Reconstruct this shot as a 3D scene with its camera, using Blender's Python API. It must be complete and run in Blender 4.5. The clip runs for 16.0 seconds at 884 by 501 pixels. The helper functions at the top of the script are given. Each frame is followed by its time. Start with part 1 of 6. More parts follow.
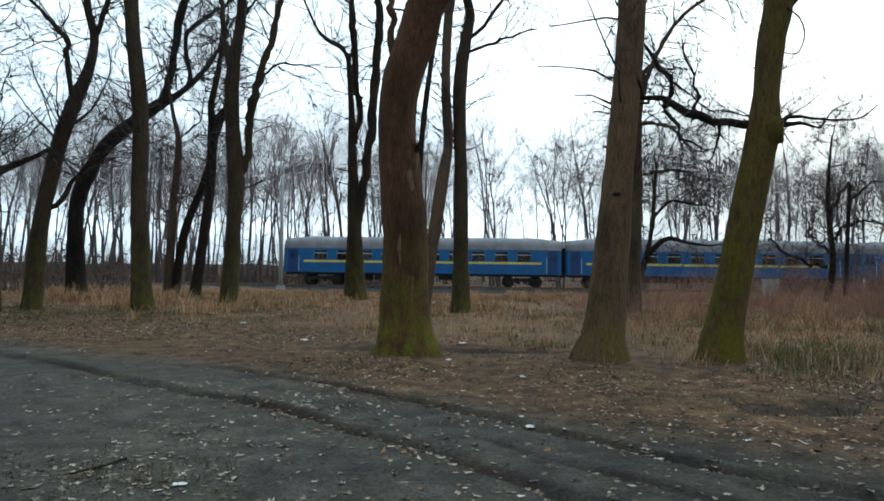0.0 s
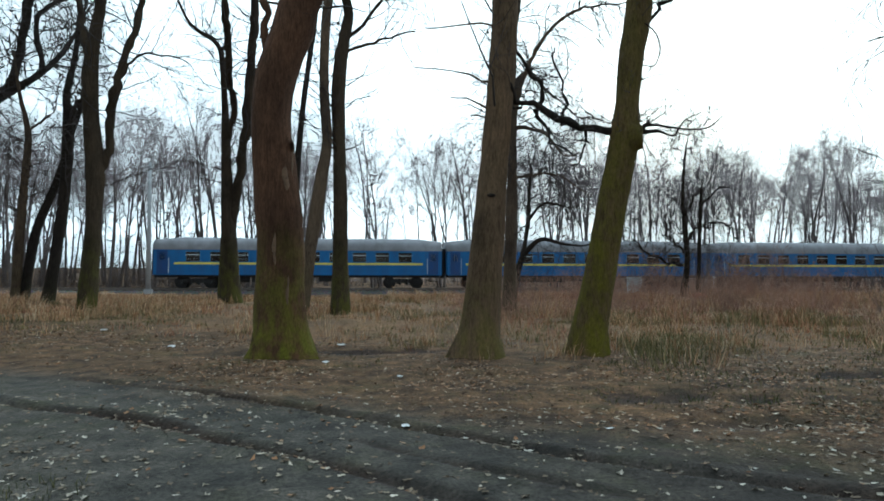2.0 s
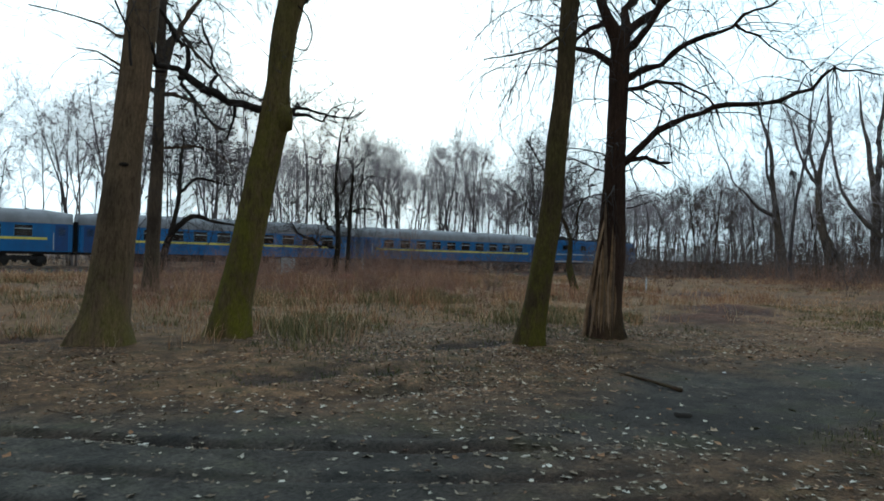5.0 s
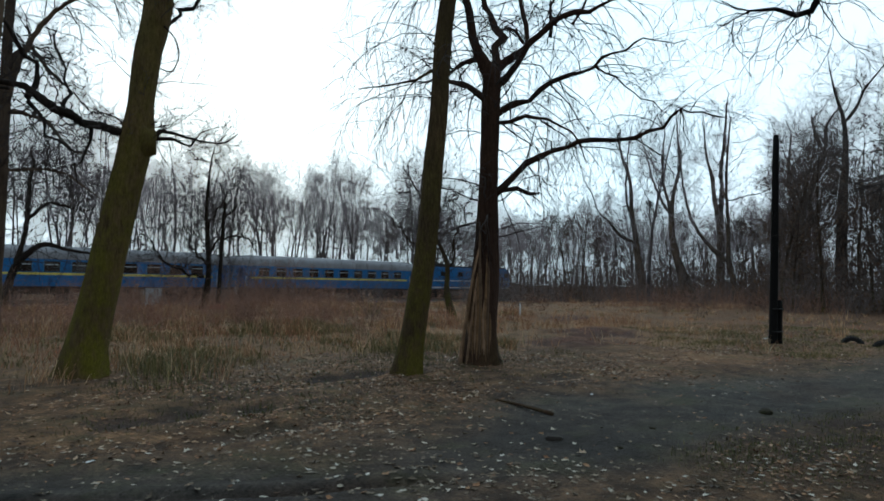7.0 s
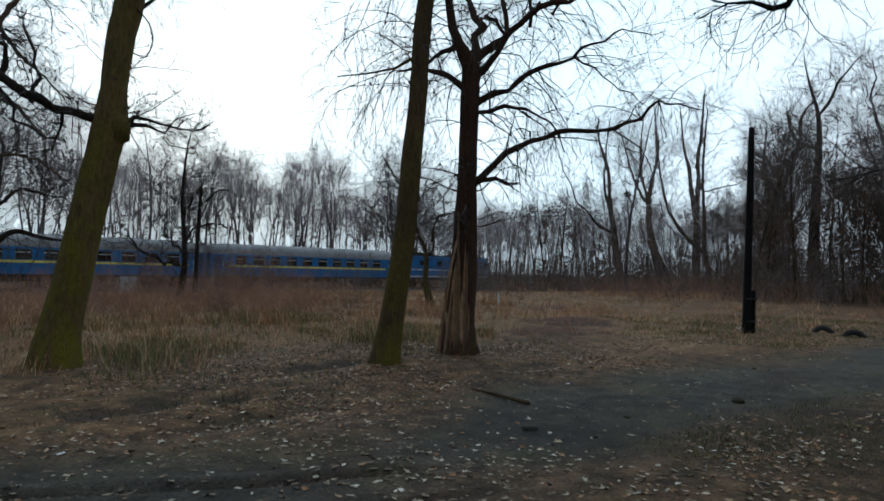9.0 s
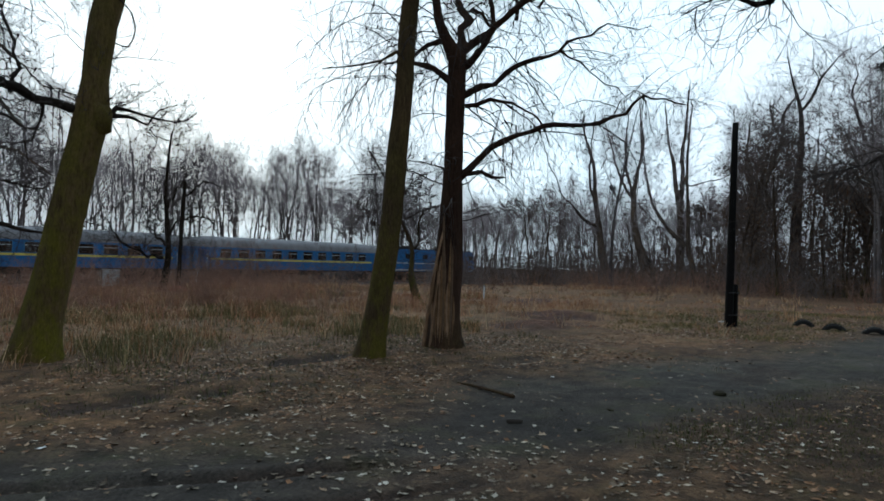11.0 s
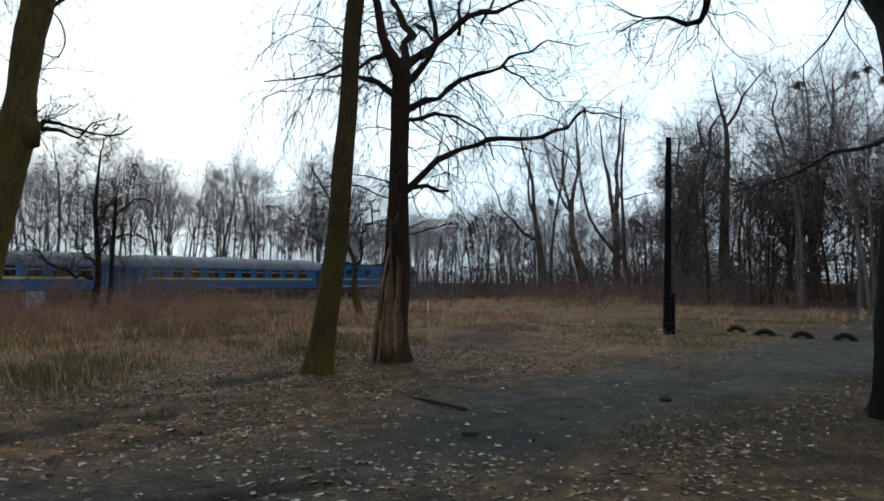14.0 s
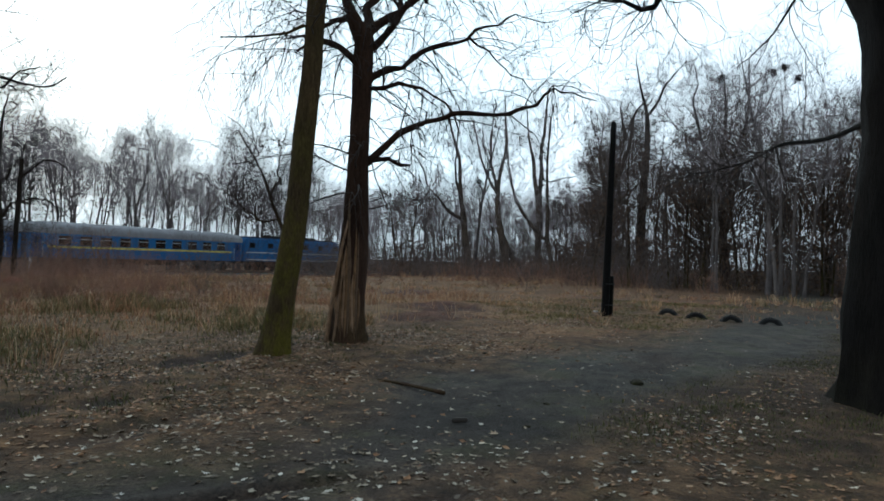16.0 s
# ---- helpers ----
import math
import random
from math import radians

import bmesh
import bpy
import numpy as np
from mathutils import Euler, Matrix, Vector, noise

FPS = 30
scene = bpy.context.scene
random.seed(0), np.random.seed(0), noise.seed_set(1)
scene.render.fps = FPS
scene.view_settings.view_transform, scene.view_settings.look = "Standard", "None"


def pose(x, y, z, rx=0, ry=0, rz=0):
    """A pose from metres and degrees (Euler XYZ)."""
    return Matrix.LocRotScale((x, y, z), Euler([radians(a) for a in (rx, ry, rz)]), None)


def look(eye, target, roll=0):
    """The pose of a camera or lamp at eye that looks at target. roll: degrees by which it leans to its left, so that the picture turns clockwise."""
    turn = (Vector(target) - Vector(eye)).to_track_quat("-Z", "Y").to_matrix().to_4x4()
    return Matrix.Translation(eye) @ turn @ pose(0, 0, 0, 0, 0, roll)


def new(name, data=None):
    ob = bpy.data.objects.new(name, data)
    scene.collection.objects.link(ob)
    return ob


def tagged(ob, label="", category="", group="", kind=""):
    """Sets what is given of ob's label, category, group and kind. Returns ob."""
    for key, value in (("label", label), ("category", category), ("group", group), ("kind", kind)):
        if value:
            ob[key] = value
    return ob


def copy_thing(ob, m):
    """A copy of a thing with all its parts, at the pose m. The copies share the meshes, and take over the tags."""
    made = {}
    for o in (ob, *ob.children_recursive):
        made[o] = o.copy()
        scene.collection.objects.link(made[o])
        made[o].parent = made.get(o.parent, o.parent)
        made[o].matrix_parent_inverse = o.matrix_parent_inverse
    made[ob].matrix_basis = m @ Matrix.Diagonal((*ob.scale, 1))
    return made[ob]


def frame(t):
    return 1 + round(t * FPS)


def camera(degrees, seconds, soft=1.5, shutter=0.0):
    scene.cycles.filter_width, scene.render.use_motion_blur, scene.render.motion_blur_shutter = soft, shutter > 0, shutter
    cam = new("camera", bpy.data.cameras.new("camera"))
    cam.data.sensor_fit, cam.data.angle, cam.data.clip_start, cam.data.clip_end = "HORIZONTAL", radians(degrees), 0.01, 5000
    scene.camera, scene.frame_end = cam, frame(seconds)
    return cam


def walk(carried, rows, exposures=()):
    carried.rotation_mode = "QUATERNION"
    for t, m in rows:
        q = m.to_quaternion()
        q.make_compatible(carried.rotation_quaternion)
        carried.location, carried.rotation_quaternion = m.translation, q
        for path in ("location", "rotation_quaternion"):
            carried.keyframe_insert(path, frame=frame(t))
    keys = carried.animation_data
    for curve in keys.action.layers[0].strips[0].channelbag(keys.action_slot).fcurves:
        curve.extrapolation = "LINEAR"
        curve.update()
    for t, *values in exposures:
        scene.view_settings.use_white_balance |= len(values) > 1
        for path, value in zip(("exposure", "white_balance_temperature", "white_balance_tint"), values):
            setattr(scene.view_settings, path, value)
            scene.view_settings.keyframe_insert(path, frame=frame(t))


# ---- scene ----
cam = camera(67.0, 16.0, soft=1.8)
PATH = [
    (0, (-0.194, -0.163, 1.551), (-0.222, 1.836, 1.598), 0.7),
    (0.5, (-0.229, -0.167, 1.565), (-0.459, 1.819, 1.578), 0.5),
    (1, (-0.202, -0.15, 1.557), (-0.372, 1.842, 1.598), 0.8),
    (1.5, (-0.162, -0.145, 1.542), (-0.144, 1.853, 1.617), 0.5),
    (2, (-0.123, -0.136, 1.537), (0.2, 1.837, 1.59), 0.2),
    (2.5, (-0.062, -0.134, 1.525), (0.571, 1.763, 1.549), -0.3),
    (3, (-0.025, -0.134, 1.528), (0.758, 1.706, 1.542), 0.0),
    (3.5, (-0.008, -0.159, 1.538), (0.898, 1.624, 1.558), 0.7),
    (4, (0.021, -0.16, 1.534), (1.037, 1.562, 1.582), 0.8),
    (4.5, (0.052, -0.151, 1.531), (1.18, 1.501, 1.558), 0.9),
    (5, (0.111, -0.148, 1.543), (1.343, 1.428, 1.554), 1.6),
    (5.2, (0.122, -0.137, 1.557), (1.404, 1.397, 1.567), 1.7),
    (7.3, (0.166, -0.153, 1.585), (1.669, 1.163, 1.683), 0.9),
    (7.5, (0.169, -0.16, 1.586), (1.679, 1.149, 1.677), 1.0),
    (8, (0.188, -0.149, 1.57), (1.714, 1.141, 1.656), 1.0),
    (8.5, (0.188, -0.149, 1.591), (1.718, 1.137, 1.663), 1.1),
    (10.8, (0.157, -0.163, 1.607), (1.713, 1.092, 1.662), 1.0),
    (11, (0.188, -0.153, 1.6), (1.749, 1.096, 1.648), 1.2),
    (11.5, (0.195, -0.148, 1.597), (1.772, 1.083, 1.637), 1.4),
    (12, (0.197, -0.146, 1.595), (1.801, 1.049, 1.631), 1.4),
    (12.5, (0.215, -0.132, 1.593), (1.841, 1.032, 1.639), 1.1),
    (13, (0.206, -0.139, 1.598), (1.842, 1.011, 1.639), 0.7),
    (13.5, (0.19, -0.11, 1.588), (1.848, 1.005, 1.664), -0.0),
    (14, (0.155, -0.04, 1.574), (1.819, 1.066, 1.669), 0.1),
    (14.5, (0.141, 0.133, 1.53), (1.773, 1.289, 1.583), 2.4),
    (15, (0.134, 0.326, 1.526), (1.805, 1.425, 1.548), 3.8),
    (15.5, (0.164, 0.616, 1.575), (1.918, 1.574, 1.663), 1.0),
    (16, (0.12, 0.819, 1.576), (1.907, 1.715, 1.607), 1.6),
]
EXPOSURES = [(0, -0.7, 5500, -3), (0.5, -0.22, 5600, -3), (1.5, -0.24, 5500, -5), (2, -0.58, 5400, -6), (2.5, -0.68, 5300, -7), (5, -0.9, 5350, -6), (8, -1.3, 5400, -3), (11, -1.26, 5450, -1), (12, -1.12, 5450, -1), (15, -1.15, 5450, -2), (15.5, -1.0, 5450, -2), (16, -1.06, 5450, -2)]
walk(cam, [(t, look(eye, target, roll)) for t, eye, target, roll in PATH], EXPOSURES)

# ---------------------------------------------------------------- sky and light
world = bpy.data.worlds.new("sky")
scene.world = world
world.use_nodes = True
wn, wl = world.node_tree.nodes, world.node_tree.links
sky = wn.new("ShaderNodeTexSky")
sky.sky_type, sky.sun_disc = "NISHITA", False
sky.sun_elevation, sky.sun_rotation = radians(14), radians(30)
sky.air_density, sky.dust_density, sky.ozone_density = 1.3, 5.0, 1.5
cloud = wn.new("ShaderNodeTexNoise")
cloud.inputs["Scale"].default_value, cloud.inputs["Detail"].default_value = 1.6, 4.0
veil = wn.new("ShaderNodeValToRGB")
veil.color_ramp.elements[0].position, veil.color_ramp.elements[0].color = 0.36, (23.6, 25.2, 25.8, 1)
veil.color_ramp.elements[1].position, veil.color_ramp.elements[1].color = 0.58, (25.0, 25.0, 25.3, 1)
blend = wn.new("ShaderNodeMix")
blend.data_type = "RGBA"
blend.inputs["Factor"].default_value = 0.86
heaven = wn.new("ShaderNodeTexCoord").outputs["Generated"]
wl.new(heaven, cloud.inputs["Vector"])
sunward = wn.new("ShaderNodeVectorMath")          # the overcast is brightest round the low sun and dull on the other side
sunward.operation = "DOT_PRODUCT"
sunward.inputs[1].default_value = (math.sin(radians(31)) * math.cos(radians(14)), math.cos(radians(31)) * math.cos(radians(14)), math.sin(radians(14)))
wl.new(heaven, sunward.inputs[0])
fade = wn.new("ShaderNodeMapRange")
fade.interpolation_type = "SMOOTHSTEP"
for key, value in (("From Min", -0.6), ("From Max", 0.9), ("To Min", 0.5), ("To Max", 1.3)):
    fade.inputs[key].default_value = value
wl.new(sunward.outputs["Value"], fade.inputs["Value"])
lit_veil = wn.new("ShaderNodeVectorMath")
lit_veil.operation = "SCALE"
wl.new(veil.outputs["Color"], lit_veil.inputs[0])
wl.new(fade.outputs["Result"], lit_veil.inputs["Scale"])
wl.new(cloud.outputs["Fac"], veil.inputs["Fac"])
wl.new(sky.outputs["Color"], blend.inputs["A"])
wl.new(lit_veil.outputs["Vector"], blend.inputs["B"])
wl.new(blend.outputs["Result"], wn["Background"].inputs["Color"])
wn["Background"].inputs["Strength"].default_value = 0.1

sun = new("sun", bpy.data.lights.new("sun", "SUN"))
sun.data.energy, sun.data.angle, sun.data.color = 0.6, radians(25), (1.0, 0.93, 0.84)
sun.matrix_world = look((0, 0, 40), (-12, -20, 22))

# ---------------------------------------------------------------- materials
def material(name, rough=0.9, metal=0.0, spec=0.3):
    mat = bpy.data.materials.new(name)
    mat.use_nodes = True
    bsdf = mat.node_tree.nodes["Principled BSDF"]
    bsdf.inputs["Roughness"].default_value = rough
    bsdf.inputs["Metallic"].default_value = metal
    bsdf.inputs["Specular IOR Level"].default_value = spec
    return mat, mat.node_tree.nodes, mat.node_tree.links, bsdf


def noise_node(n, l, scale, detail=5.0, stretch=None, rough=0.6):
    tex = n.new("ShaderNodeTexNoise")
    tex.inputs["Scale"].default_value, tex.inputs["Detail"].default_value = scale, detail
    tex.inputs["Roughness"].default_value = rough
    coord = n.new("ShaderNodeTexCoord")
    if stretch:
        mapping = n.new("ShaderNodeMapping")
        mapping.inputs["Scale"].default_value = stretch
        l.new(coord.outputs["Object"], mapping.inputs["Vector"])
        l.new(mapping.outputs["Vector"], tex.inputs["Vector"])
    else:
        l.new(coord.outputs["Object"], tex.inputs["Vector"])
    return tex


def ramp(n, l, source, stops):
    r = n.new("ShaderNodeValToRGB")
    while len(r.color_ramp.elements) < len(stops):
        r.color_ramp.elements.new(0.5)
    for e, (p, c) in zip(r.color_ramp.elements, stops):
        e.position, e.color = p, (*c, 1)
    l.new(source, r.inputs["Fac"])
    return r.outputs["Color"]


def mixed(n, l, factor, a, b, mode="MIX"):
    m = n.new("ShaderNodeMix")
    m.data_type, m.blend_type = "RGBA", mode
    for key, value in (("Factor", factor), ("A", a), ("B", b)):
        if hasattr(value, "links"):
            l.new(value, m.inputs[key])
        else:
            m.inputs[key].default_value = value if key == "Factor" else (*value, 1)
    return m.outputs["Result"]


def bumped(n, l, bsdf, height, strength, distance):
    b = n.new("ShaderNodeBump")
    b.inputs["Strength"].default_value, b.inputs["Distance"].default_value = strength, distance
    l.new(height, b.inputs["Height"])
    l.new(b.outputs["Normal"], bsdf.inputs["Normal"])


def mathed(n, l, op, a, b=None):
    m = n.new("ShaderNodeMath")
    m.operation = op
    for k, value in enumerate((a, b)):
        if value is None:
            continue
        if hasattr(value, "links"):
            l.new(value, m.inputs[k])
        else:
            m.inputs[k].default_value = value
    return m.outputs[0]


def bark(name, dark, light, moss=0.0, moss_top=3.0, moss_colour=(0.075, 0.085, 0.016), always=0.0):
    """Furrowed bark in long plates; moss grows in patches, thickest at the foot."""
    mat, n, l, bsdf = material(name, 0.95, spec=0.12)
    furrow = noise_node(n, l, 9.0, 8.0, (2.6, 2.6, 0.42), 0.72)
    crack = noise_node(n, l, 30.0, 5.0, (1.6, 1.6, 0.5), 0.7)
    patch = noise_node(n, l, 0.9, 4.0, (1.4, 1.4, 0.7))
    base = ramp(n, l, furrow.outputs["Fac"], [(0.28, dark), (0.5, [0.55 * (a + b) for a, b in zip(dark, light)]), (0.76, light)])
    base = mixed(n, l, 1.0, base, ramp(n, l, crack.outputs["Fac"], [(0.32, (0.68, 0.68, 0.68)), (0.62, (1.15, 1.15, 1.15))]), "MULTIPLY")
    tone = ramp(n, l, patch.outputs["Fac"], [(0.32, (0.5, 0.5, 0.53)), (0.5, (0.95, 0.95, 0.95)), (0.7, (1.35, 1.28, 1.2))])
    base = mixed(n, l, 1.0, base, tone, "MULTIPLY")
    info = n.new("ShaderNodeObjectInfo")
    each = ramp(n, l, info.outputs["Random"], [(0.0, (0.82, 0.82, 0.85)), (1.0, (1.15, 1.12, 1.05))])
    base = mixed(n, l, 1.0, base, each, "MULTIPLY")
    if moss:
        coord = n.new("ShaderNodeTexCoord")
        sep = n.new("ShaderNodeSeparateXYZ")
        l.new(coord.outputs["Object"], sep.inputs[0])
        fall = n.new("ShaderNodeMapRange")
        l.new(sep.outputs["Z"], fall.inputs["Value"])
        fall.inputs["From Min"].default_value, fall.inputs["From Max"].default_value = 0.0, moss_top
        fall.inputs["To Min"].default_value, fall.inputs["To Max"].default_value = moss, always
        spread = noise_node(n, l, 2.2, 7.0, (1.5, 1.5, 0.8), 0.7)
        grown = mathed(n, l, "MULTIPLY", fall.outputs["Result"],
                       ramp(n, l, spread.outputs["Fac"], [(0.40, (0.02, 0.02, 0.02)), (0.58, (1, 1, 1))]))
        deep = mixed(n, l, 1.0, moss_colour, ramp(n, l, crack.outputs["Fac"], [(0.3, (0.5, 0.5, 0.5)), (0.65, (1.3, 1.3, 1.2))]), "MULTIPLY")
        base = mixed(n, l, grown, base, deep)
    l.new(base, bsdf.inputs["Base Color"])
    bumped(n, l, bsdf, mathed(n, l, "ADD", furrow.outputs["Fac"], mathed(n, l, "MULTIPLY", crack.outputs["Fac"], 0.4)), 0.7, 0.03)
    return mat


BARK_OAK = bark("oak_bark", (0.028, 0.015, 0.010), (0.135, 0.070, 0.040), 1.0, 2.4, (0.115, 0.110, 0.016))
BARK_BROWN = bark("brown_bark", (0.044, 0.028, 0.018), (0.200, 0.132, 0.080), 0.7, 1.6, (0.110, 0.098, 0.022), 0.06)
BARK_OLIVE = bark("olive_bark", (0.028, 0.020, 0.011), (0.140, 0.098, 0.044), 1.0, 5.5, (0.105, 0.092, 0.012), 0.3)
BARK_MOSSY = bark("mossy_bark", (0.018, 0.013, 0.008), (0.100, 0.068, 0.034), 0.95, 4.0, (0.085, 0.072, 0.012), 0.15)
BARK_GREY = bark("grey_bark", (0.018, 0.014, 0.011), (0.074, 0.054, 0.036), 0.9, 3.0, (0.085, 0.080, 0.016))
# grey bark lightened: haze over the clearing's far end is in the colour
BARK_HAZED_DUN = bark("dun_bark", (0.042, 0.034, 0.030), (0.140, 0.112, 0.094), 0.3, 2.0)
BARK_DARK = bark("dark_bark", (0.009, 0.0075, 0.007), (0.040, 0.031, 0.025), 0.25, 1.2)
# near-black: the backlit tree's silhouette is put into the bark colour
BARK_SILHOUETTE = bark("wet_black_bark", (0.003, 0.0026, 0.0023), (0.012, 0.0095, 0.0082), 0.15, 0.8, (0.03, 0.03, 0.008))
BARK_RED = bark("reddish_dark_bark", (0.014, 0.009, 0.007), (0.066, 0.037, 0.026), 0.15, 1.0)
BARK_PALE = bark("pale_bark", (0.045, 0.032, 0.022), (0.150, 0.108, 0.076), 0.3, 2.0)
# the haze of distance is put into this pale bark colour
BARK_HAZED = bark("woodland_bark", (0.070, 0.060, 0.060), (0.19, 0.164, 0.16))


def plain(name, colour, rough=0.8, metal=0.0, spec=0.4, vary=0.2, scale=3.0, grime=None):
    mat, n, l, bsdf = material(name, rough, metal, spec)
    tex = noise_node(n, l, scale, 6.0)
    lo, hi = [c * (1 - vary) for c in colour], [min(1, c * (1 + vary)) for c in colour]
    base = ramp(n, l, tex.outputs["Fac"], [(0.3, lo), (0.7, hi)])
    if grime:
        streak = noise_node(n, l, 1.3, 7.0, (1.0, 1.0, 0.35), 0.7)
        base = mixed(n, l, ramp(n, l, streak.outputs["Fac"], [(0.45, (0, 0, 0)), (0.75, (0.6, 0.6, 0.6))]), base, grime)
    l.new(base, bsdf.inputs["Base Color"])
    fine = noise_node(n, l, scale * 14, 4.0)
    bumped(n, l, bsdf, fine.outputs["Fac"], 0.15, 0.004)
    return mat


TWIG = plain("twig_bark", (0.040, 0.030, 0.026), 0.9, vary=0.3)
# far twigs are paler than near ones: haze painted into their colour
TWIG_HAZED = plain("woodland_twigs", (0.31, 0.265, 0.275), 0.95, vary=0.3, scale=0.3)
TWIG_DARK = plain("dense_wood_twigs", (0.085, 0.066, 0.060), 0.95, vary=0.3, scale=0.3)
TWIG_GREY = plain("bush_twigs", (0.125, 0.100, 0.094), 0.95, vary=0.3, scale=0.3)
TWIG_RED = plain("brushwood_twigs", (0.235, 0.130, 0.090), 0.95, vary=0.35, scale=0.5)
RAW_WOOD = plain("split_raw_wood", (0.25, 0.15, 0.085), 0.8, vary=0.35, scale=9.0, grime=(0.12, 0.08, 0.05))
SCAR_WOOD = plain("stripped_sapwood", (0.115, 0.068, 0.038), 0.85, vary=0.4, scale=14.0, grime=(0.07, 0.045, 0.03))
ROT_WOOD = plain("rotten_heartwood", (0.175, 0.098, 0.045), 0.9, vary=0.5, scale=9.0, grime=(0.04, 0.026, 0.016))
BLUE = plain("blue_carriage_paint", (0.016, 0.120, 0.330), 0.42, vary=0.15, scale=0.7, grime=(0.035, 0.06, 0.12))
NAVY = plain("dark_blue_paint", (0.014, 0.055, 0.190), 0.45, vary=0.15, scale=0.7, grime=(0.03, 0.04, 0.08))
YELLOW = plain("yellow_stripe_paint", (0.72, 0.62, 0.10), 0.5, vary=0.12, scale=1.5, grime=(0.35, 0.32, 0.2))
ROOF = plain("dusty_grey_roof_paint", (0.215, 0.215, 0.235), 0.7, vary=0.22, scale=0.8, grime=(0.12, 0.115, 0.12))
STEEL = plain("sooty_steel", (0.030, 0.028, 0.028), 0.7, 0.3, vary=0.3)
RAIL_STEEL = plain("worn_rail_steel", (0.20, 0.17, 0.15), 0.45, 0.7, vary=0.2)
RUBBER = plain("weathered_rubber", (0.016, 0.016, 0.017), 0.75, vary=0.3, scale=8.0)
WHITE = plain("white_paint", (0.62, 0.64, 0.66), 0.6, vary=0.12, scale=4.0, grime=(0.3, 0.3, 0.3))
CONCRETE = plain("weathered_concrete", (0.36, 0.36, 0.37), 0.9, vary=0.18, scale=2.0, grime=(0.2, 0.2, 0.2))
TAR_WOOD = plain("tarred_pole_wood", (0.0055, 0.0048, 0.0045), 0.92, spec=0.15, vary=0.35, scale=5.0)
CABINET = plain("pale_blue_grey_metal", (0.40, 0.47, 0.52), 0.6, vary=0.12, scale=2.0, grime=(0.25, 0.27, 0.27))
PAPER = plain("white_paper", (0.62, 0.62, 0.62), 0.8, vary=0.06, scale=5.0)
SKY_BLUE = plain("light_blue_paint", (0.036, 0.170, 0.360), 0.45, vary=0.15, scale=0.7, grime=(0.05, 0.09, 0.16))
CURTAIN = plain("window_curtain", (0.085, 0.045, 0.032), 0.9, vary=0.35, scale=0.9)
BRICK = plain("broken_red_brick", (0.36, 0.11, 0.06), 0.9, vary=0.3, scale=6.0)
SLEEPER = plain("oiled_sleeper_wood", (0.045, 0.036, 0.030), 0.9, vary=0.3)


def ballast_material():
    mat, n, l, bsdf = material("dark_ballast", 0.95, spec=0.2)
    stone = n.new("ShaderNodeTexVoronoi")
    stone.inputs["Scale"].default_value = 16.0
    l.new(n.new("ShaderNodeTexCoord").outputs["Object"], stone.inputs["Vector"])
    broad = noise_node(n, l, 0.5, 4.0)
    base = mixed(n, l, 0.75, ramp(n, l, broad.outputs["Fac"], [(0.3, (0.060, 0.055, 0.055)), (0.7, (0.110, 0.098, 0.092))]),
                 stone.outputs["Color"], "SOFT_LIGHT")
    l.new(base, bsdf.inputs["Base Color"])
    bumped(n, l, bsdf, stone.outputs["Distance"], 0.8, 0.04)
    return mat


BALLAST = ballast_material()


def glass_material():
    mat, n, l, bsdf = material("window_glass", 0.06, spec=0.5)
    bsdf.inputs["Base Color"].default_value = (0.42, 0.44, 0.45, 1)
    bsdf.inputs["Transmission Weight"].default_value = 1.0
    bsdf.inputs["IOR"].default_value = 1.38
    return mat


GLASS = glass_material()


def leaf_material(name, stops):
    """Dry leaves or grass, each piece a tone of its own."""
    mat, n, l, bsdf = material(name, 0.75, spec=0.3)
    geo = n.new("ShaderNodeNewGeometry")
    info = n.new("ShaderNodeObjectInfo")
    each = mathed(n, l, "FRACT", mathed(n, l, "ADD", geo.outputs["Random Per Island"], info.outputs["Random"]))
    base = ramp(n, l, each, stops)
    broad = noise_node(n, l, 0.35, 3.0)
    base = mixed(n, l, 1.0, base, ramp(n, l, broad.outputs["Fac"], [(0.3, (0.72, 0.74, 0.78)), (0.7, (1.2, 1.12, 1.05))]), "MULTIPLY")
    l.new(base, bsdf.inputs["Base Color"])
    return mat


LEAF = leaf_material("dry_leaf", [(0.0, (0.028, 0.019, 0.012)), (0.4, (0.125, 0.062, 0.028)), (0.72, (0.250, 0.132, 0.060)), (0.90, (0.32, 0.225, 0.14)), (1.0, (0.50, 0.44, 0.34))])
LEAF_PALE = leaf_material("bleached_leaf", [(0.0, (0.055, 0.040, 0.026)), (0.5, (0.145, 0.108, 0.070)), (0.82, (0.29, 0.25, 0.185)), (1.0, (0.54, 0.51, 0.44))])
STRAW = leaf_material("dry_grass", [(0.0, (0.17, 0.085, 0.042)), (0.4, (0.40, 0.22, 0.112)), (0.8, (0.55, 0.37, 0.21)), (1.0, (0.68, 0.54, 0.36))])
GRASS = leaf_material("faded_grass", [(0.0, (0.035, 0.042, 0.014)), (0.6, (0.075, 0.080, 0.026)), (1.0, (0.15, 0.135, 0.05))])
OLIVE = leaf_material("olive_grass", [(0.0, (0.062, 0.060, 0.024)), (0.6, (0.150, 0.135, 0.052)), (1.0, (0.27, 0.22, 0.10))])
RUSSET_STALK = leaf_material("withered_stalk", [(0.0, (0.15, 0.068, 0.042)), (0.6, (0.36, 0.165, 0.092)), (1.0, (0.47, 0.28, 0.16))])
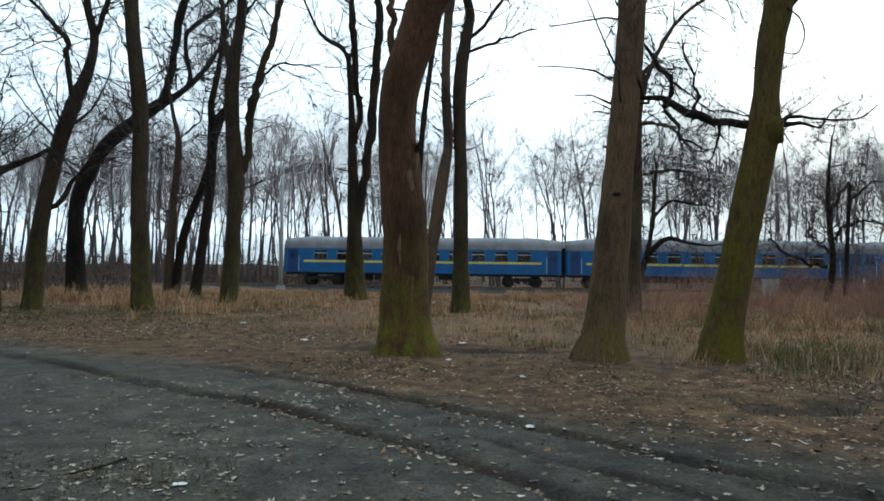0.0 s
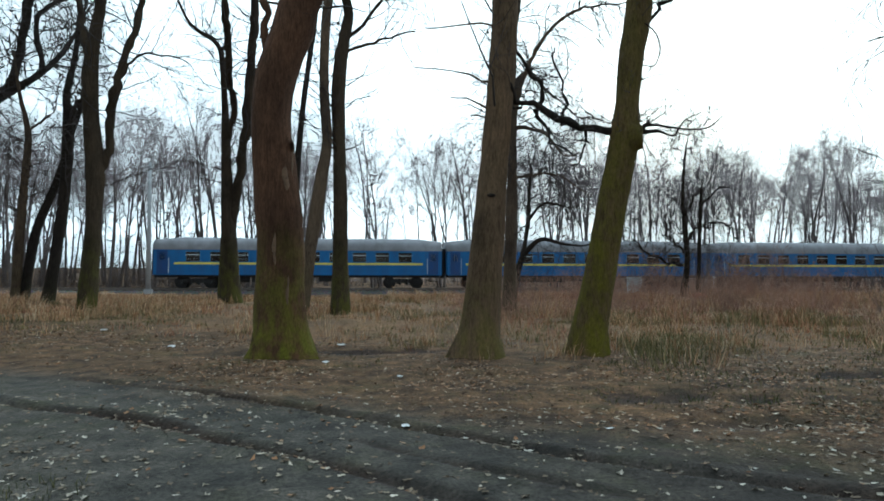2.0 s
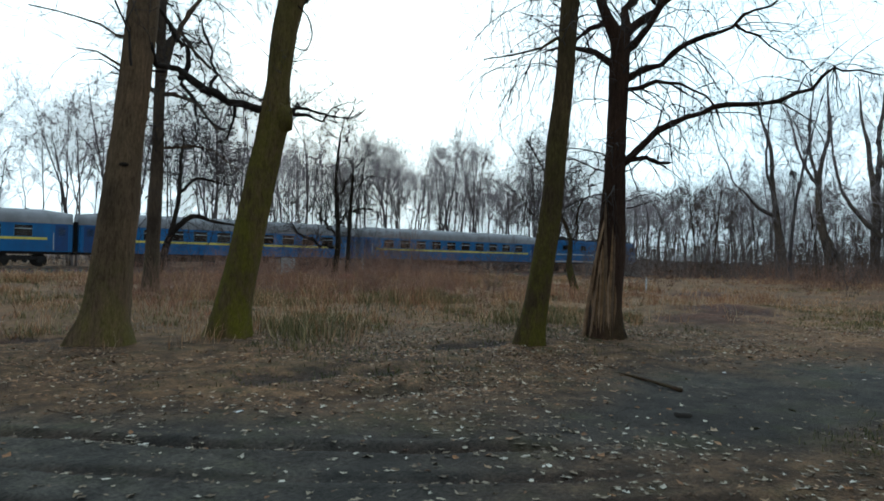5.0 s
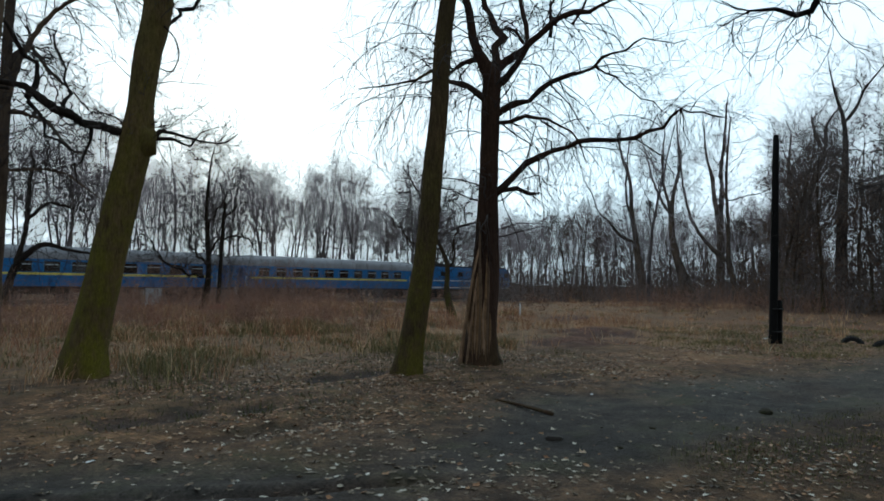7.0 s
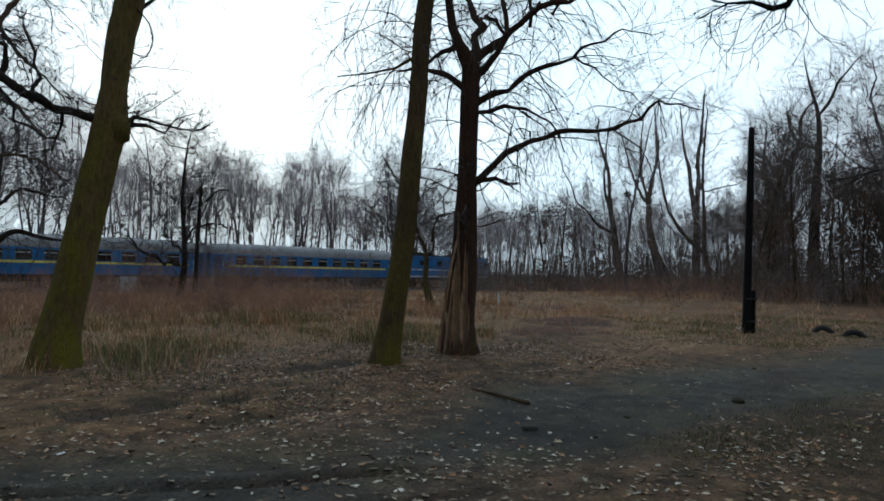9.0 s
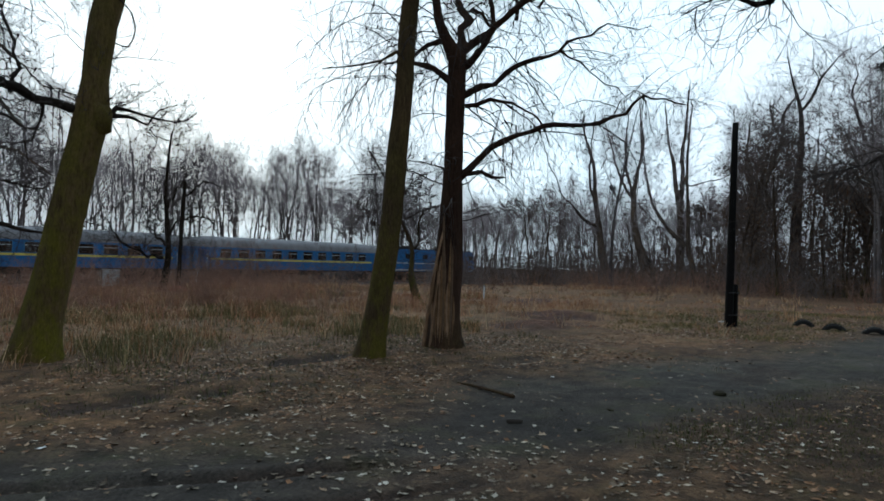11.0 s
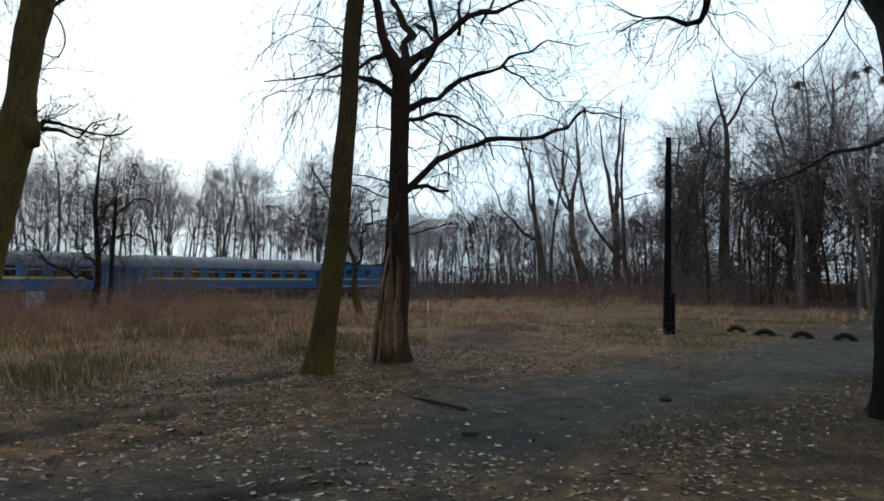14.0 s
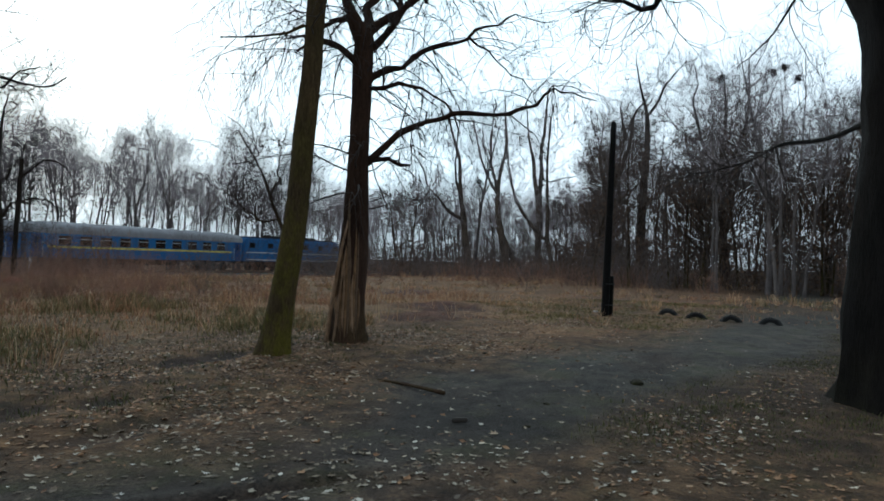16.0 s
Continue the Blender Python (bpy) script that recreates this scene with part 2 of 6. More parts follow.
RUSSET = leaf_material("russet_leaf", [(0.0, (0.050, 0.028, 0.018)), (0.6, (0.095, 0.055, 0.034)), (1.0, (0.15, 0.09, 0.05))])


def ground_material():
    """Bare trodden earth, leaf mould, dry turf and dug or shade-dark soil, laid by what covers the ground."""
    mat, n, l, bsdf = material("park_ground", 0.96, spec=0.2)

    def cover(name):
        a = n.new("ShaderNodeAttribute")
        a.attribute_name = name
        return a.outputs["Fac"]

    grit = noise_node(n, l, 30.0, 6.0, rough=0.75)
    moss = noise_node(n, l, 0.9, 7.0, rough=0.7)
    clod = noise_node(n, l, 3.0, 6.0)
    broad = noise_node(n, l, 0.45, 5.0)
    earth = ramp(n, l, clod.outputs["Fac"], [(0.3, (0.046, 0.043, 0.038)), (0.7, (0.138, 0.124, 0.106))])
    mould = ramp(n, l, clod.outputs["Fac"], [(0.3, (0.034, 0.021, 0.012)), (0.5, (0.130, 0.076, 0.039)), (0.72, (0.275, 0.162, 0.082))])
    turf = ramp(n, l, clod.outputs["Fac"], [(0.3, (0.105, 0.060, 0.031)), (0.7, (0.300, 0.172, 0.086))])
    damp = ramp(n, l, clod.outputs["Fac"], [(0.3, (0.026, 0.022, 0.019)), (0.7, (0.078, 0.066, 0.057))])
    soil = ramp(n, l, clod.outputs["Fac"], [(0.3, (0.013, 0.008, 0.006)), (0.7, (0.052, 0.031, 0.021))])
    loam = ramp(n, l, clod.outputs["Fac"], [(0.3, (0.034, 0.014, 0.009)), (0.7, (0.120, 0.052, 0.034))])
    soil = mixed(n, l, cover("turf"), soil, loam)
    base = mixed(n, l, cover("turf"), mould, turf)
    base = mixed(n, l, cover("earth"), base, mixed(n, l, cover("damp"), earth, damp))
    base = mixed(n, l, ramp(n, l, moss.outputs["Fac"], [(0.50, (0, 0, 0)), (0.68, (0.55, 0.55, 0.55))]), base, (0.050, 0.056, 0.020))
    base = mixed(n, l, cover("soil"), base, soil)
    base = mixed(n, l, 1.0, base, ramp(n, l, broad.outputs["Fac"], [(0.32, (0.46, 0.48, 0.50)), (0.68, (0.98, 0.95, 0.92))]), "MULTIPLY")
    base = mixed(n, l, 1.0, base, ramp(n, l, grit.outputs["Fac"], [(0.34, (0.38, 0.39, 0.38)), (0.5, (0.95, 0.95, 0.94)), (0.68, (1.55, 1.52, 1.48))]), "MULTIPLY")
    l.new(base, bsdf.inputs["Base Color"])
    bumped(n, l, bsdf, mathed(n, l, "ADD", grit.outputs["Fac"], clod.outputs["Fac"]), 0.8, 0.03)
    return mat


GROUND = ground_material()

# ---------------------------------------------------------------- helpers for meshes
def mesh_object(name, verts, faces, mat, parent=None, label="", smooth=True):
    me = bpy.data.meshes.new(name)
    me.from_pydata([tuple(v) for v in verts], [], faces)
    me.materials.append(mat)
    if smooth:
        me.polygons.foreach_set("use_smooth", [True] * len(me.polygons))
    me.update()
    ob = new(name, me)
    if parent is not None:
        ob.parent = parent
    if label:
        ob["label"] = label
    return ob


def part(name, bm, mat, parent=None, label="", smooth=False):
    me = bpy.data.meshes.new(name)
    bm.to_mesh(me)
    bm.free()
    me.materials.append(mat)
    if smooth:
        me.polygons.foreach_set("use_smooth", [True] * len(me.polygons))
    ob = new(name, me)
    if parent is not None:
        ob.parent = parent
    if label:
        ob["label"] = label
    return ob


def again(ob, parent, m):
    """The same mesh once more, as a part of its own."""
    c = new(ob.name.split(".")[0], ob.data)
    c.parent = parent
    c.matrix_basis = m
    if "label" in ob:
        c["label"] = ob["label"]
    return c


def boxed(size, at=(0, 0, 0), bevel=0.0):
    bm = bmesh.new()
    bmesh.ops.create_cube(bm, size=1.0)
    bmesh.ops.scale(bm, vec=size, verts=bm.verts)
    if bevel:
        bmesh.ops.bevel(bm, geom=bm.edges[:], offset=bevel, segments=2, affect="EDGES")
    bmesh.ops.translate(bm, vec=at, verts=bm.verts)
    return bm


def rod(radius, length, sides=12, at=(0, 0, 0), axis="Z", top=None):
    bm = bmesh.new()
    bmesh.ops.create_cone(bm, cap_ends=True, segments=sides, radius1=radius, radius2=radius if top is None else top, depth=length)
    if axis == "Y":
        bmesh.ops.rotate(bm, matrix=Matrix.Rotation(radians(90), 3, "X"), verts=bm.verts)
    if axis == "X":
        bmesh.ops.rotate(bm, matrix=Matrix.Rotation(radians(90), 3, "Y"), verts=bm.verts)
    bmesh.ops.translate(bm, vec=at, verts=bm.verts)
    return bm


def join(*bms):
    """Several bmeshes as one."""
    out = bmesh.new()
    for bm in bms:
        me = bpy.data.meshes.new("piece")
        bm.to_mesh(me)
        bm.free()
        out.from_mesh(me)
        bpy.data.meshes.remove(me)
    return out


# ---------------------------------------------------------------- the ground
def smooth01(v, a, b):
    s = np.clip((v - a) / (b - a), 0, 1)
    return s * s * (3 - 2 * s)


ROAD_X = np.array([-60, -30, -11.8, -6.3, -3.7, -1.4, 0.5, 2.3, 4.0, 5.5, 8.4, 11.5, 15.0, 25.0, 60.0])
ROAD_Y = np.array([40, 25, 14.4, 11.3, 9.8, 8.5, 7.0, 5.9, 4.9, 4.9, 5.1, 4.2, 2.8, 1.6, 0.0])
RUT_A = np.array([(-14.0, 15.2), (-7.7, 10.95), (-5.5, 9.5), (-3.7, 8.15), (-2.15, 7.1), (-1.0, 6.0), (-0.25, 5.4), (0.4, 4.65), (1.1, 3.9), (2.2, 3.0), (5.0, 1.6)])
RUT_B = np.array([(-3.6, 9.9), (-2.05, 8.75), (-1.25, 7.95), (-0.3, 7.3), (0.58, 6.45), (1.42, 5.55), (2.4, 4.75), (3.4, 4.0), (5.2, 3.0), (8.0, 1.8)])
RUT_C = np.array([(0.05, 6.0), (0.6, 5.35), (1.5, 4.55), (2.4, 3.85), (3.6, 3.0), (5.0, 2.3)])
# dug heaps, then hollows, some with their shade put into the soil colour
SOIL_AND_SHADE_SPOTS = [(16.3, 9.2, 1.7, 1.2, 0.9), (19.8, 11.2, 2.4, 1.7, 1.0), (28.0, 16.3, 2.4, 1.5, 1.0), (7.5, 8.35, 0.95, 0.45, 1.0), (0.6, 12.6, 1.2, 0.5, 1.0), (9.9, 5.9, 0.8, 0.35, 0.7),
              (3.85, 7.5, 0.75, 0.5, 0.85), (-2.0, 12.4, 0.9, 0.4, 0.6), (4.9, 7.1, 0.45, 0.3, 0.7), (11.9, 2.6, 1.5, 0.4, 0.55), (9.2, 1.6, 1.8, 0.5, 0.5), (4.4, 6.0, 0.9, 0.25, 0.5)]
TRACK_AT, TRACK_TURN = 58.86, -2.05    # distance of the track along its normal, and its turn


def ripples(seed, n, low, high):
    r = np.random.RandomState(seed)
    ang, freq, ph = r.uniform(0, 6.283, n), r.uniform(low, high, n), r.uniform(0, 6.283, n)
    return np.cos(ang) * freq, np.sin(ang) * freq, ph


WAVES = [(ripples(3, 9, 0.05, 0.35), 0.030), (ripples(4, 14, 0.8, 2.6), 0.010), (ripples(5, 18, 4.0, 11.0), 0.0045)]


def wavy(x, y, k):
    (fx, fy, ph), amp = WAVES[k]
    return amp * sum(np.sin(a * x + b * y + c) for a, b, c in zip(fx, fy, ph)) / math.sqrt(len(fx)) * 1.6


def off_line(x, y, line):
    best = np.full(np.shape(x), 1e9)
    for (ax, ay), (bx, by) in zip(line[:-1], line[1:]):
        dx, dy = bx - ax, by - ay
        s = np.clip(((x - ax) * dx + (y - ay) * dy) / (dx * dx + dy * dy), 0, 1)
        best = np.minimum(best, np.hypot(x - ax - s * dx, y - ay - s * dy))
    return best


def past_road(x, y):
    return (y - np.interp(x, ROAD_X, ROAD_Y)) * 0.83


def covers(x, y):
    """How far bare earth, turf and soil, dug or painted dark for shade, cover the ground."""
    d = past_road(x, y) + 6 * wavy(x, y, 1) * 2.2 + 3 * wavy(x, y, 0) + 10 * wavy(x, y, 2)
    earth = 1 - smooth01(d, -0.8, 0.9)
    patch = smooth01(wavy(x, y, 0) * 20 + wavy(x, y, 1) * 22, 0.25, 0.75) * smooth01(x, 2, 5)
    earth = np.clip(earth * (1 - 0.65 * patch), 0, 1)
    near = (np.interp(x, ROAD_X, ROAD_Y) - y) * 0.83 + 5 * wavy(x, y, 1)      # past the path's near edge the leaves lie again
    earth = earth * (1 - smooth01(near, 2.0, 3.2) * smooth01(x, 3.4, 5.2) * 0.85)
    turf = np.maximum(smooth01(d, 3.5, 8.5), smooth01(x, 11, 17) * smooth01(d, 0.5, 2.0))
    damp = smooth01(x + 0.35 * (y - 5), -0.5, 3.5) * (1 - 0.6 * smooth01(x, 6.0, 9.5) * smooth01(d, -3.2, -1.6))
    soil = np.zeros(np.shape(x))
    for cx, cy, rx, ry, k in SOIL_AND_SHADE_SPOTS:
        q = ((x - cx) / rx) ** 2 + ((y - cy) / ry) ** 2 + 26 * wavy(x, y, 1) + 50 * wavy(x, y, 2)
        soil = np.maximum(soil, k * (1 - smooth01(q, 0.65, 1.3)))
    dark = smooth01(wavy(x * 1.3 + 4, y * 1.3, 1) * 24 + wavy(x, y, 2) * 40 + wavy(x + 20, y, 0) * 8, 0.15, 0.75)
    soil = np.maximum(soil, dark * np.where((x > 3.5) & (past_road(x, y) < -2.4), 0.9, np.where(past_road(x, y) < 0.3, 0.2, 0.4)) * smooth01(x, 1.0, 4.0) * smooth01(x + y, 6, 10))
    soil = np.maximum(soil, 0.5 * smooth01(x, 17, 27) * smooth01(y, 16, 8))        # shade before the dense wood, put into the colour as dark soil
    soil = np.maximum(soil, np.clip(0.55 + 14 * wavy(x, y, 1), 0.3, 0.85) * smooth01(x, 4.5, 8.0) * smooth01(-past_road(x, y) + 6 * wavy(x, y, 1), 1.8, 3.2))
    # dark lines along the ruts: the shade of their banks painted as soil
    for line, width in ((RUT_A, 0.13), (RUT_B, 0.115), (RUT_C, 0.08)):
        soil = np.maximum(soil, np.clip(0.9 + 26 * wavy(x, y, 1), 0.25, 1.0) * (1 - 0.7 * smooth01(x, 3.4, 5.2)) * (1 - smooth01(off_line(x, y, line) + 2.5 * wavy(x, y, 2) + 2 * wavy(x * 2, y * 2, 1), width * 0.4, width * 1.3)))
    return earth, turf, soil, damp


def height(x, y):
    x, y = np.asarray(x, float), np.asarray(y, float)
    z = wavy(x, y, 0) * smooth01(np.hypot(x, y), 3, 14) + wavy(x, y, 1) + wavy(x, y, 2)
    z = z + 0.16 * np.exp(-(((x + 4.3) / 1.1) ** 2 + ((y - 15.2) / 0.6) ** 2)) * np.clip(1 + 30 * wavy(x, y, 1), 0.3, 1.6)      # a low heap of raked leaves
    z = z + 0.10 * np.exp(-(((x - 9.2) / 3.0) ** 2 + ((y - 7.6) / 2.0) ** 2))
    for line, width, deep in ((RUT_A, 0.085, 0.09), (RUT_B, 0.08, 0.085), (RUT_C, 0.06, 0.04)):
        d = off_line(x, y, line)
        deep = deep * (1 - 0.85 * smooth01(x, 3.4, 5.2)) * np.clip(0.65 + 14 * wavy(x * 1.5, y * 1.5, 1), 0.15, 1.2)
        z = z - deep * np.exp(-((d / width) ** 2)) + 0.3 * deep * np.exp(-(((d - 2.0 * width) / (0.8 * width)) ** 2))
    for j, (cx, cy, rx, ry, k) in enumerate(SOIL_AND_SHADE_SPOTS):      # the first three are dug heaps, the rest hollows
        z = z + (0.13 * k * np.clip(0.75 + 30 * wavy(x, y, 1) + 40 * wavy(x, y, 2), 0.1, 1.7) if j < 3 else -0.11 * k) * np.exp(-(((x - cx) / rx) ** 2 + ((y - cy) / ry) ** 2))
    t = x * math.sin(-radians(TRACK_TURN)) + y * math.cos(radians(TRACK_TURN))
    return z - 0.62 * smooth01(t, 30, 54)


def level(x, y):
    return float(height(x, y))


def spread_lines(parts):
    out = []
    for a, b, n in parts:
        out.extend(np.linspace(a, b, n, endpoint=False))
    return np.array(out + [parts[-1][1]])


gx = spread_lines([(-1500, -300, 6), (-300, -60, 14), (-60, -14, 40), (-14, -6, 50), (-6, 6, 170), (6, 16, 70), (16, 40, 60), (40, 120, 40), (120, 400, 14), (400, 1500, 6)])
gy = spread_lines([(-1500, -200, 6), (-200, -20, 14), (-20, 1.5, 40), (1.5, 9.5, 130), (9.5, 13, 35), (13, 32, 70), (32, 75, 50), (75, 300, 16), (300, 1500, 6)])
mx, my = np.meshgrid(gx, gy)
mz = height(mx, my)
nx, ny = len(gx), len(gy)
ids = np.arange(nx * ny).reshape(ny, nx)
quads = np.stack([ids[:-1, :-1], ids[:-1, 1:], ids[1:, 1:], ids[1:, :-1]], -1).reshape(-1, 4)
ground = mesh_object("ground", np.stack([mx, my, mz], -1).reshape(-1, 3).tolist(), quads.tolist(), GROUND)
for key, values in zip(("earth", "turf", "soil", "damp"), covers(mx, my)):
    a = ground.data.attributes.new(key, "FLOAT", "POINT")
    a.data.foreach_set("value", values.ravel().astype(np.float32))
tagged(ground, "trodden grey earth with leaf mould, ruts and dry turf", "ground", kind="structure")

# ---------------------------------------------------------------- trees
class Wood:
    """Gathers tapered tubes into one mesh."""

    def __init__(self):
        self.v, self.f = [], []

    def tube(self, pts, radii, sides, rough=0.0, flare=0.0, rng=None, cap=False):
        pts = np.asarray(pts, float)
        n = len(pts)
        d = np.gradient(pts, axis=0)
        d /= np.linalg.norm(d, axis=1, keepdims=True) + 1e-9
        ref = np.array([0.0, 1.0, 0.0]) if abs(d[0][1]) < 0.8 else np.array([1.0, 0.0, 0.0])
        a = np.cross(d, ref)
        a /= np.linalg.norm(a, axis=1, keepdims=True) + 1e-9
        b = np.cross(d, a)
        ang = np.linspace(0, 2 * math.pi, sides, endpoint=False)
        r = np.repeat(np.asarray(radii, float)[:, None], sides, 1)
        if rough:
            ph = rng.uniform(0, 6.28, 5)
            z = pts[:, 2:3]
            r = r * (1 + rough * (0.5 * np.sin(3 * ang + ph[0] + 0.7 * z) + 0.4 * np.sin(5 * ang + ph[1] - 1.3 * z) + 0.35 * np.sin(2 * ang + ph[2] + 2.1 * z)
                                  + 0.3 * np.sin(9 * ang + ph[3] + 3.0 * z)) + rough * 0.35 * rng.standard_normal(r.shape))
        if flare:
            ph = rng.uniform(0, 6.28)
            low = np.exp(-np.maximum(pts[:, 2:3] - pts[0, 2], 0) / 0.32)
            r = r * (1 + flare * low * (0.3 + 0.7 * np.cos(5 * ang + ph) * np.cos(2 * ang + 2 * ph)))
        ring = pts[:, None] + r[..., None] * (np.cos(ang)[None, :, None] * a[:, None] + np.sin(ang)[None, :, None] * b[:, None])
        start = len(self.v)
        self.v.extend(ring.reshape(-1, 3).tolist())
        for i in range(n - 1):
            p = start + i * sides
            for k in range(sides):
                m = (k + 1) % sides
                self.f.append((p + k, p + m, p + sides + m, p + sides + k))
        if cap:
            self.f.append(tuple(start + (n - 1) * sides + k for k in range(sides)))

    def make(self, name, mat, parent, label=""):
        return mesh_object(name, self.v, self.f, mat, parent, label)


def curve_through(pts, step):
    """A smooth line through control points, each (x, y, z, r)."""
    p = np.asarray(pts, float)
    if len(p) == 2:
        k = max(2, int(np.linalg.norm(p[1, :3] - p[0, :3]) / step))
        return p[0] + (p[1] - p[0]) * np.linspace(0, 1, k + 1)[:, None]
    ext = np.vstack([2 * p[0] - p[1], p, 2 * p[-1] - p[-2]])
    out = []
    for i in range(1, len(ext) - 2):
        a, b, c, d = ext[i - 1:i + 3]
        k = max(1, int(np.linalg.norm(c[:3] - b[:3]) / step))
        for s in np.arange(k) / k:
            out.append(0.5 * (2 * b + (c - a) * s + (2 * a - 5 * b + 4 * c - d) * s * s + (3 * b - a - 3 * c + d) * s ** 3))
    out.append(ext[-2])
    out = np.array(out)
    out[:, 3] = np.maximum(out[:, 3], 0.004)
    return out


def unit(v):
    return v / (np.linalg.norm(v) + 1e-9)


def sprout(wood, rng, p, d, length, r, depth, up=0.1, wander=0.35, kids=4, sides=3, thin=0.004):
    """A twig that wanders, and its twigs."""
    n = max(4, min(7, int(length / 0.35) + 2)) if depth > 1 else 5 if depth else 4
    pts, q, way = [p], np.array(p), unit(np.array(d))
    for _ in range(n - 1):
        way = unit(way + wander * rng.standard_normal(3) + np.array([0, 0, up]))
        q = q + way * length / (n - 1)
        pts.append(q)
    if depth <= 0:                        # the finest twigs are bare spikes
        k = len(wood.v)
        a = unit(np.cross(pts[1] - pts[0], rng.standard_normal(3))) * r
        b = unit(np.cross(pts[1] - pts[0], a)) * r
        wood.v.extend([tuple(p + a), tuple(p - 0.5 * a + 0.85 * b), tuple(p - 0.5 * a - 0.85 * b), tuple(pts[-1])])
        wood.f.extend([(k, k + 1, k + 3), (k + 1, k + 2, k + 3), (k + 2, k, k + 3)])
        return
    wood.tube(pts[:-1], np.linspace(r, max(thin, r * 0.4), n - 1), sides)
    base = len(wood.v) - sides            # the tip runs out in a point
    wood.v.append(tuple(pts[-1]))
    for k in range(sides):
        wood.f.append((base + k, base + (k + 1) % sides, base + sides))
    for _ in range(kids):
        s = rng.uniform(0.2, 1.0)
        i = min(n - 2, int(s * (n - 1)))
        start = pts[i] + (pts[i + 1] - pts[i]) * (s * (n - 1) - i)
        along = unit(pts[i + 1] - pts[i])
        side = unit(np.cross(along, rng.standard_normal(3)))
        sprout(wood, rng, start, along * rng.uniform(0.4, 1.0) + side * rng.uniform(0.5, 1.1), length * rng.uniform(0.35, 0.65),
               max(thin, r * 0.5), depth - 1, up, wander, kids, 3, thin)


TREES = []


def tree(at, turn, stems, label, mat, seed, top=15.0, twigs=26, low=3.0, reach=2.2, droop=0.05, flare=0.35, rough=0.07, twig_mat=None, category="tree", kids=4, thin=0.0032, depth=2, group="park trees", limb_mat=None, crook=0.035, stout=1.0):
    """A tree: its stems as lines of (sideways, up, radius), grown on to its top, and its twigs."""
    rng = np.random.RandomState(seed)
    thing = tagged(new("tree"), label, category, group)
    thing.matrix_world = pose(at[0], at[1], level(*at), 0, 0, turn)
    crown = Wood()
    ways = []
    for k, stem in enumerate(stems):
        x0, z0, _ = stem[0]
        lean = rng.uniform(-0.45, 0.45) if k else rng.uniform(-0.05, 0.05)
        pts = [(x, lean * math.hypot(x - x0, z - z0) * (1 if k else 0.4), z, r) for x, z, r in stem]
        if k == 0:
            pts[0] = (pts[0][0], 0.0, -0.12, pts[0][3])
            first = pts
        else:
            i = int(np.argmin([math.hypot(q[0] - x0, q[2] - z0) for q in first]))
            dy = first[i][1]
            pts = [(x, y + dy, z, r) for x, y, z, r in pts]
        x, y, z, r = pts[-1]
        if r > 0.03 and z > 0.3 * top:     # grow on above
            d = unit(np.array(pts[-1][:3]) - np.array(pts[-2][:3]))
            goal, q, n = max(z + 1.5, top * rng.uniform(0.85, 1.0)), np.array([x, y, z]), 6
            for j in range(1, n + 1):
                d = unit(d + 0.22 * rng.standard_normal(3) + np.array([0, 0, 0.25]))
                q = q + d * (goal - z) / n
                pts.append((*q, r * (1 - 0.86 * j / n)))
        line = curve_through(pts, 0.30 if pts[0][3] > 0.15 else 0.2)
        if k and len(line) > 3:           # crooked boughs
            walkw = np.cumsum(rng.standard_normal((len(line), 3)), 0) * crook * min(1.0, 0.06 / max(line[0][3], 0.02) + 0.35)
            walkw -= np.linspace(0, 1, len(line))[:, None] * walkw[-1]
            line[:, :3] += walkw - walkw[0]
            line[1:, :3] += 0.45 * crook * rng.standard_normal((len(line) - 1, 3))
            line[:, 3] *= 1 + 0.12 * rng.standard_normal(len(line)).clip(-1.5, 1.5)
        wood = Wood()
        thick = line[0][3]
        sides = 18 if thick > 0.28 else 12 if thick > 0.12 else 8
        wood.tube(line[:, :3], line[:, 3], sides, rough if thick > 0.08 else rough * 0.6, flare if k == 0 else 0.0, rng)
        wood.make("trunk" if k == 0 else "limb", mat if k == 0 else limb_mat or mat, thing)
        ways.append((line, k))
    total = sum(len(w) for w, _ in ways)
    for line, k in ways:
        count = int(round(twigs * len(line) / total))
        for _ in range(count):
            i = rng.randint(int(len(line) * (0.15 if k else 0.2)), len(line) - 1)
            p = line[i]
            if p[2] < low:
                continue
            along = unit(line[i + 1][:3] - p[:3])
            side = unit(np.cross(along, rng.standard_normal(3)))
            size = reach * rng.uniform(0.5, 1.2) * (0.6 + 0.4 * min(1, p[3] / 0.12))
            sprout(crown, rng, p[:3], side + along * rng.uniform(0.1, 0.9), size, min(p[3] * 0.4, (0.008 * size + 0.004) * stout), depth, droop, 0.2, kids, 4, thin)
    if crown.v:
        crown.make("crown", twig_mat or TWIG, thing, "bare fine twigs")
    TREES.append(thing)
    return thing


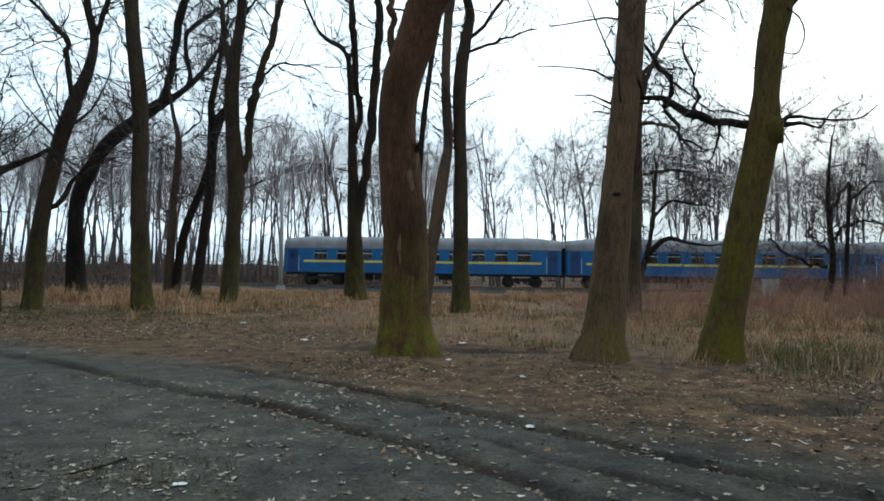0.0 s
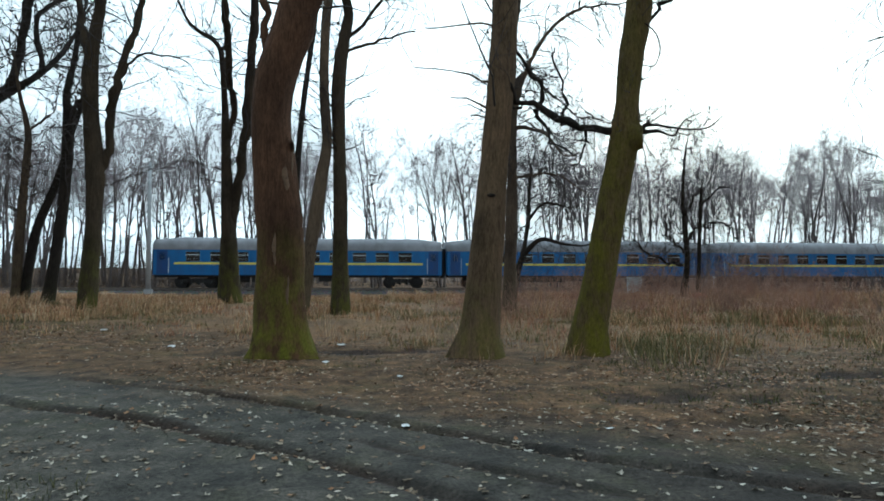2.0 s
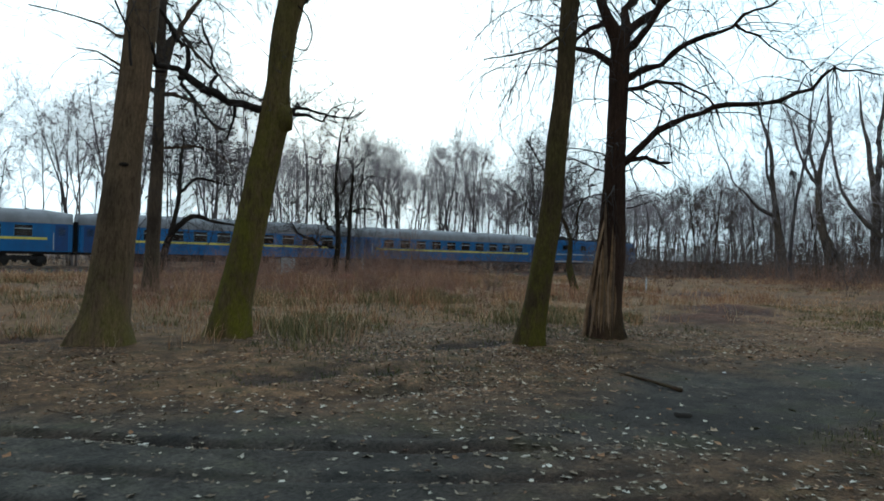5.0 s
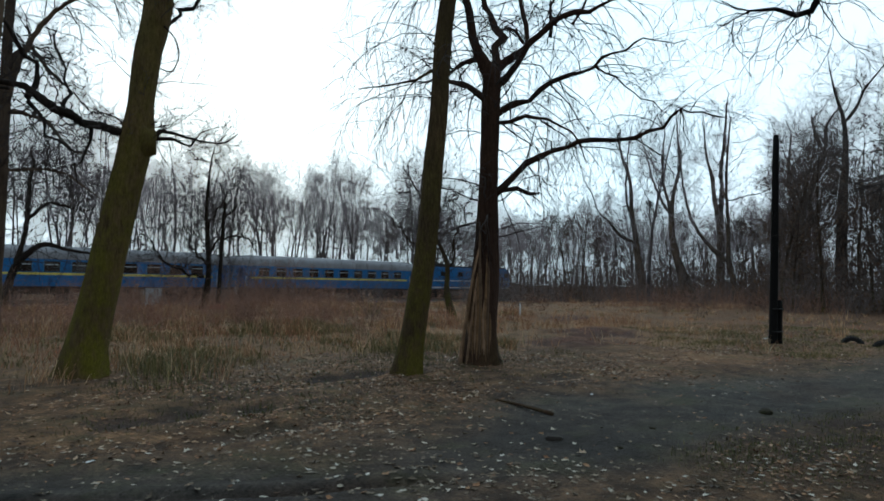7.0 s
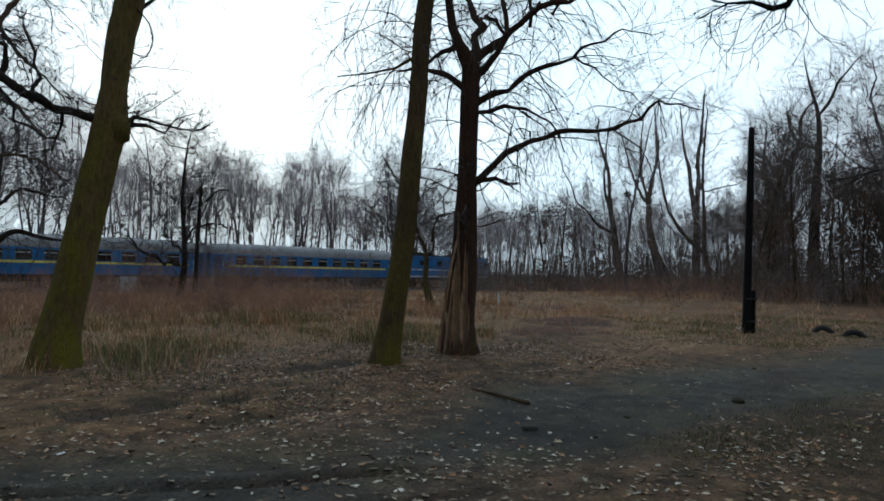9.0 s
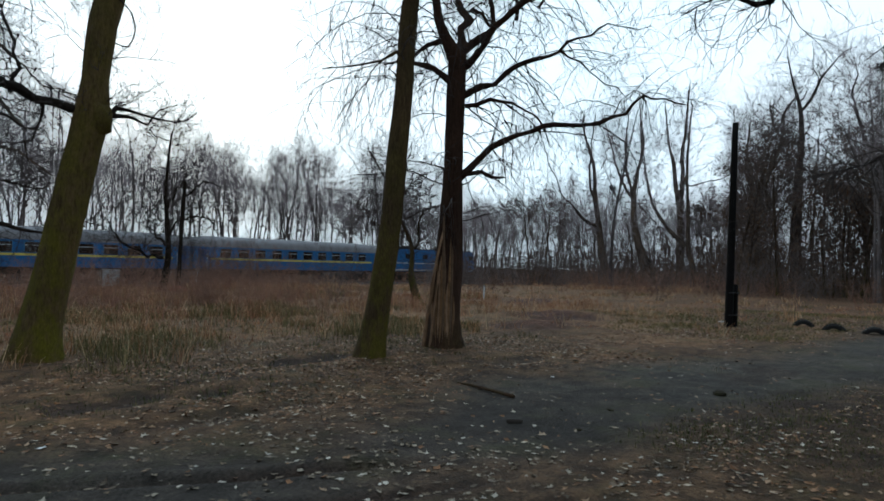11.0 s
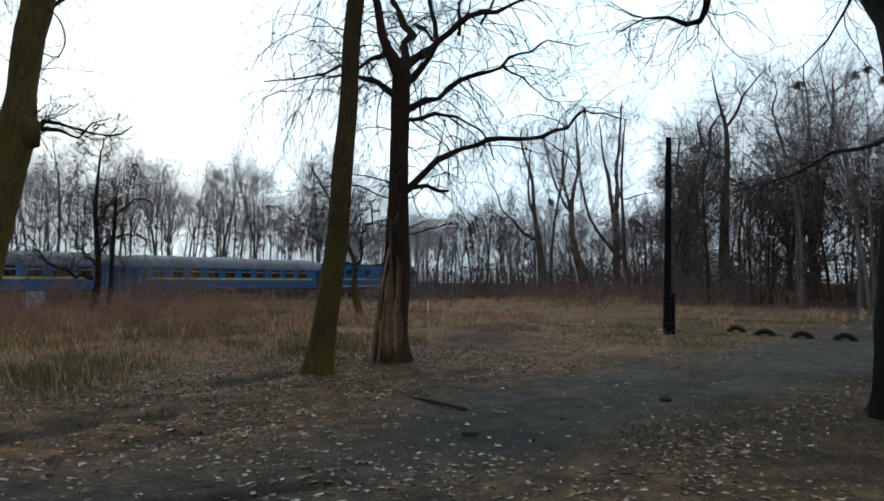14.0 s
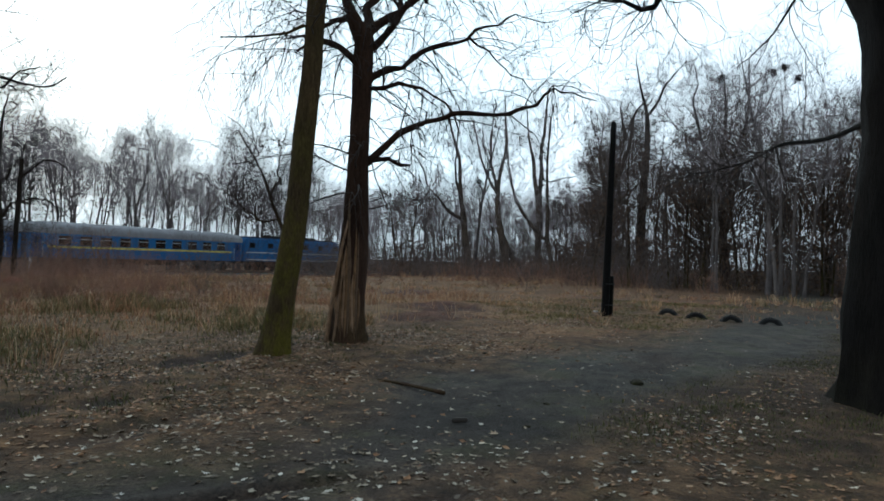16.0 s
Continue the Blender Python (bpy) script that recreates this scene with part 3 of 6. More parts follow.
# the trees that stand about the road and the clearing
tree((-0.96, 11.79), 3.5, [
    [(0.0, 0.0, 0.565), (-0.02, 0.48, 0.464), (-0.05, 1.29, 0.414), (-0.06, 2.1, 0.394), (-0.15, 3.11, 0.379), (-0.25, 4.12, 0.344), (-0.15, 4.93, 0.344), (0.1, 5.64, 0.354), (0.2, 6.15, 0.344)],
    [(-0.16, 4.83, 0.101), (-0.32, 5.65, 0.076), (-0.31, 6.15, 0.071)]],
     "thick old oak with scarred brown bark and mossy foot", BARK_OAK, 11, top=17, twigs=30, low=5.5, reach=2.6, flare=0.5, rough=0.06)
tree((2.40, 11.40), -12.8, [
    [(0.0, 0.0, 0.448), (0.04, 0.4, 0.368), (0.12, 1.34, 0.311), (0.21, 2.28, 0.282), (0.26, 3.03, 0.249), (0.35, 4.15, 0.243), (0.43, 5.27, 0.234), (0.47, 5.83, 0.233)],
    [(0.18, 4.88, 0.025), (-0.24, 5.09, 0.02), (-0.58, 5.16, 0.015), (-1.11, 5.31, 0.01)],
    [(0.14, 4.42, 0.025), (-0.19, 4.59, 0.015), (-0.49, 4.6, 0.01)],
    [(0.31, 5.88, 0.02), (-0.28, 5.93, 0.015), (-0.92, 5.88, 0.01)]],
     "straight oak trunk with a knot hole and mossy foot", BARK_BROWN, 18, top=17, twigs=18, low=4.0, reach=2.2, flare=0.4, rough=0.045)
tree((4.47, 11.46), -21.7, [
    [(0.0, 0.0, 0.416), (0.05, 0.49, 0.323), (0.22, 1.47, 0.293), (0.38, 2.44, 0.273), (0.56, 3.41, 0.262), (0.67, 4.04, 0.272), (0.71, 4.58, 0.214), (0.8, 5.55, 0.223), (0.94, 6.32, 0.233)],
    [(0.61, 4.05, 0.097), (0.16, 4.1, 0.069), (-0.49, 4.19, 0.07), (-0.98, 4.44, 0.061), (-1.31, 4.65, 0.036), (-1.57, 5.09, 0.016)],
    [(0.92, 4.02, 0.048), (1.4, 4.15, 0.024), (1.98, 4.37, 0.009)],
    [(0.92, 4.01, 0.043), (1.73, 4.06, 0.019), (2.46, 4.24, 0.009)],
    [(1.02, 5.82, 0.043), (1.42, 6.25, 0.038)],
    [(-0.95, 4.46, 0.05), (-0.84, 4.97, 0.04), (-1.11, 5.3, 0.028), (-1.3, 5.6, 0.012)],
    [(-0.03, 4.16, 0.035), (-0.05, 3.78, 0.028), (-0.19, 3.5, 0.018), (-0.12, 3.1, 0.008)],
    [(-0.95, 4.42, 0.035), (-0.84, 4.08, 0.028), (-0.52, 3.78, 0.02), (0.0, 3.62, 0.009)],
    [(-0.46, 4.2, 0.035), (-0.35, 4.87, 0.026), (-0.57, 5.3, 0.018), (-0.62, 5.7, 0.008)],
    [(-1.2, 4.58, 0.028), (-1.75, 4.5, 0.02), (-2.2, 4.75, 0.012), (-2.5, 4.6, 0.007)]],
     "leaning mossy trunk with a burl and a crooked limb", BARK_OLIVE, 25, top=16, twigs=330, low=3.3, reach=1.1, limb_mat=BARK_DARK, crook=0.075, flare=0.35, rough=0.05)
tree((8.11, 7.65), -45.7, [
    [(0.0, 0.0, 0.25), (0.08, 0.64, 0.203), (0.19, 1.48, 0.191), (0.29, 2.32, 0.177), (0.38, 3.54, 0.168), (0.46, 4.56, 0.154), (0.51, 5.68, 0.149)],
    [(0.32, 5.1, 0.033), (-0.23, 4.94, 0.023), (-0.88, 4.81, 0.009)]],
     "slim mossy leaning tree on leaf litter", BARK_MOSSY, 32, top=15, twigs=125, low=4.5, reach=2.4, droop=-0.3, stout=0.55, kids=4, rough=0.045)
tree((9.94, 7.60), -51.8, [
    [(0.0, 0.0, 0.35), (0.04, 0.8, 0.275), (0.08, 1.52, 0.256), (0.11, 2.03, 0.225), (0.12, 2.96, 0.19), (0.15, 3.88, 0.174), (0.17, 4.91, 0.178), (0.18, 5.35, 0.17), (-0.08, 5.83, 0.098), (-0.19, 6.12, 0.086), (-0.28, 6.7, 0.08), (-0.4, 7.1, 0.07)],
    [(0.2, 5.3, 0.115), (0.24, 5.63, 0.10), (0.29, 6.12, 0.085), (0.41, 6.36, 0.10), (0.25, 6.6, 0.07), (0.13, 7.0, 0.06)],
    [(0.24, 5.5, 0.085), (0.5, 5.76, 0.078), (0.88, 6.08, 0.065), (0.84, 6.5, 0.055), (0.78, 7.09, 0.045)],
    [(0.4, 6.33, 0.04), (0.62, 6.25, 0.036), (0.76, 6.0, 0.028)],
    [(0.24, 5.15, 0.08), (0.44, 5.31, 0.075), (0.64, 5.54, 0.07), (0.88, 5.83, 0.07), (1.25, 6.12, 0.066), (1.62, 6.36, 0.052), (2.36, 6.56, 0.028), (3.38, 7.04, 0.01)],
    [(1.27, 6.14, 0.036), (1.34, 6.6, 0.03), (1.38, 7.1, 0.024)],
    [(1.68, 6.38, 0.034), (1.84, 6.7, 0.028), (1.94, 7.1, 0.022)],
    [(0.23, 4.62, 0.061), (0.4, 4.73, 0.06), (1.07, 5.15, 0.05), (2.08, 5.58, 0.034), (2.92, 5.98, 0.02), (3.94, 6.15, 0.008)],
    [(2.1, 5.58, 0.026), (2.95, 5.26, 0.016), (3.65, 4.78, 0.007)],
    [(-0.05, 5.74, 0.05), (-0.4, 5.66, 0.042), (-0.75, 5.45, 0.034), (-1.3, 5.3, 0.012)],
    [(0.17, 3.06, 0.09), (0.36, 3.23, 0.068), (0.6, 3.44, 0.06), (0.98, 3.74, 0.055), (1.64, 4.0, 0.047), (2.1, 4.14, 0.04), (2.99, 4.29, 0.03), (3.34, 4.59, 0.022), (4.11, 4.37, 0.009)],
    [(0.36, 3.21, 0.046), (0.7, 3.34, 0.041), (1.09, 3.26, 0.025)],
    [(0.23, 4.49, 0.046), (1.15, 4.57, 0.03), (1.73, 4.15, 0.02), (1.88, 3.75, 0.01)],
    [(0.09, 4.91, 0.062), (-0.24, 5.18, 0.062), (-0.64, 5.3, 0.052), (-1.0, 5.16, 0.021)]],
     "dark tree with split trunk and drooping bare boughs", BARK_RED, 39, top=13, twigs=340, low=2.3, reach=2.1, droop=-0.22, stout=0.8, kids=3, rough=0.08, flare=0.5)
tree((6.27, 23.56), -15.3, [
    [(0.0, 0.0, 0.27), (0.04, 2.66, 0.221), (0.08, 4.58, 0.193), (0.07, 6.51, 0.173), (0.09, 9.22, 0.145), (0.15, 10.37, 0.135)],
    [(0.14, 7.1, 0.093), (0.63, 8.77, 0.083), (1.36, 10.13, 0.062), (2.52, 10.85, 0.052), (3.67, 10.95, 0.031)],
    [(0.15, 7.93, 0.093), (0.73, 9.08, 0.083), (1.35, 8.4, 0.062), (1.87, 7.95, 0.031)],
    [(0.09, 4.81, 0.062), (1.02, 4.96, 0.052), (1.85, 4.82, 0.042), (2.79, 4.09, 0.021)],
    [(0.14, 6.68, 0.073), (1.03, 6.58, 0.062), (1.65, 5.86, 0.042), (2.49, 5.61, 0.021)],
    [(0.04, 6.58, 0.062), (-0.42, 7.09, 0.041), (-1.44, 7.33, 0.021)]],
     "thin brown trunk behind an oak, with crooked twigs", BARK_PALE, 46, top=15, twigs=400, low=2.6, reach=2.3, droop=-0.12)
tree((0.14, 22.30), -0.9, [
    [(0.0, 0.0, 0.32), (-0.02, 2.58, 0.245), (-0.04, 4.46, 0.226), (-0.09, 6.35, 0.217), (-0.1, 7.86, 0.245), (0.07, 9.36, 0.188), (0.21, 10.11, 0.169)],
    [(0.07, 9.27, 0.075), (0.75, 10.09, 0.066)],
    [(0.02, 8.8, 0.057), (1.22, 9.23, 0.047), (2.46, 9.65, 0.028)]],
     "straight dark trunk forking high above dry grass", BARK_GREY, 53, top=17, twigs=66, low=4.5, reach=2.4)
tree((-1.14, 22.25), 2.3, [
    [(0.0, 0.0, 0.245), (0.28, 2.19, 0.226), (0.58, 4.27, 0.208), (0.8, 5.78, 0.17), (0.69, 7.67, 0.16), (0.76, 10.13, 0.151)]],
     "slightly bent brown trunk in the grass", BARK_PALE, 60, top=16, twigs=48, low=5.0, reach=2.2)
tree((-1.75, 27.50), 3.1, [
    [(0.0, 0.0, 0.163), (0.12, 4.44, 0.14), (0.39, 8.18, 0.117), (0.79, 11.22, 0.105), (0.87, 12.16, 0.093)]],
     "thin dark stem behind an old oak", BARK_DARK, 67, top=15, twigs=35, low=5.0, reach=2.0)
tree((-4.28, 28.53), 8.0, [
    [(0.0, 0.0, 0.465), (-0.13, 3.55, 0.294), (-0.27, 7.34, 0.159), (-0.39, 9.6, 0.122), (-0.62, 10.67, 0.098), (-1.67, 11.39, 0.061), (-2.3, 12.61, 0.049)],
    [(0.02, 3.33, 0.196), (0.27, 5.07, 0.196), (0.54, 7.65, 0.184), (0.82, 11.76, 0.159), (0.81, 12.67, 0.147)],
    [(-0.16, 6.75, 0.11), (0.0, 8.11, 0.135), (-0.18, 10.68, 0.135), (-0.27, 12.64, 0.123)]],
     "tree with three stems rising from one foot", BARK_GREY, 74, top=17, twigs=140, low=4.0, reach=2.6)
tree((-8.01, 23.16), 18.4, [
    [(0.0, 0.0, 0.325), (0.15, 2.54, 0.244), (0.19, 4.68, 0.285), (0.05, 6.33, 0.254), (0.03, 8.2, 0.234), (0.25, 10.0, 0.174), (0.29, 10.76, 0.163)],
    [(0.03, 8.29, 0.122), (-0.2, 9.45, 0.102), (-0.25, 10.71, 0.091)],
    [(0.29, 4.63, 0.143), (0.51, 5.21, 0.143), (0.84, 7.62, 0.144), (1.27, 9.56, 0.124), (1.5, 10.86, 0.103)],
    [(0.84, 7.72, 0.051), (1.22, 8.47, 0.051), (1.91, 8.91, 0.041), (3.08, 8.66, 0.021)]],
     "forked trunk with a broken pale branch scar", BARK_GREY, 81, top=17, twigs=132, low=4.0, reach=2.6)
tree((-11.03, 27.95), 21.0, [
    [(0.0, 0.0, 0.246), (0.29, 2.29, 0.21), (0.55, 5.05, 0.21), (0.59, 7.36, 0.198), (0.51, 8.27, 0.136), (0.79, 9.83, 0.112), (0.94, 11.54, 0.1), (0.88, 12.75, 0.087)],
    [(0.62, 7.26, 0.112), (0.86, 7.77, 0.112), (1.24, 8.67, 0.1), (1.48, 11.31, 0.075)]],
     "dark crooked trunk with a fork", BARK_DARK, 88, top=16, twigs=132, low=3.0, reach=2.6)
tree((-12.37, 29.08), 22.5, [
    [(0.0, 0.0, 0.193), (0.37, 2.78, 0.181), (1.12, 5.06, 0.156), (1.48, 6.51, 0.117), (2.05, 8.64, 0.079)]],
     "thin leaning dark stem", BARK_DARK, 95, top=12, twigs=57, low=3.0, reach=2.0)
tree((-12.66, 28.99), 23.1, [
    [(0.0, 0.0, 0.192), (0.25, 4.68, 0.154), (0.37, 6.78, 0.129), (0.06, 8.33, 0.077), (-0.18, 10.01, 0.039)],
    [(0.37, 6.96, 0.064), (0.96, 7.64, 0.039)]],
     "thin pale brown stem with few twigs", BARK_PALE, 102, top=12, twigs=66, low=3.0, reach=2.2)
tree((-10.06, 21.09), 24.8, [
    [(0.0, 0.0, 0.338), (-0.14, 3.02, 0.253), (-0.17, 6.15, 0.244), (-0.45, 8.79, 0.224), (-0.53, 9.94, 0.215)]],
     "straight trunk with greenish foot", BARK_GREY, 109, top=17, twigs=88, low=4.0, reach=2.4)
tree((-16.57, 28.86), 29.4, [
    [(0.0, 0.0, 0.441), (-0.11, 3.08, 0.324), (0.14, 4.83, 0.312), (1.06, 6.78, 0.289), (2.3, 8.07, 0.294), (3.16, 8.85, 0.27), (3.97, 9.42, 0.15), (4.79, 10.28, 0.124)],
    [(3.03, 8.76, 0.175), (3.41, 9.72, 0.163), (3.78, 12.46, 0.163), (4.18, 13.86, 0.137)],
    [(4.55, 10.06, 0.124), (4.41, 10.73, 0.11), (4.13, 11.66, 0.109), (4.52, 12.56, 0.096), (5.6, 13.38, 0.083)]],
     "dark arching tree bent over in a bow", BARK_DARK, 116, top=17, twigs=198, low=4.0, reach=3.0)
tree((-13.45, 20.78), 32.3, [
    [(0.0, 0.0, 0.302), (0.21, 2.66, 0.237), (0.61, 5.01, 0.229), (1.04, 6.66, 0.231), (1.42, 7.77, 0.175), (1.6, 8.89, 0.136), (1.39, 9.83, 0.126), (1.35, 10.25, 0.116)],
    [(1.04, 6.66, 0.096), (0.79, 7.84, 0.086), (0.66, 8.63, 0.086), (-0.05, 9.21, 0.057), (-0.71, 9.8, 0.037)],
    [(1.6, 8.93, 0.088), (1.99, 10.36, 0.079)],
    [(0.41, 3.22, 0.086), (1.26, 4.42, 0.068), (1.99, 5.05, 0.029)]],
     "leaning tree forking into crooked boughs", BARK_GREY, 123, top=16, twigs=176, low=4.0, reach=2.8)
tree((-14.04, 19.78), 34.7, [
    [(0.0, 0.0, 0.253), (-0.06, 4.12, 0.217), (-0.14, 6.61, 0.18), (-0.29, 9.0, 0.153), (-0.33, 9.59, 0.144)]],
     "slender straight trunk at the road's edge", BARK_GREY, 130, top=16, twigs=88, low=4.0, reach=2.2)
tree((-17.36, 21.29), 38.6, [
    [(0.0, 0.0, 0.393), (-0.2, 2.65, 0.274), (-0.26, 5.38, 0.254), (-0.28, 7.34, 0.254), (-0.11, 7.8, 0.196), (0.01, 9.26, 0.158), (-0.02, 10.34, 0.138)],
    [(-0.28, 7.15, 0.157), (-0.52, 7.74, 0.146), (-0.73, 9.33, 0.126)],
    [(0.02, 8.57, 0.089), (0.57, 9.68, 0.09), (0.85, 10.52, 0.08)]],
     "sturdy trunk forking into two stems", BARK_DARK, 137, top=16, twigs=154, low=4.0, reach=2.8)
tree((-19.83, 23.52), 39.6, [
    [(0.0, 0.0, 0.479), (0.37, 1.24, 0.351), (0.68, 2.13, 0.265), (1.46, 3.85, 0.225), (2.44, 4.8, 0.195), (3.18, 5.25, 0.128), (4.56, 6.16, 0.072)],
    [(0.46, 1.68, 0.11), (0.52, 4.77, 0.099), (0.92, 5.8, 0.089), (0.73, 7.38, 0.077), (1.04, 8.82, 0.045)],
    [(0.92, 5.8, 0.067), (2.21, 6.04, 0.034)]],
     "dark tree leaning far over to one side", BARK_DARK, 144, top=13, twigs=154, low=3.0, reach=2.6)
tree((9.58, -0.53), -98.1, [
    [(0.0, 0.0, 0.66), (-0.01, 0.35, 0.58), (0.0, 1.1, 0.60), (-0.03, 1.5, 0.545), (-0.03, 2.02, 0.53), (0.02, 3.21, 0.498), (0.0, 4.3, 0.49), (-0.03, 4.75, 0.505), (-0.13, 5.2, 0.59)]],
     "massive dark old tree close beside the path", BARK_SILHOUETTE, 151, top=18, twigs=20, low=7.0, reach=3.0, flare=0.5, rough=0.08)
tree((18.59, 33.49), -28.8, [
    [(0.0, 0.0, 0.2), (0.26, 2.06, 0.15), (0.04, 5.25, 0.10), (0.21, 8.15, 0.05)],
    [(0.01, 1.73, 0.09), (-1.33, 2.48, 0.06), (-2.76, 3.86, 0.025)],
    [(0.23, 3.02, 0.07), (1.48, 3.86, 0.05), (2.79, 3.1, 0.02)],
    [(0.1, 2.4, 0.07), (-0.7, 3.6, 0.05), (-1.0, 5.2, 0.02)],
    [(0.15, 4.2, 0.06), (1.0, 5.6, 0.04), (1.3, 7.0, 0.02)]],
     "small bare tree with spreading boughs in brushwood", BARK_DARK, 158, top=11, twigs=230, low=1.6, reach=2.4, thin=0.007, crook=0.09)
tree((18.69, 32.13), -29.9, [
    [(0.0, 0.0, 0.115), (0.1, 2.99, 0.10), (0.21, 5.74, 0.085)],
    [(0.17, 4.71, 0.045), (0.95, 5.6, 0.04), (1.6, 5.75, 0.03), (2.3, 5.2, 0.015)]],
     "dead dark snag with one crooked branch", BARK_DARK, 165, top=30, twigs=6, low=4.5, reach=1.0, rough=0.1)
tree((12.40, 46.00), -14.9, [
    [(0.08, 0.62, 0.278), (0.71, 2.5, 0.224), (1.38, 3.46, 0.188), (2.24, 4.07, 0.151), (3.51, 3.75, 0.115), (4.99, 3.58, 0.058)],
    [(0.81, 2.69, 0.168), (1.25, 5.52, 0.15), (1.4, 8.92, 0.094)],
    [(1.25, 5.52, 0.113), (2.35, 6.54, 0.095), (4.18, 6.09, 0.058)]],
     "bent little tree with a drooping tangled crown", BARK_DARK, 172, top=9, twigs=120, low=2.4, reach=2.8, droop=-0.08, thin=0.008)
tree((24.69, 20.88), -49.4, [
    [(0.0, 0.0, 0.22), (-0.35, 1.13, 0.15), (-0.34, 2.49, 0.105), (-0.91, 3.84, 0.075), (-1.5, 5.44, 0.055), (-2.6, 7.3, 0.028)],
    [(-0.33, 2.22, 0.07), (0.46, 3.33, 0.05), (0.96, 4.98, 0.025), (1.0, 6.2, 0.012)],
    [(-0.63, 3.3, 0.055), (-1.98, 3.53, 0.036), (-3.1, 4.6, 0.022)],
    [(-1.0, 4.0, 0.05), (-0.6, 5.6, 0.035), (-0.9, 7.0, 0.018)]],
     "small crooked tree with many fine shoots", BARK_GREY, 179, top=9, twigs=260, low=1.5, reach=2.4, thin=0.006, crook=0.10, stout=0.7)
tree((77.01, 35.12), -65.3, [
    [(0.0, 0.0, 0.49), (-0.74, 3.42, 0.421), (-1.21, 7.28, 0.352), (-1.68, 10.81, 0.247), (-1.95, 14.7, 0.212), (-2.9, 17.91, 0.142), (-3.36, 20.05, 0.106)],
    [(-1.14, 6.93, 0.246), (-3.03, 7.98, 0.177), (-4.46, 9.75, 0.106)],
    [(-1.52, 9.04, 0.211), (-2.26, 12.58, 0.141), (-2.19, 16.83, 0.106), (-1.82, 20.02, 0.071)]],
     "tall slender tree at the clearing's far side", BARK_HAZED_DUN, 186, top=22, twigs=110, low=5.0, reach=4.5, thin=0.011, twig_mat=TWIG_HAZED)
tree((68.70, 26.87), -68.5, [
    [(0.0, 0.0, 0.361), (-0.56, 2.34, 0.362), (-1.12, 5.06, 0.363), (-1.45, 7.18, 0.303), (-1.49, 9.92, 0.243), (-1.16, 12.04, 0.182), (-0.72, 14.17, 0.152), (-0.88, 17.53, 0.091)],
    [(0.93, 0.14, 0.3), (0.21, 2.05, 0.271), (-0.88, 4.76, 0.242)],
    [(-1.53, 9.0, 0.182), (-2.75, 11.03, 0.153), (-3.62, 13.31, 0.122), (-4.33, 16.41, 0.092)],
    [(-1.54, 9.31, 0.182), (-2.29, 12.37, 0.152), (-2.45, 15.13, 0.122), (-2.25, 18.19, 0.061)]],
     "tall forked tree rising from two stems", BARK_HAZED_DUN, 193, top=22, twigs=110, low=5.0, reach=4.0, thin=0.011, twig_mat=TWIG_HAZED)
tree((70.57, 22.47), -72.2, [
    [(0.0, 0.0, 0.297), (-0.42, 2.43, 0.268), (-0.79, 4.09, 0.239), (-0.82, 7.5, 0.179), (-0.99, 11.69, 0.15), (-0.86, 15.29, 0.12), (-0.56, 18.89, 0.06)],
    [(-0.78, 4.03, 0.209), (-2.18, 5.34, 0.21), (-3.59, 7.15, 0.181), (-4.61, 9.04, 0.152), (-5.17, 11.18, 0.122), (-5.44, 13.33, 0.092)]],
     "tall tree with one long slanting bough", BARK_HAZED_DUN, 200, top=22, twigs=80, low=5.0, reach=4.0, thin=0.011, twig_mat=TWIG_HAZED)
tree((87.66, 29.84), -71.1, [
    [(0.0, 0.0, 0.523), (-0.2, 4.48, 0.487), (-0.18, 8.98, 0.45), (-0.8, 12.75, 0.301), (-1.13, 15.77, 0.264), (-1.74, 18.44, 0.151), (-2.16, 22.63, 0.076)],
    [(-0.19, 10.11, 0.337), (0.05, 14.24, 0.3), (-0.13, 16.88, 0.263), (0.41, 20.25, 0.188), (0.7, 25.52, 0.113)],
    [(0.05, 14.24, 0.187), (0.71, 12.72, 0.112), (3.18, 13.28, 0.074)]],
     "tall forked tree with upright boughs", BARK_HAZED_DUN, 207, top=23, twigs=100, low=6.0, reach=4.0, thin=0.011, twig_mat=TWIG_HAZED)
tree((78.48, 19.50), -75.9, [
    [(0.0, 0.0, 0.38), (0.31, 4.18, 0.348), (0.68, 8.94, 0.316), (0.24, 11.81, 0.222), (-0.13, 14.05, 0.159), (0.13, 17.55, 0.095)],
    [(0.74, 8.75, 0.253), (2.11, 12.26, 0.22), (3.12, 15.62, 0.188), (3.44, 18.31, 0.157), (4.45, 19.81, 0.094)]],
     "forked tree at the edge of the dense wood", BARK_HAZED_DUN, 214, top=20, twigs=110, low=4.0, reach=4.0, thin=0.011, twig_mat=TWIG_DARK)
tree((80.57, 14.87), -79.4, [
    [(0.0, 0.0, 0.625), (-0.27, 4.88, 0.564), (-0.08, 10.53, 0.47), (0.22, 15.55, 0.314), (0.13, 19.34, 0.22), (-0.63, 22.57, 0.126), (-1.12, 25.17, 0.063)],
    [(0.25, 19.33, 0.188), (1.31, 20.81, 0.156), (2.08, 22.62, 0.124), (3.67, 24.64, 0.062)],
    [(0.11, 15.56, 0.188), (-1.92, 16.95, 0.159), (-2.82, 20.22, 0.096)]],
     "tall dark tree with spreading top at the wood's edge", BARK_DARK, 221, top=24, twigs=140, low=5.0, reach=4.5, thin=0.011, twig_mat=TWIG_DARK)
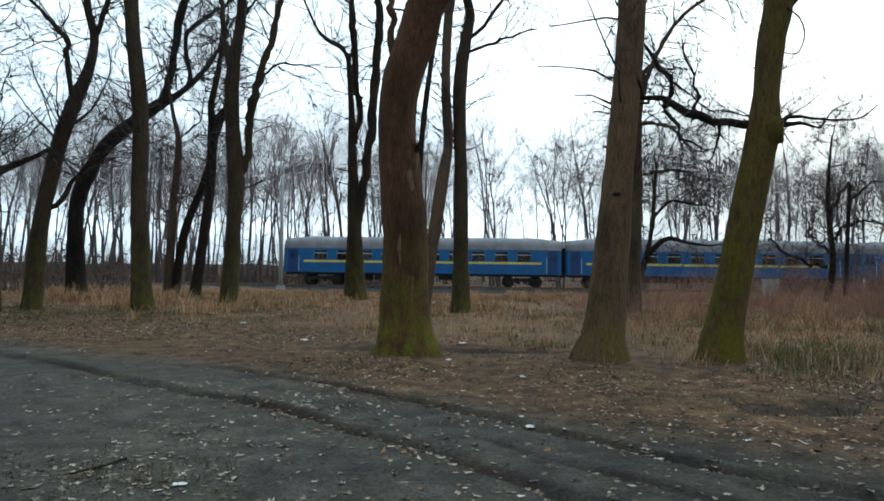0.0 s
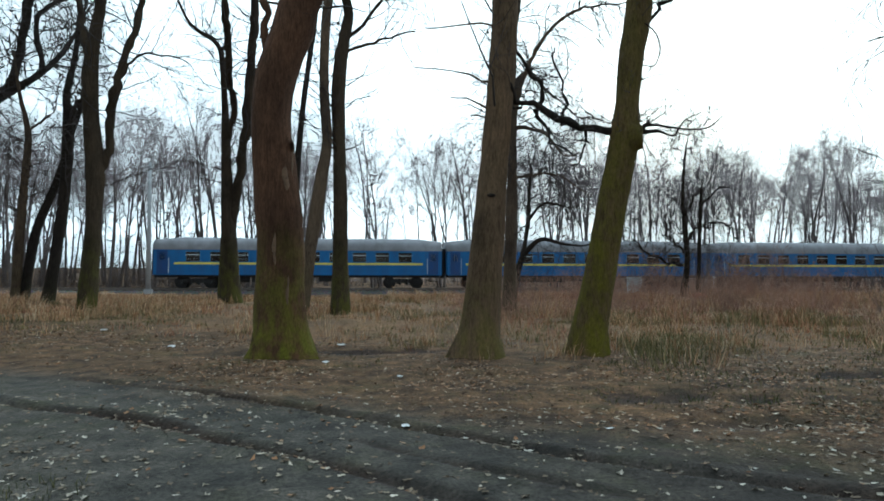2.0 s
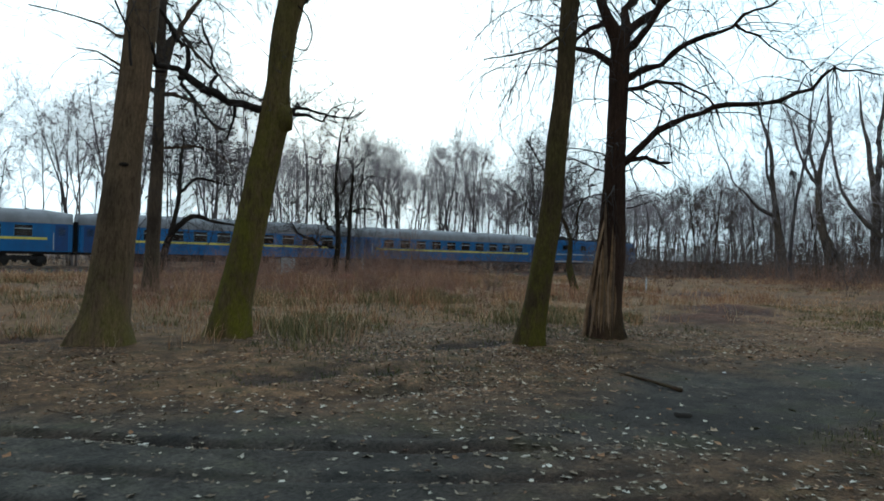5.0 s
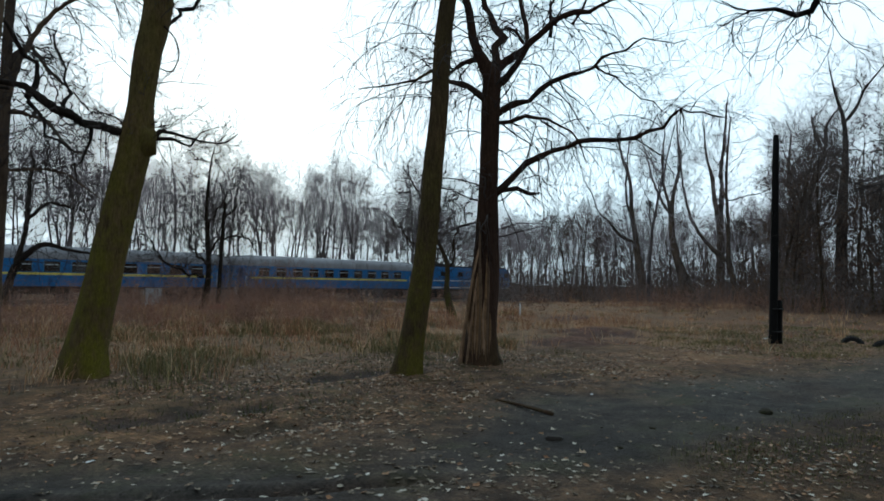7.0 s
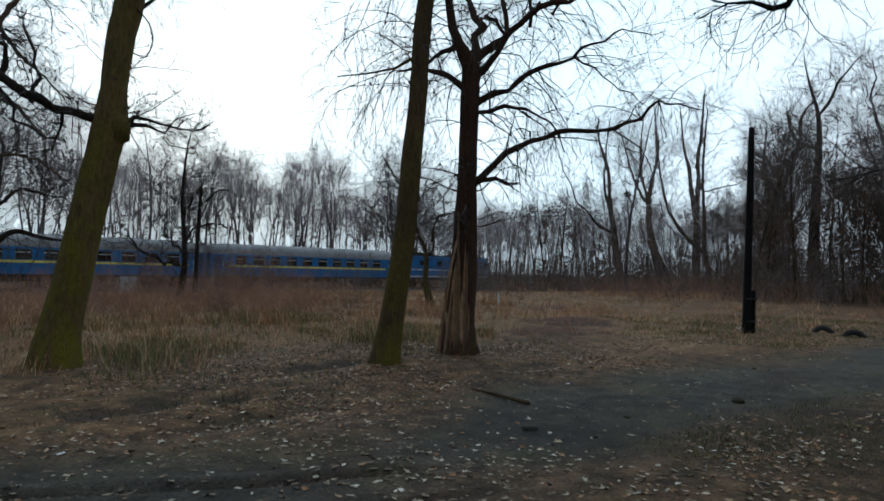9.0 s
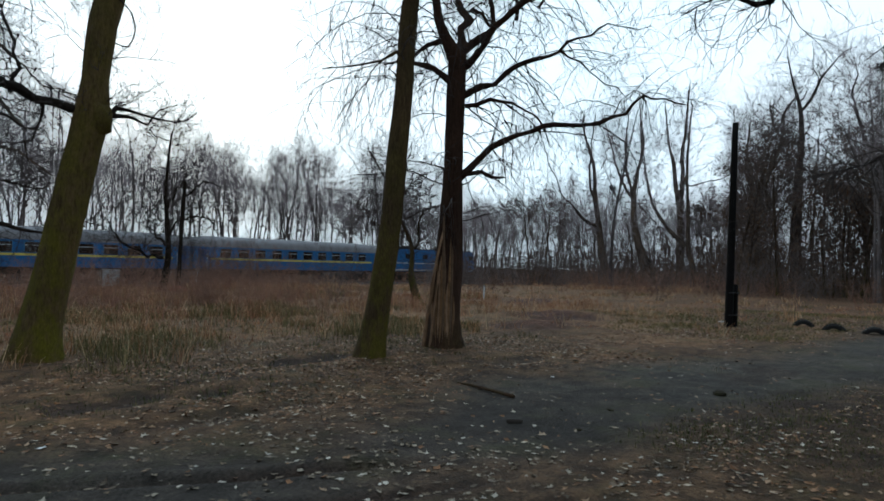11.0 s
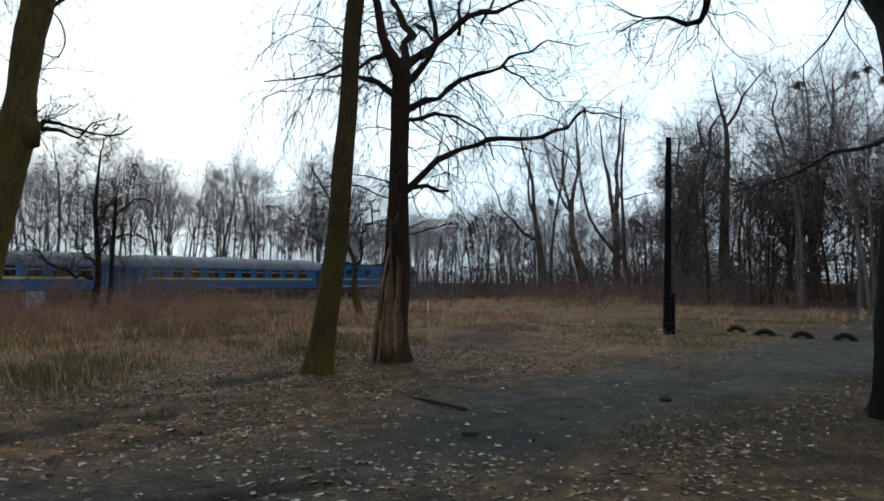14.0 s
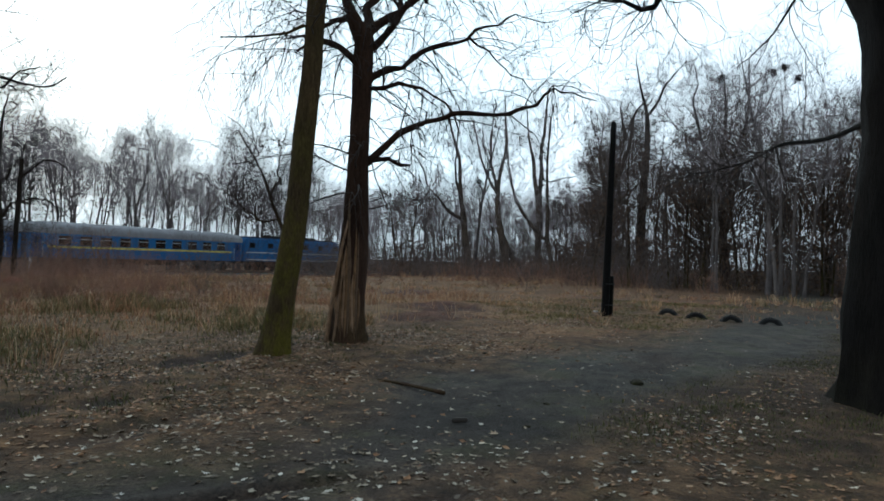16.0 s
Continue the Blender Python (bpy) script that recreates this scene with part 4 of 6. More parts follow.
tree((64.66, 4.64), -85.8, [
    [(0.0, 0.0, 0.42), (-0.37, 3.26, 0.34), (-0.63, 6.54, 0.28), (-0.81, 10.32, 0.2), (-0.47, 15.02, 0.12), (-0.69, 18.37, 0.06)],
    [(-0.64, 8.9, 0.212), (-2.3, 12.81, 0.143), (-3.17, 16.27, 0.097)],
    [(-0.73, 9.37, 0.212), (0.93, 13.01, 0.139), (1.31, 16.7, 0.093)]],
     "stout dark tree in the dense wood", BARK_DARK, 228, top=22, twigs=150, low=4.0, reach=4.5, thin=0.011, twig_mat=TWIG_DARK)


# ---------------------------------------------------------------- woods, brush and grass
def fan_tree(rng, trunk, crown, at, tall, boughs=12, subs=10, ends=10, thin=0.016, spread=0.2, base=0.35):
    """A slender woodland tree, its boughs rising to the face of a lacy dome; tubes go into trunk and crown."""
    n, d, r0 = 7, unit(np.array([*(0.07 * rng.standard_normal(2)), 1.0])), tall * rng.uniform(0.0065, 0.0105)
    q, pts = np.array(at, float), []
    for j in range(n + 1):
        pts.append(np.array([*q, r0 * (1 - 0.88 * j / n)]))
        d = unit(d + 0.06 * rng.standard_normal(3) * np.array([1, 1, 0.2]) + np.array([0, 0, 0.10]))
        q = q + d * tall * 0.9 / n
    pts[0] = np.array([at[0], at[1], at[2] - 0.4, r0 * 1.25])
    pts = np.array(pts)
    trunk.tube(pts[:, :3], pts[:, 3], 5)
    lines = [pts[n - 3:n + 1, :3]]
    a0 = rng.uniform(0, 6.283)
    for b in range(boughs):
        s = (base + (0.86 - base) * (b + rng.uniform(0, 1)) / boughs) * n
        i = min(int(s), n - 1)
        p = pts[i] + (pts[i + 1] - pts[i]) * (s - i)
        a = a0 + 2.4 * b + rng.normal(0, 0.3)
        e = rng.uniform(0.25, 0.95) * (0.55 + 0.45 * s / n)            # how far up the dome's face the bough ends
        out = spread * tall * math.cos(1.35 * e) * rng.uniform(0.75, 1.2)
        goal = np.array([p[0] + math.cos(a) * out, p[1] + math.sin(a) * out, max(at[2] + tall * (0.42 + 0.55 * math.sin(1.4 * e)) * rng.uniform(0.88, 1.04), p[2] + 0.05 * tall)])
        if p[2] - at[2] < 0.3 * tall:                                     # the lowest boughs stay low
            goal[2] = p[2] + rng.uniform(0.05, 0.22) * tall
        reach = np.linalg.norm(goal - p[:3])
        bend = p[:3] + (goal - p[:3]) * 0.5 + np.array([math.cos(a), math.sin(a), -0.4]) * 0.10 * reach
        line = []
        for u in np.linspace(0, 1, 6):
            line.append((1 - u) ** 2 * p[:3] + 2 * u * (1 - u) * bend + u * u * goal + (0.035 * reach * rng.standard_normal(3) if 0 < u else 0))
        trunk.tube(line, np.linspace(max(thin * 1.8, p[3] * 0.55), thin * 0.8, 6), 3)
        lines.append(np.array(line))
    root, tip, fine = [], [], []
    for line in lines:
        m = len(line) - 1
        s = rng.uniform(0.2, 1.0, subs) ** 0.75 * m
        i = np.minimum(s.astype(int), m - 1)
        st = line[i] + (line[i + 1] - line[i]) * (s - i)[:, None]
        along = line[i + 1] - line[i]
        w = along / np.linalg.norm(along, axis=1, keepdims=True) + 0.85 * rng.standard_normal((subs, 3)) + np.array([0, 0, 0.15])
        w /= np.linalg.norm(w, axis=1, keepdims=True)
        ln = tall * rng.uniform(0.06, 0.13, (subs, 1))
        en = st + w * ln
        root.append(st)
        tip.append(en)
        u = rng.uniform(0.1, 1.0, (subs, ends, 1))
        st2 = st[:, None] + (en - st)[:, None] * u
        w2 = w[:, None] + 0.75 * rng.standard_normal((subs, ends, 3)) + np.array([0, 0, 0.1])
        w2 /= np.linalg.norm(w2, axis=2, keepdims=True)
        en2 = st2 + w2 * tall * rng.uniform(0.025, 0.075, (subs, ends, 1))
        fine.append((st2.reshape(-1, 3), en2.reshape(-1, 3)))
    p, q = np.concatenate(root), np.concatenate(tip)
    side = np.cross(q - p, rng.standard_normal(p.shape))
    side *= thin / (np.linalg.norm(side, axis=1, keepdims=True) + 1e-9)
    bow = 0.10 * rng.standard_normal(p.shape) * np.linalg.norm(q - p, axis=1, keepdims=True)
    mid = p + (q - p) * 0.55 + bow
    k = len(crown.v) + 5 * np.arange(len(p))
    crown.v.extend(np.stack([p - side, p + side, mid + 0.6 * side, mid - 0.6 * side, q], 1).reshape(-1, 3).tolist())
    crown.f.extend(zip((k).tolist(), (k + 1).tolist(), (k + 2).tolist(), (k + 3).tolist()))
    crown.f.extend(zip((k + 3).tolist(), (k + 2).tolist(), (k + 4).tolist()))
    p, q = (np.concatenate(c) for c in zip(*fine))
    side = np.cross(q - p, rng.standard_normal(p.shape))
    side *= 0.8 * thin / (np.linalg.norm(side, axis=1, keepdims=True) + 1e-9)
    k = len(crown.v) + 3 * np.arange(len(p))
    crown.v.extend(np.stack([p - side, p + side, q], 1).reshape(-1, 3).tolist())
    crown.f.extend(zip(k.tolist(), (k + 1).tolist(), (k + 2).tolist()))


def wood_tree(seed, tall, boughs, subs=10, ends=10, thin=0.0105, spread=0.2, base=0.38, twig=None, leaves=0, wood=None, label="tall slender bare tree in the wood beyond the railway"):
    rng = np.random.RandomState(seed)
    thing = new("woodland_tree")
    trunk, crown = Wood(), Wood()
    fan_tree(rng, trunk, crown, (0, 0, 0), tall, boughs, subs, ends, thin, spread, base)
    if rng.uniform() < 0.6:
        fan_tree(rng, trunk, crown, (0.6, 0.3, 0), tall * rng.uniform(0.7, 0.95), boughs // 2, subs, ends, thin, spread, base)
    trunk.make("trunk", wood or BARK_HAZED, thing)
    crown.make("crown", twig or TWIG_HAZED, thing, "bare grey-brown twigs")
    if leaves:
        pts = np.array(crown.v)
        pts = pts[(pts[:, 2] > 0.22 * tall) & (pts[:, 2] < 0.72 * tall)]
        c = pts[rng.randint(0, len(pts), leaves)] + 0.25 * rng.standard_normal((leaves, 3))
        a, b = (rng.standard_normal((leaves, 3)) for _ in range(2))
        a *= rng.uniform(0.08, 0.17, (leaves, 1)) / np.linalg.norm(a, axis=1, keepdims=True)
        b *= 0.07 / np.linalg.norm(b, axis=1, keepdims=True)
        v = np.stack([c - a, c + b, c + a, c - b], 1).reshape(-1, 3)
        mesh_object("foliage", v.tolist(), np.arange(4 * leaves).reshape(-1, 4).tolist(), RUSSET, thing, "withered leaves still hanging", smooth=False)["kind"] = "stuff"
    return tagged(thing, label, "tree", "woodland trees")


def shrub(seed, tall, stems, mat, label, leaves=0, thin=0.006):
    rng = np.random.RandomState(seed)
    thing = new("bush")
    w = Wood()
    tips = []
    for _ in range(stems):
        a, o = rng.uniform(0, 6.283), rng.uniform(0, 0.35) * tall * 0.4
        p = np.array([o * math.cos(a), o * math.sin(a), -0.05])
        d = np.array([math.cos(a) * 0.5, math.sin(a) * 0.5, 1.0])
        before = len(w.v)
        sprout(w, rng, p, d, tall * rng.uniform(0.6, 1.0), 0.012, 2, 0.12, 0.22, 3, 3, thin)
        tips.extend(w.v[before::9])
    w.make("brushwood", mat, thing)
    if leaves:
        v, f = [], []
        for _ in range(leaves):
            c = np.array(tips[rng.randint(len(tips))]) + 0.08 * rng.standard_normal(3)
            a, b = unit(rng.standard_normal(3)), unit(rng.standard_normal(3))
            s, k = rng.uniform(0.03, 0.075), len(v)
            v.extend([c - a * s, c + b * s * 0.6, c + a * s, c - b * s * 0.6])
            f.append((k, k + 1, k + 2, k + 3))
        mesh_object("foliage", v, f, RUSSET, thing, "withered russet leaves", smooth=False)["kind"] = "stuff"
    return tagged(thing, label, "bush", "brush")


KINDS = [wood_tree(501, 17, 12), wood_tree(502, 19, 13, spread=0.17), wood_tree(503, 15, 11, spread=0.24), wood_tree(504, 18, 12, spread=0.15, base=0.45), wood_tree(505, 16, 13, base=0.28), wood_tree(506, 18, 12, spread=0.22), wood_tree(507, 14, 13, spread=0.24, base=0.25)]
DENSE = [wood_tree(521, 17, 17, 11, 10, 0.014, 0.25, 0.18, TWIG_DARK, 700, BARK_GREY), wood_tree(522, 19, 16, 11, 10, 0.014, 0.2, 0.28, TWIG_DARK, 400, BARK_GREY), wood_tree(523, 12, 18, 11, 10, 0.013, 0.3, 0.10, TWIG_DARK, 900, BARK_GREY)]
BUSHES = [shrub(541, 2.6, 12, TWIG_RED, "tangled leafless reddish-brown bush"), shrub(542, 3.4, 12, TWIG_GREY, "tangled leafless grey bush"),
          shrub(543, 1.6, 12, TWIG_RED, "low reddish brush with withered leaves", 200), shrub(544, 3.0, 12, TWIG_DARK, "dense thicket with withered russet leaves", 420)]
for k, kind in enumerate(KINDS + DENSE + BUSHES):      # the first of each kind stands far out in the wood
    px, py = -60 + 17 * k, 118 + 3 * (k % 3)
    kind.matrix_world = pose(px, py, level(px, py), 0, 0, 40 * k)

setter = random.Random(77)


def set_out(kind, x, y, low=0.85, high=1.15, label=""):
    s = setter.uniform(low, high)
    m = pose(x, y, level(x, y), setter.uniform(-3, 3), setter.uniform(-3, 3), setter.uniform(0, 360)) @ Matrix.Diagonal((s, s, s, 1))
    c = copy_thing(kind, m)
    if label:
        c["label"] = label
    return c


# the wood beyond the railway
for row, (deep, gap) in enumerate(((70, 4.8), (76, 4.6), (84, 4.6))):
    x = -95.0
    while x < 120:
        x += gap * setter.uniform(0.4, 1.6) * (0.85 if x < -45 else 0.75 if x < -6 else 1.1 if x < 14 else 0.75 if x < 40 else 0.6)
        y = deep + setter.uniform(-4, 4) - 0.039 * x
        set_out(setter.choice(KINDS), x, y, *((1.05, 1.42) if x < 30 else (0.92, 1.28) if x < 78 else (0.8, 1.1)))

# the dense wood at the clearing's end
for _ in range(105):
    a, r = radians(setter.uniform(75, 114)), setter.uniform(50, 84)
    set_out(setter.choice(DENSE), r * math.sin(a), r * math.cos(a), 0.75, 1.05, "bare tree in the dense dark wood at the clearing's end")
for _ in range(64):
    a, r = radians(setter.uniform(54, 78)), setter.uniform(84, 112)
    x, y = r * math.sin(a), r * math.cos(a)
    if y < 50:
        set_out(setter.choice(KINDS + DENSE[:2]), x, y, *((0.8, 1.1) if a < 1.08 else (0.55, 0.85)))
# more of the park to the west and behind the road
for _ in range(20):
    a, r = radians(setter.uniform(-75, -38)), setter.uniform(32, 62)
    set_out(setter.choice(DENSE + KINDS), r * math.sin(a), min(r * math.cos(a), 50), 0.75, 1.0)
for _ in range(10):
    a, r = radians(setter.uniform(125, 275)), setter.uniform(22, 55)
    set_out(setter.choice(KINDS), r * math.sin(a), r * math.cos(a))

# the depth of the wood, where no one could count the trees
far = np.random.RandomState(808)
trunks, twigs = Wood(), Wood()
for _ in range(230):
    x, y = far.uniform(-130, 170), far.uniform(93, 125)
    if -20 < x < 70 and far.uniform() < 0.2:
        continue
    fan_tree(far, trunks, twigs, (x, y, -0.6), far.uniform(20, 26) * (1.0 if x < 85 else 0.85), 9, 9, 8, 0.02)
for _ in range(110):
    a, r = radians(far.uniform(56, 115)), far.uniform(88, 125)
    x, y = r * math.sin(a), r * math.cos(a)
    if y < 52:
        fan_tree(far, trunks, twigs, (x, y, -0.2), far.uniform(16, 21) * (1.0 if a > 1.32 else 0.75), 10, 9, 8, 0.02, 0.25, 0.2)
woods = tagged(mesh_object("far_woods", trunks.v, trunks.f, BARK_HAZED), "grey trunks, paled for haze, crowding in the depth of the wood", "wood", kind="stuff")
mesh_object("far_twigs", twigs.v, twigs.f, TWIG_HAZED, woods)["kind"] = "stuff"


# undergrowth: thin stems standing close together
def scattered(rng, count, box, keep):
    """count places in a box (x0, x1, y0, y1), kept by a chance at each."""
    xs, ys, have = [], [], 0
    for _ in range(600):
        if have >= count:
            break
        x, y = rng.uniform(box[0], box[1], 4096), rng.uniform(box[2], box[3], 4096)
        ok = rng.uniform(0, 1, 4096) < keep(x, y)
        xs.append(x[ok])
        ys.append(y[ok])
        have += int(ok.sum())
    return np.concatenate(xs)[:count], np.concatenate(ys)[:count]


def patchy(x, y, low, high, a=20, b=20):
    return smooth01(wavy(x, y, 0) * a + wavy(x, y, 1) * b, low, high)


def tufty(x, y, low, high):
    """Patches a few steps wide, with smaller clumps in them."""
    return smooth01(wavy(x * 0.8, y * 0.8, 1) * 26 + wavy(x * 0.5 + 7, y * 0.5, 2) * 36 + wavy(x, y, 0) * 10, low, high)


def shoots(p, q, r0, r1):
    """Three-sided tapering shoots from p to q, as vertices and faces."""
    n = len(p)
    ang = np.array([0.0, 2.1, 4.2])
    ring = np.stack([np.cos(ang), np.sin(ang), 0 * ang], -1)
    v = np.concatenate([p[:, None] + ring * r0, q[:, None] + ring * r1], 1).reshape(-1, 3)
    k = (np.arange(n) * 6)[:, None, None]
    f = np.array([(0, 1, 4, 3), (1, 2, 5, 4), (2, 0, 3, 5)])[None] + k
    return v, f.reshape(-1, 4)


def thicket(name, count, box, keep, tall, mat, label, seed, leaves=0, wide=0.022):
    rng = np.random.RandomState(seed)
    x, y = scattered(rng, count, box, keep)
    z = height(x, y) - 0.05
    h = tall * rng.uniform(0.35, 1.15, count)
    root = np.stack([x, y, z], -1)
    lean = np.stack([0.25 * rng.standard_normal(count), 0.25 * rng.standard_normal(count), np.ones(count)], -1)
    mid = root + lean * (h * 0.5)[:, None]
    bend = np.stack([0.35 * rng.standard_normal(count), 0.35 * rng.standard_normal(count), np.zeros(count)], -1)
    tip = mid + (lean + bend) * (h * 0.5)[:, None]
    sets = [shoots(root, mid, wide, wide * 0.7), shoots(mid, tip, wide * 0.7, wide * 0.25)]
    for _ in range(3):
        s = rng.uniform(-0.5, 0.85, count)[:, None]
        p = np.where(s > 0, mid + (tip - mid) * s, mid + (mid - root) * s)
        q = p + np.stack([0.6 * rng.standard_normal(count), 0.6 * rng.standard_normal(count), rng.uniform(0.1, 0.9, count)], -1) * (h * 0.26)[:, None]
        sets.append(shoots(p, q, wide * 0.5, wide * 0.2))
    v, f, off = [], [], 0
    for sv, sf in sets:
        v.append(sv)
        f.append(sf + off)
        off += len(sv)
    ob = tagged(mesh_object(name, np.concatenate(v).tolist(), np.concatenate(f).tolist(), mat), label, "undergrowth", kind="stuff")
    if leaves:
        m = int(count * leaves)
        pick = rng.randint(0, count, m)
        c = mid[pick] + (tip - mid)[pick] * rng.uniform(-0.9, 1, (m, 1)) + 0.4 * rng.standard_normal((m, 3))
        a3, b3 = rng.standard_normal((m, 3)), rng.standard_normal((m, 3))
        a3 /= np.linalg.norm(a3, axis=1, keepdims=True)
        b3 /= np.linalg.norm(b3, axis=1, keepdims=True)
        s = rng.uniform(0.05, 0.13, (m, 1))
        lv = np.stack([c - a3 * s, c + b3 * s * 0.6, c + a3 * s, c - b3 * s * 0.6], 1).reshape(-1, 3)
        lf = np.arange(4 * m).reshape(-1, 4)
        mesh_object("withered_leaves", lv.tolist(), lf.tolist(), RUSSET, ob, "withered russet leaves", smooth=False)["kind"] = "stuff"
    return ob


def ringed(a0, a1, r0, r1, ymax=1e9):
    def keep(x, y):
        a, r = np.degrees(np.arctan2(x, y)), np.hypot(x, y)
        return 1.0 * ((a > a0) & (a < a1) & (r > r0) & (r < r1) & (y < ymax))
    return keep


thicket("undergrowth", 4000, (-110, 130, 64, 84), lambda x, y: 1.0 * (y + 0.039 * x > 65), 4.0, TWIG_DARK, "grey leafless undergrowth along the wood beyond the rails", 61, 3.0, 0.018)
thicket("bank_undergrowth", 3000, (-90, -8, 63, 84), lambda x, y: 1.0 * (y + 0.039 * x > 64), 5.5, TWIG_DARK, "grey leafless undergrowth along the wood west of the train", 67, 2.0, 0.016)
# pale stems fill the gaps between far trunks with the haze's tone
thicket("far_undergrowth", 5200, (-30, 150, 84, 122), lambda x, y: np.clip((x + 40) / 110, 0.3, 1), 9.0, TWIG_HAZED, "grey leafless undergrowth, paled for haze, deep in the wood", 68, 0.0, 0.018)
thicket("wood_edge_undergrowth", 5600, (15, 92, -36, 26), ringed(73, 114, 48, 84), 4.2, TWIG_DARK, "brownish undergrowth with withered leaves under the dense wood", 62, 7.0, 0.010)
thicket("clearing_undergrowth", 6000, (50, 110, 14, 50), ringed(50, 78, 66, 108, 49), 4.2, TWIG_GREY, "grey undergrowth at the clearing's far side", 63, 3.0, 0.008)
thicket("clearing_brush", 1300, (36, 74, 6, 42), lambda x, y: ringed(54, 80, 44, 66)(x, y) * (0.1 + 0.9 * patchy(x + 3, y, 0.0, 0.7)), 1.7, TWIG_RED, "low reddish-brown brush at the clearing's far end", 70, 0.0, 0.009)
# added tall pale stems stand for the haze behind the clearing
thicket("hazy_undergrowth", 1700, (70, 140, 10, 52), ringed(54, 84, 92, 130), 11.0, TWIG_HAZED, "grey leafless undergrowth, paled for haze, deep behind the clearing", 72, 0.0, 0.018)
thicket("west_undergrowth", 1800, (-60, -18, 10, 52), ringed(-76, -26, 36, 64), 3.2, TWIG_DARK, "grey undergrowth under the trees", 64, 4.0)
thicket("reddish_brush", 1500, (5, 22, 13, 32), lambda x, y: tufty(x, y + 5, 0.25, 0.9) * smooth01(np.hypot((x - 14) / 8, (y - 22) / 8), 1.3, 0.2), 1.3, TWIG_RED,
        "fine reddish leafless brush in the clearing", 66, 0.0, 0.006)
thicket("brushwood_thicket", 1000, (12, 44, 24, 48), lambda x, y: smooth01(patchy(x, y, -0.1, 0.8), 0.2, 0.9) * smooth01(np.hypot((x - 24) / 13, (y - 39) / 8), 1.1, 0.4), 1.9, TWIG_RED,
        "reddish-brown leafless brushwood before the railway", 65, 0.0, 0.009)

thicket("brown_brush", 1000, (3, 22, 14, 32), lambda x, y: tufty(x - 6, y + 2, 0.1, 0.8) * smooth01(np.hypot((x - 11) / 9, (y - 22) / 9), 1.2, 0.3), 1.3, TWIG_RED,
        "thin brown leafless brush in the dry grass", 69, 0.0, 0.005)

# brush along the railway and round the clearing
for _ in range(30):
    set_out(setter.choice(BUSHES[:3]), setter.uniform(10, 62), setter.uniform(35, 47), 0.5, 0.9)
for _ in range(16):
    set_out(setter.choice(BUSHES[:2]), setter.uniform(17, 29), setter.uniform(32, 42), 0.8, 1.25)
for _ in range(26):
    a, r = radians(setter.uniform(66, 112)), setter.uniform(42, 64)
    set_out(setter.choice(BUSHES[1:]), r * math.sin(a), r * math.cos(a), 0.6, 1.3)
for _ in range(26):
    a, r = radians(setter.uniform(50, 84)), setter.uniform(34, 56)
    x, y = r * math.sin(a), r * math.cos(a)
    set_out(setter.choice(BUSHES), x, y, 0.35, 0.75)
for _ in range(44):
    a, r = radians(setter.uniform(51, 80)), setter.uniform(66, 86)
    set_out(setter.choice((BUSHES[1], BUSHES[3])), r * math.sin(a), min(r * math.cos(a), 49), 1.0, 1.6)
for x, y, s in ((19.3, 20.9, 1.0), (26.0, 25.0, 1.0), (30.1, 21.1, 0.9), (31.5, 24.0, 0.8), (16.5, 33.0, 0.8), (41, 22, 0.7), (36, 30, 1.0), (45, 17, 0.6)):
    set_out(BUSHES[1], x, y, s * 0.7, s * 0.9)


# dry grass
def blades(name, count, box, keep, tall, wide, mat, label, seed, per=8, loose=0.13):
    rng = np.random.RandomState(seed)
    cx, cy = scattered(rng, count, box, keep)
    size = np.repeat(tall * rng.uniform(0.3, 1.3, count) * (0.55 + 0.7 * tufty(cx + 3, cy + 8, 0.0, 0.8)), per)
    n = count * per
    x = np.repeat(cx, per) + rng.normal(0, loose, n)
    y = np.repeat(cy, per) + rng.normal(0, loose, n)
    z = np.repeat(height(cx, cy), per)
    h, a = size * rng.uniform(0.5, 1.2, n), rng.uniform(0, 6.283, n)
    w = wide * rng.uniform(0.6, 1.3, n) * (1 + 0.035 * np.hypot(x, y))
    lx, ly = h * rng.normal(0, 0.5, n), h * rng.normal(0, 0.5, n)
    ux, uy = np.cos(a) * w, np.sin(a) * w
    v = np.stack([np.stack(q, -1) for q in ((x - ux, y - uy, z - 0.02), (x + ux, y + uy, z - 0.02), (x + 0.4 * lx + ux * 0.7, y + 0.4 * ly + uy * 0.7, z + h * 0.6),
                                            (x + 0.4 * lx - ux * 0.7, y + 0.4 * ly - uy * 0.7, z + h * 0.6), (x + lx, y + ly, z + h * np.clip(1.1 - 0.45 * np.hypot(lx, ly) / h, 0.35, 1.0)))], 1).reshape(-1, 3)
    k = np.arange(n)[:, None] * 5
    f = (k + np.array([0, 1, 2, 3])).tolist() + (k + np.array([3, 2, 4])).tolist()
    return tagged(mesh_object(name, v.tolist(), f, mat, smooth=False), label, "grass", kind="stuff")


def off_soil(x, y, wide=1.0):
    ok = np.ones(np.shape(x))
    for j, (cx, cy, rx, ry, _) in enumerate(SOIL_AND_SHADE_SPOTS):
        if j < 2:                            # the dug heaps lie open towards the path
            cx, cy, rx, ry = cx - 0.7, cy - 0.5, rx * 1.3, ry * 1.3
        ok = ok * (((x - cx) / rx) ** 2 + ((y - cy) / ry) ** 2 > wide)
    return ok


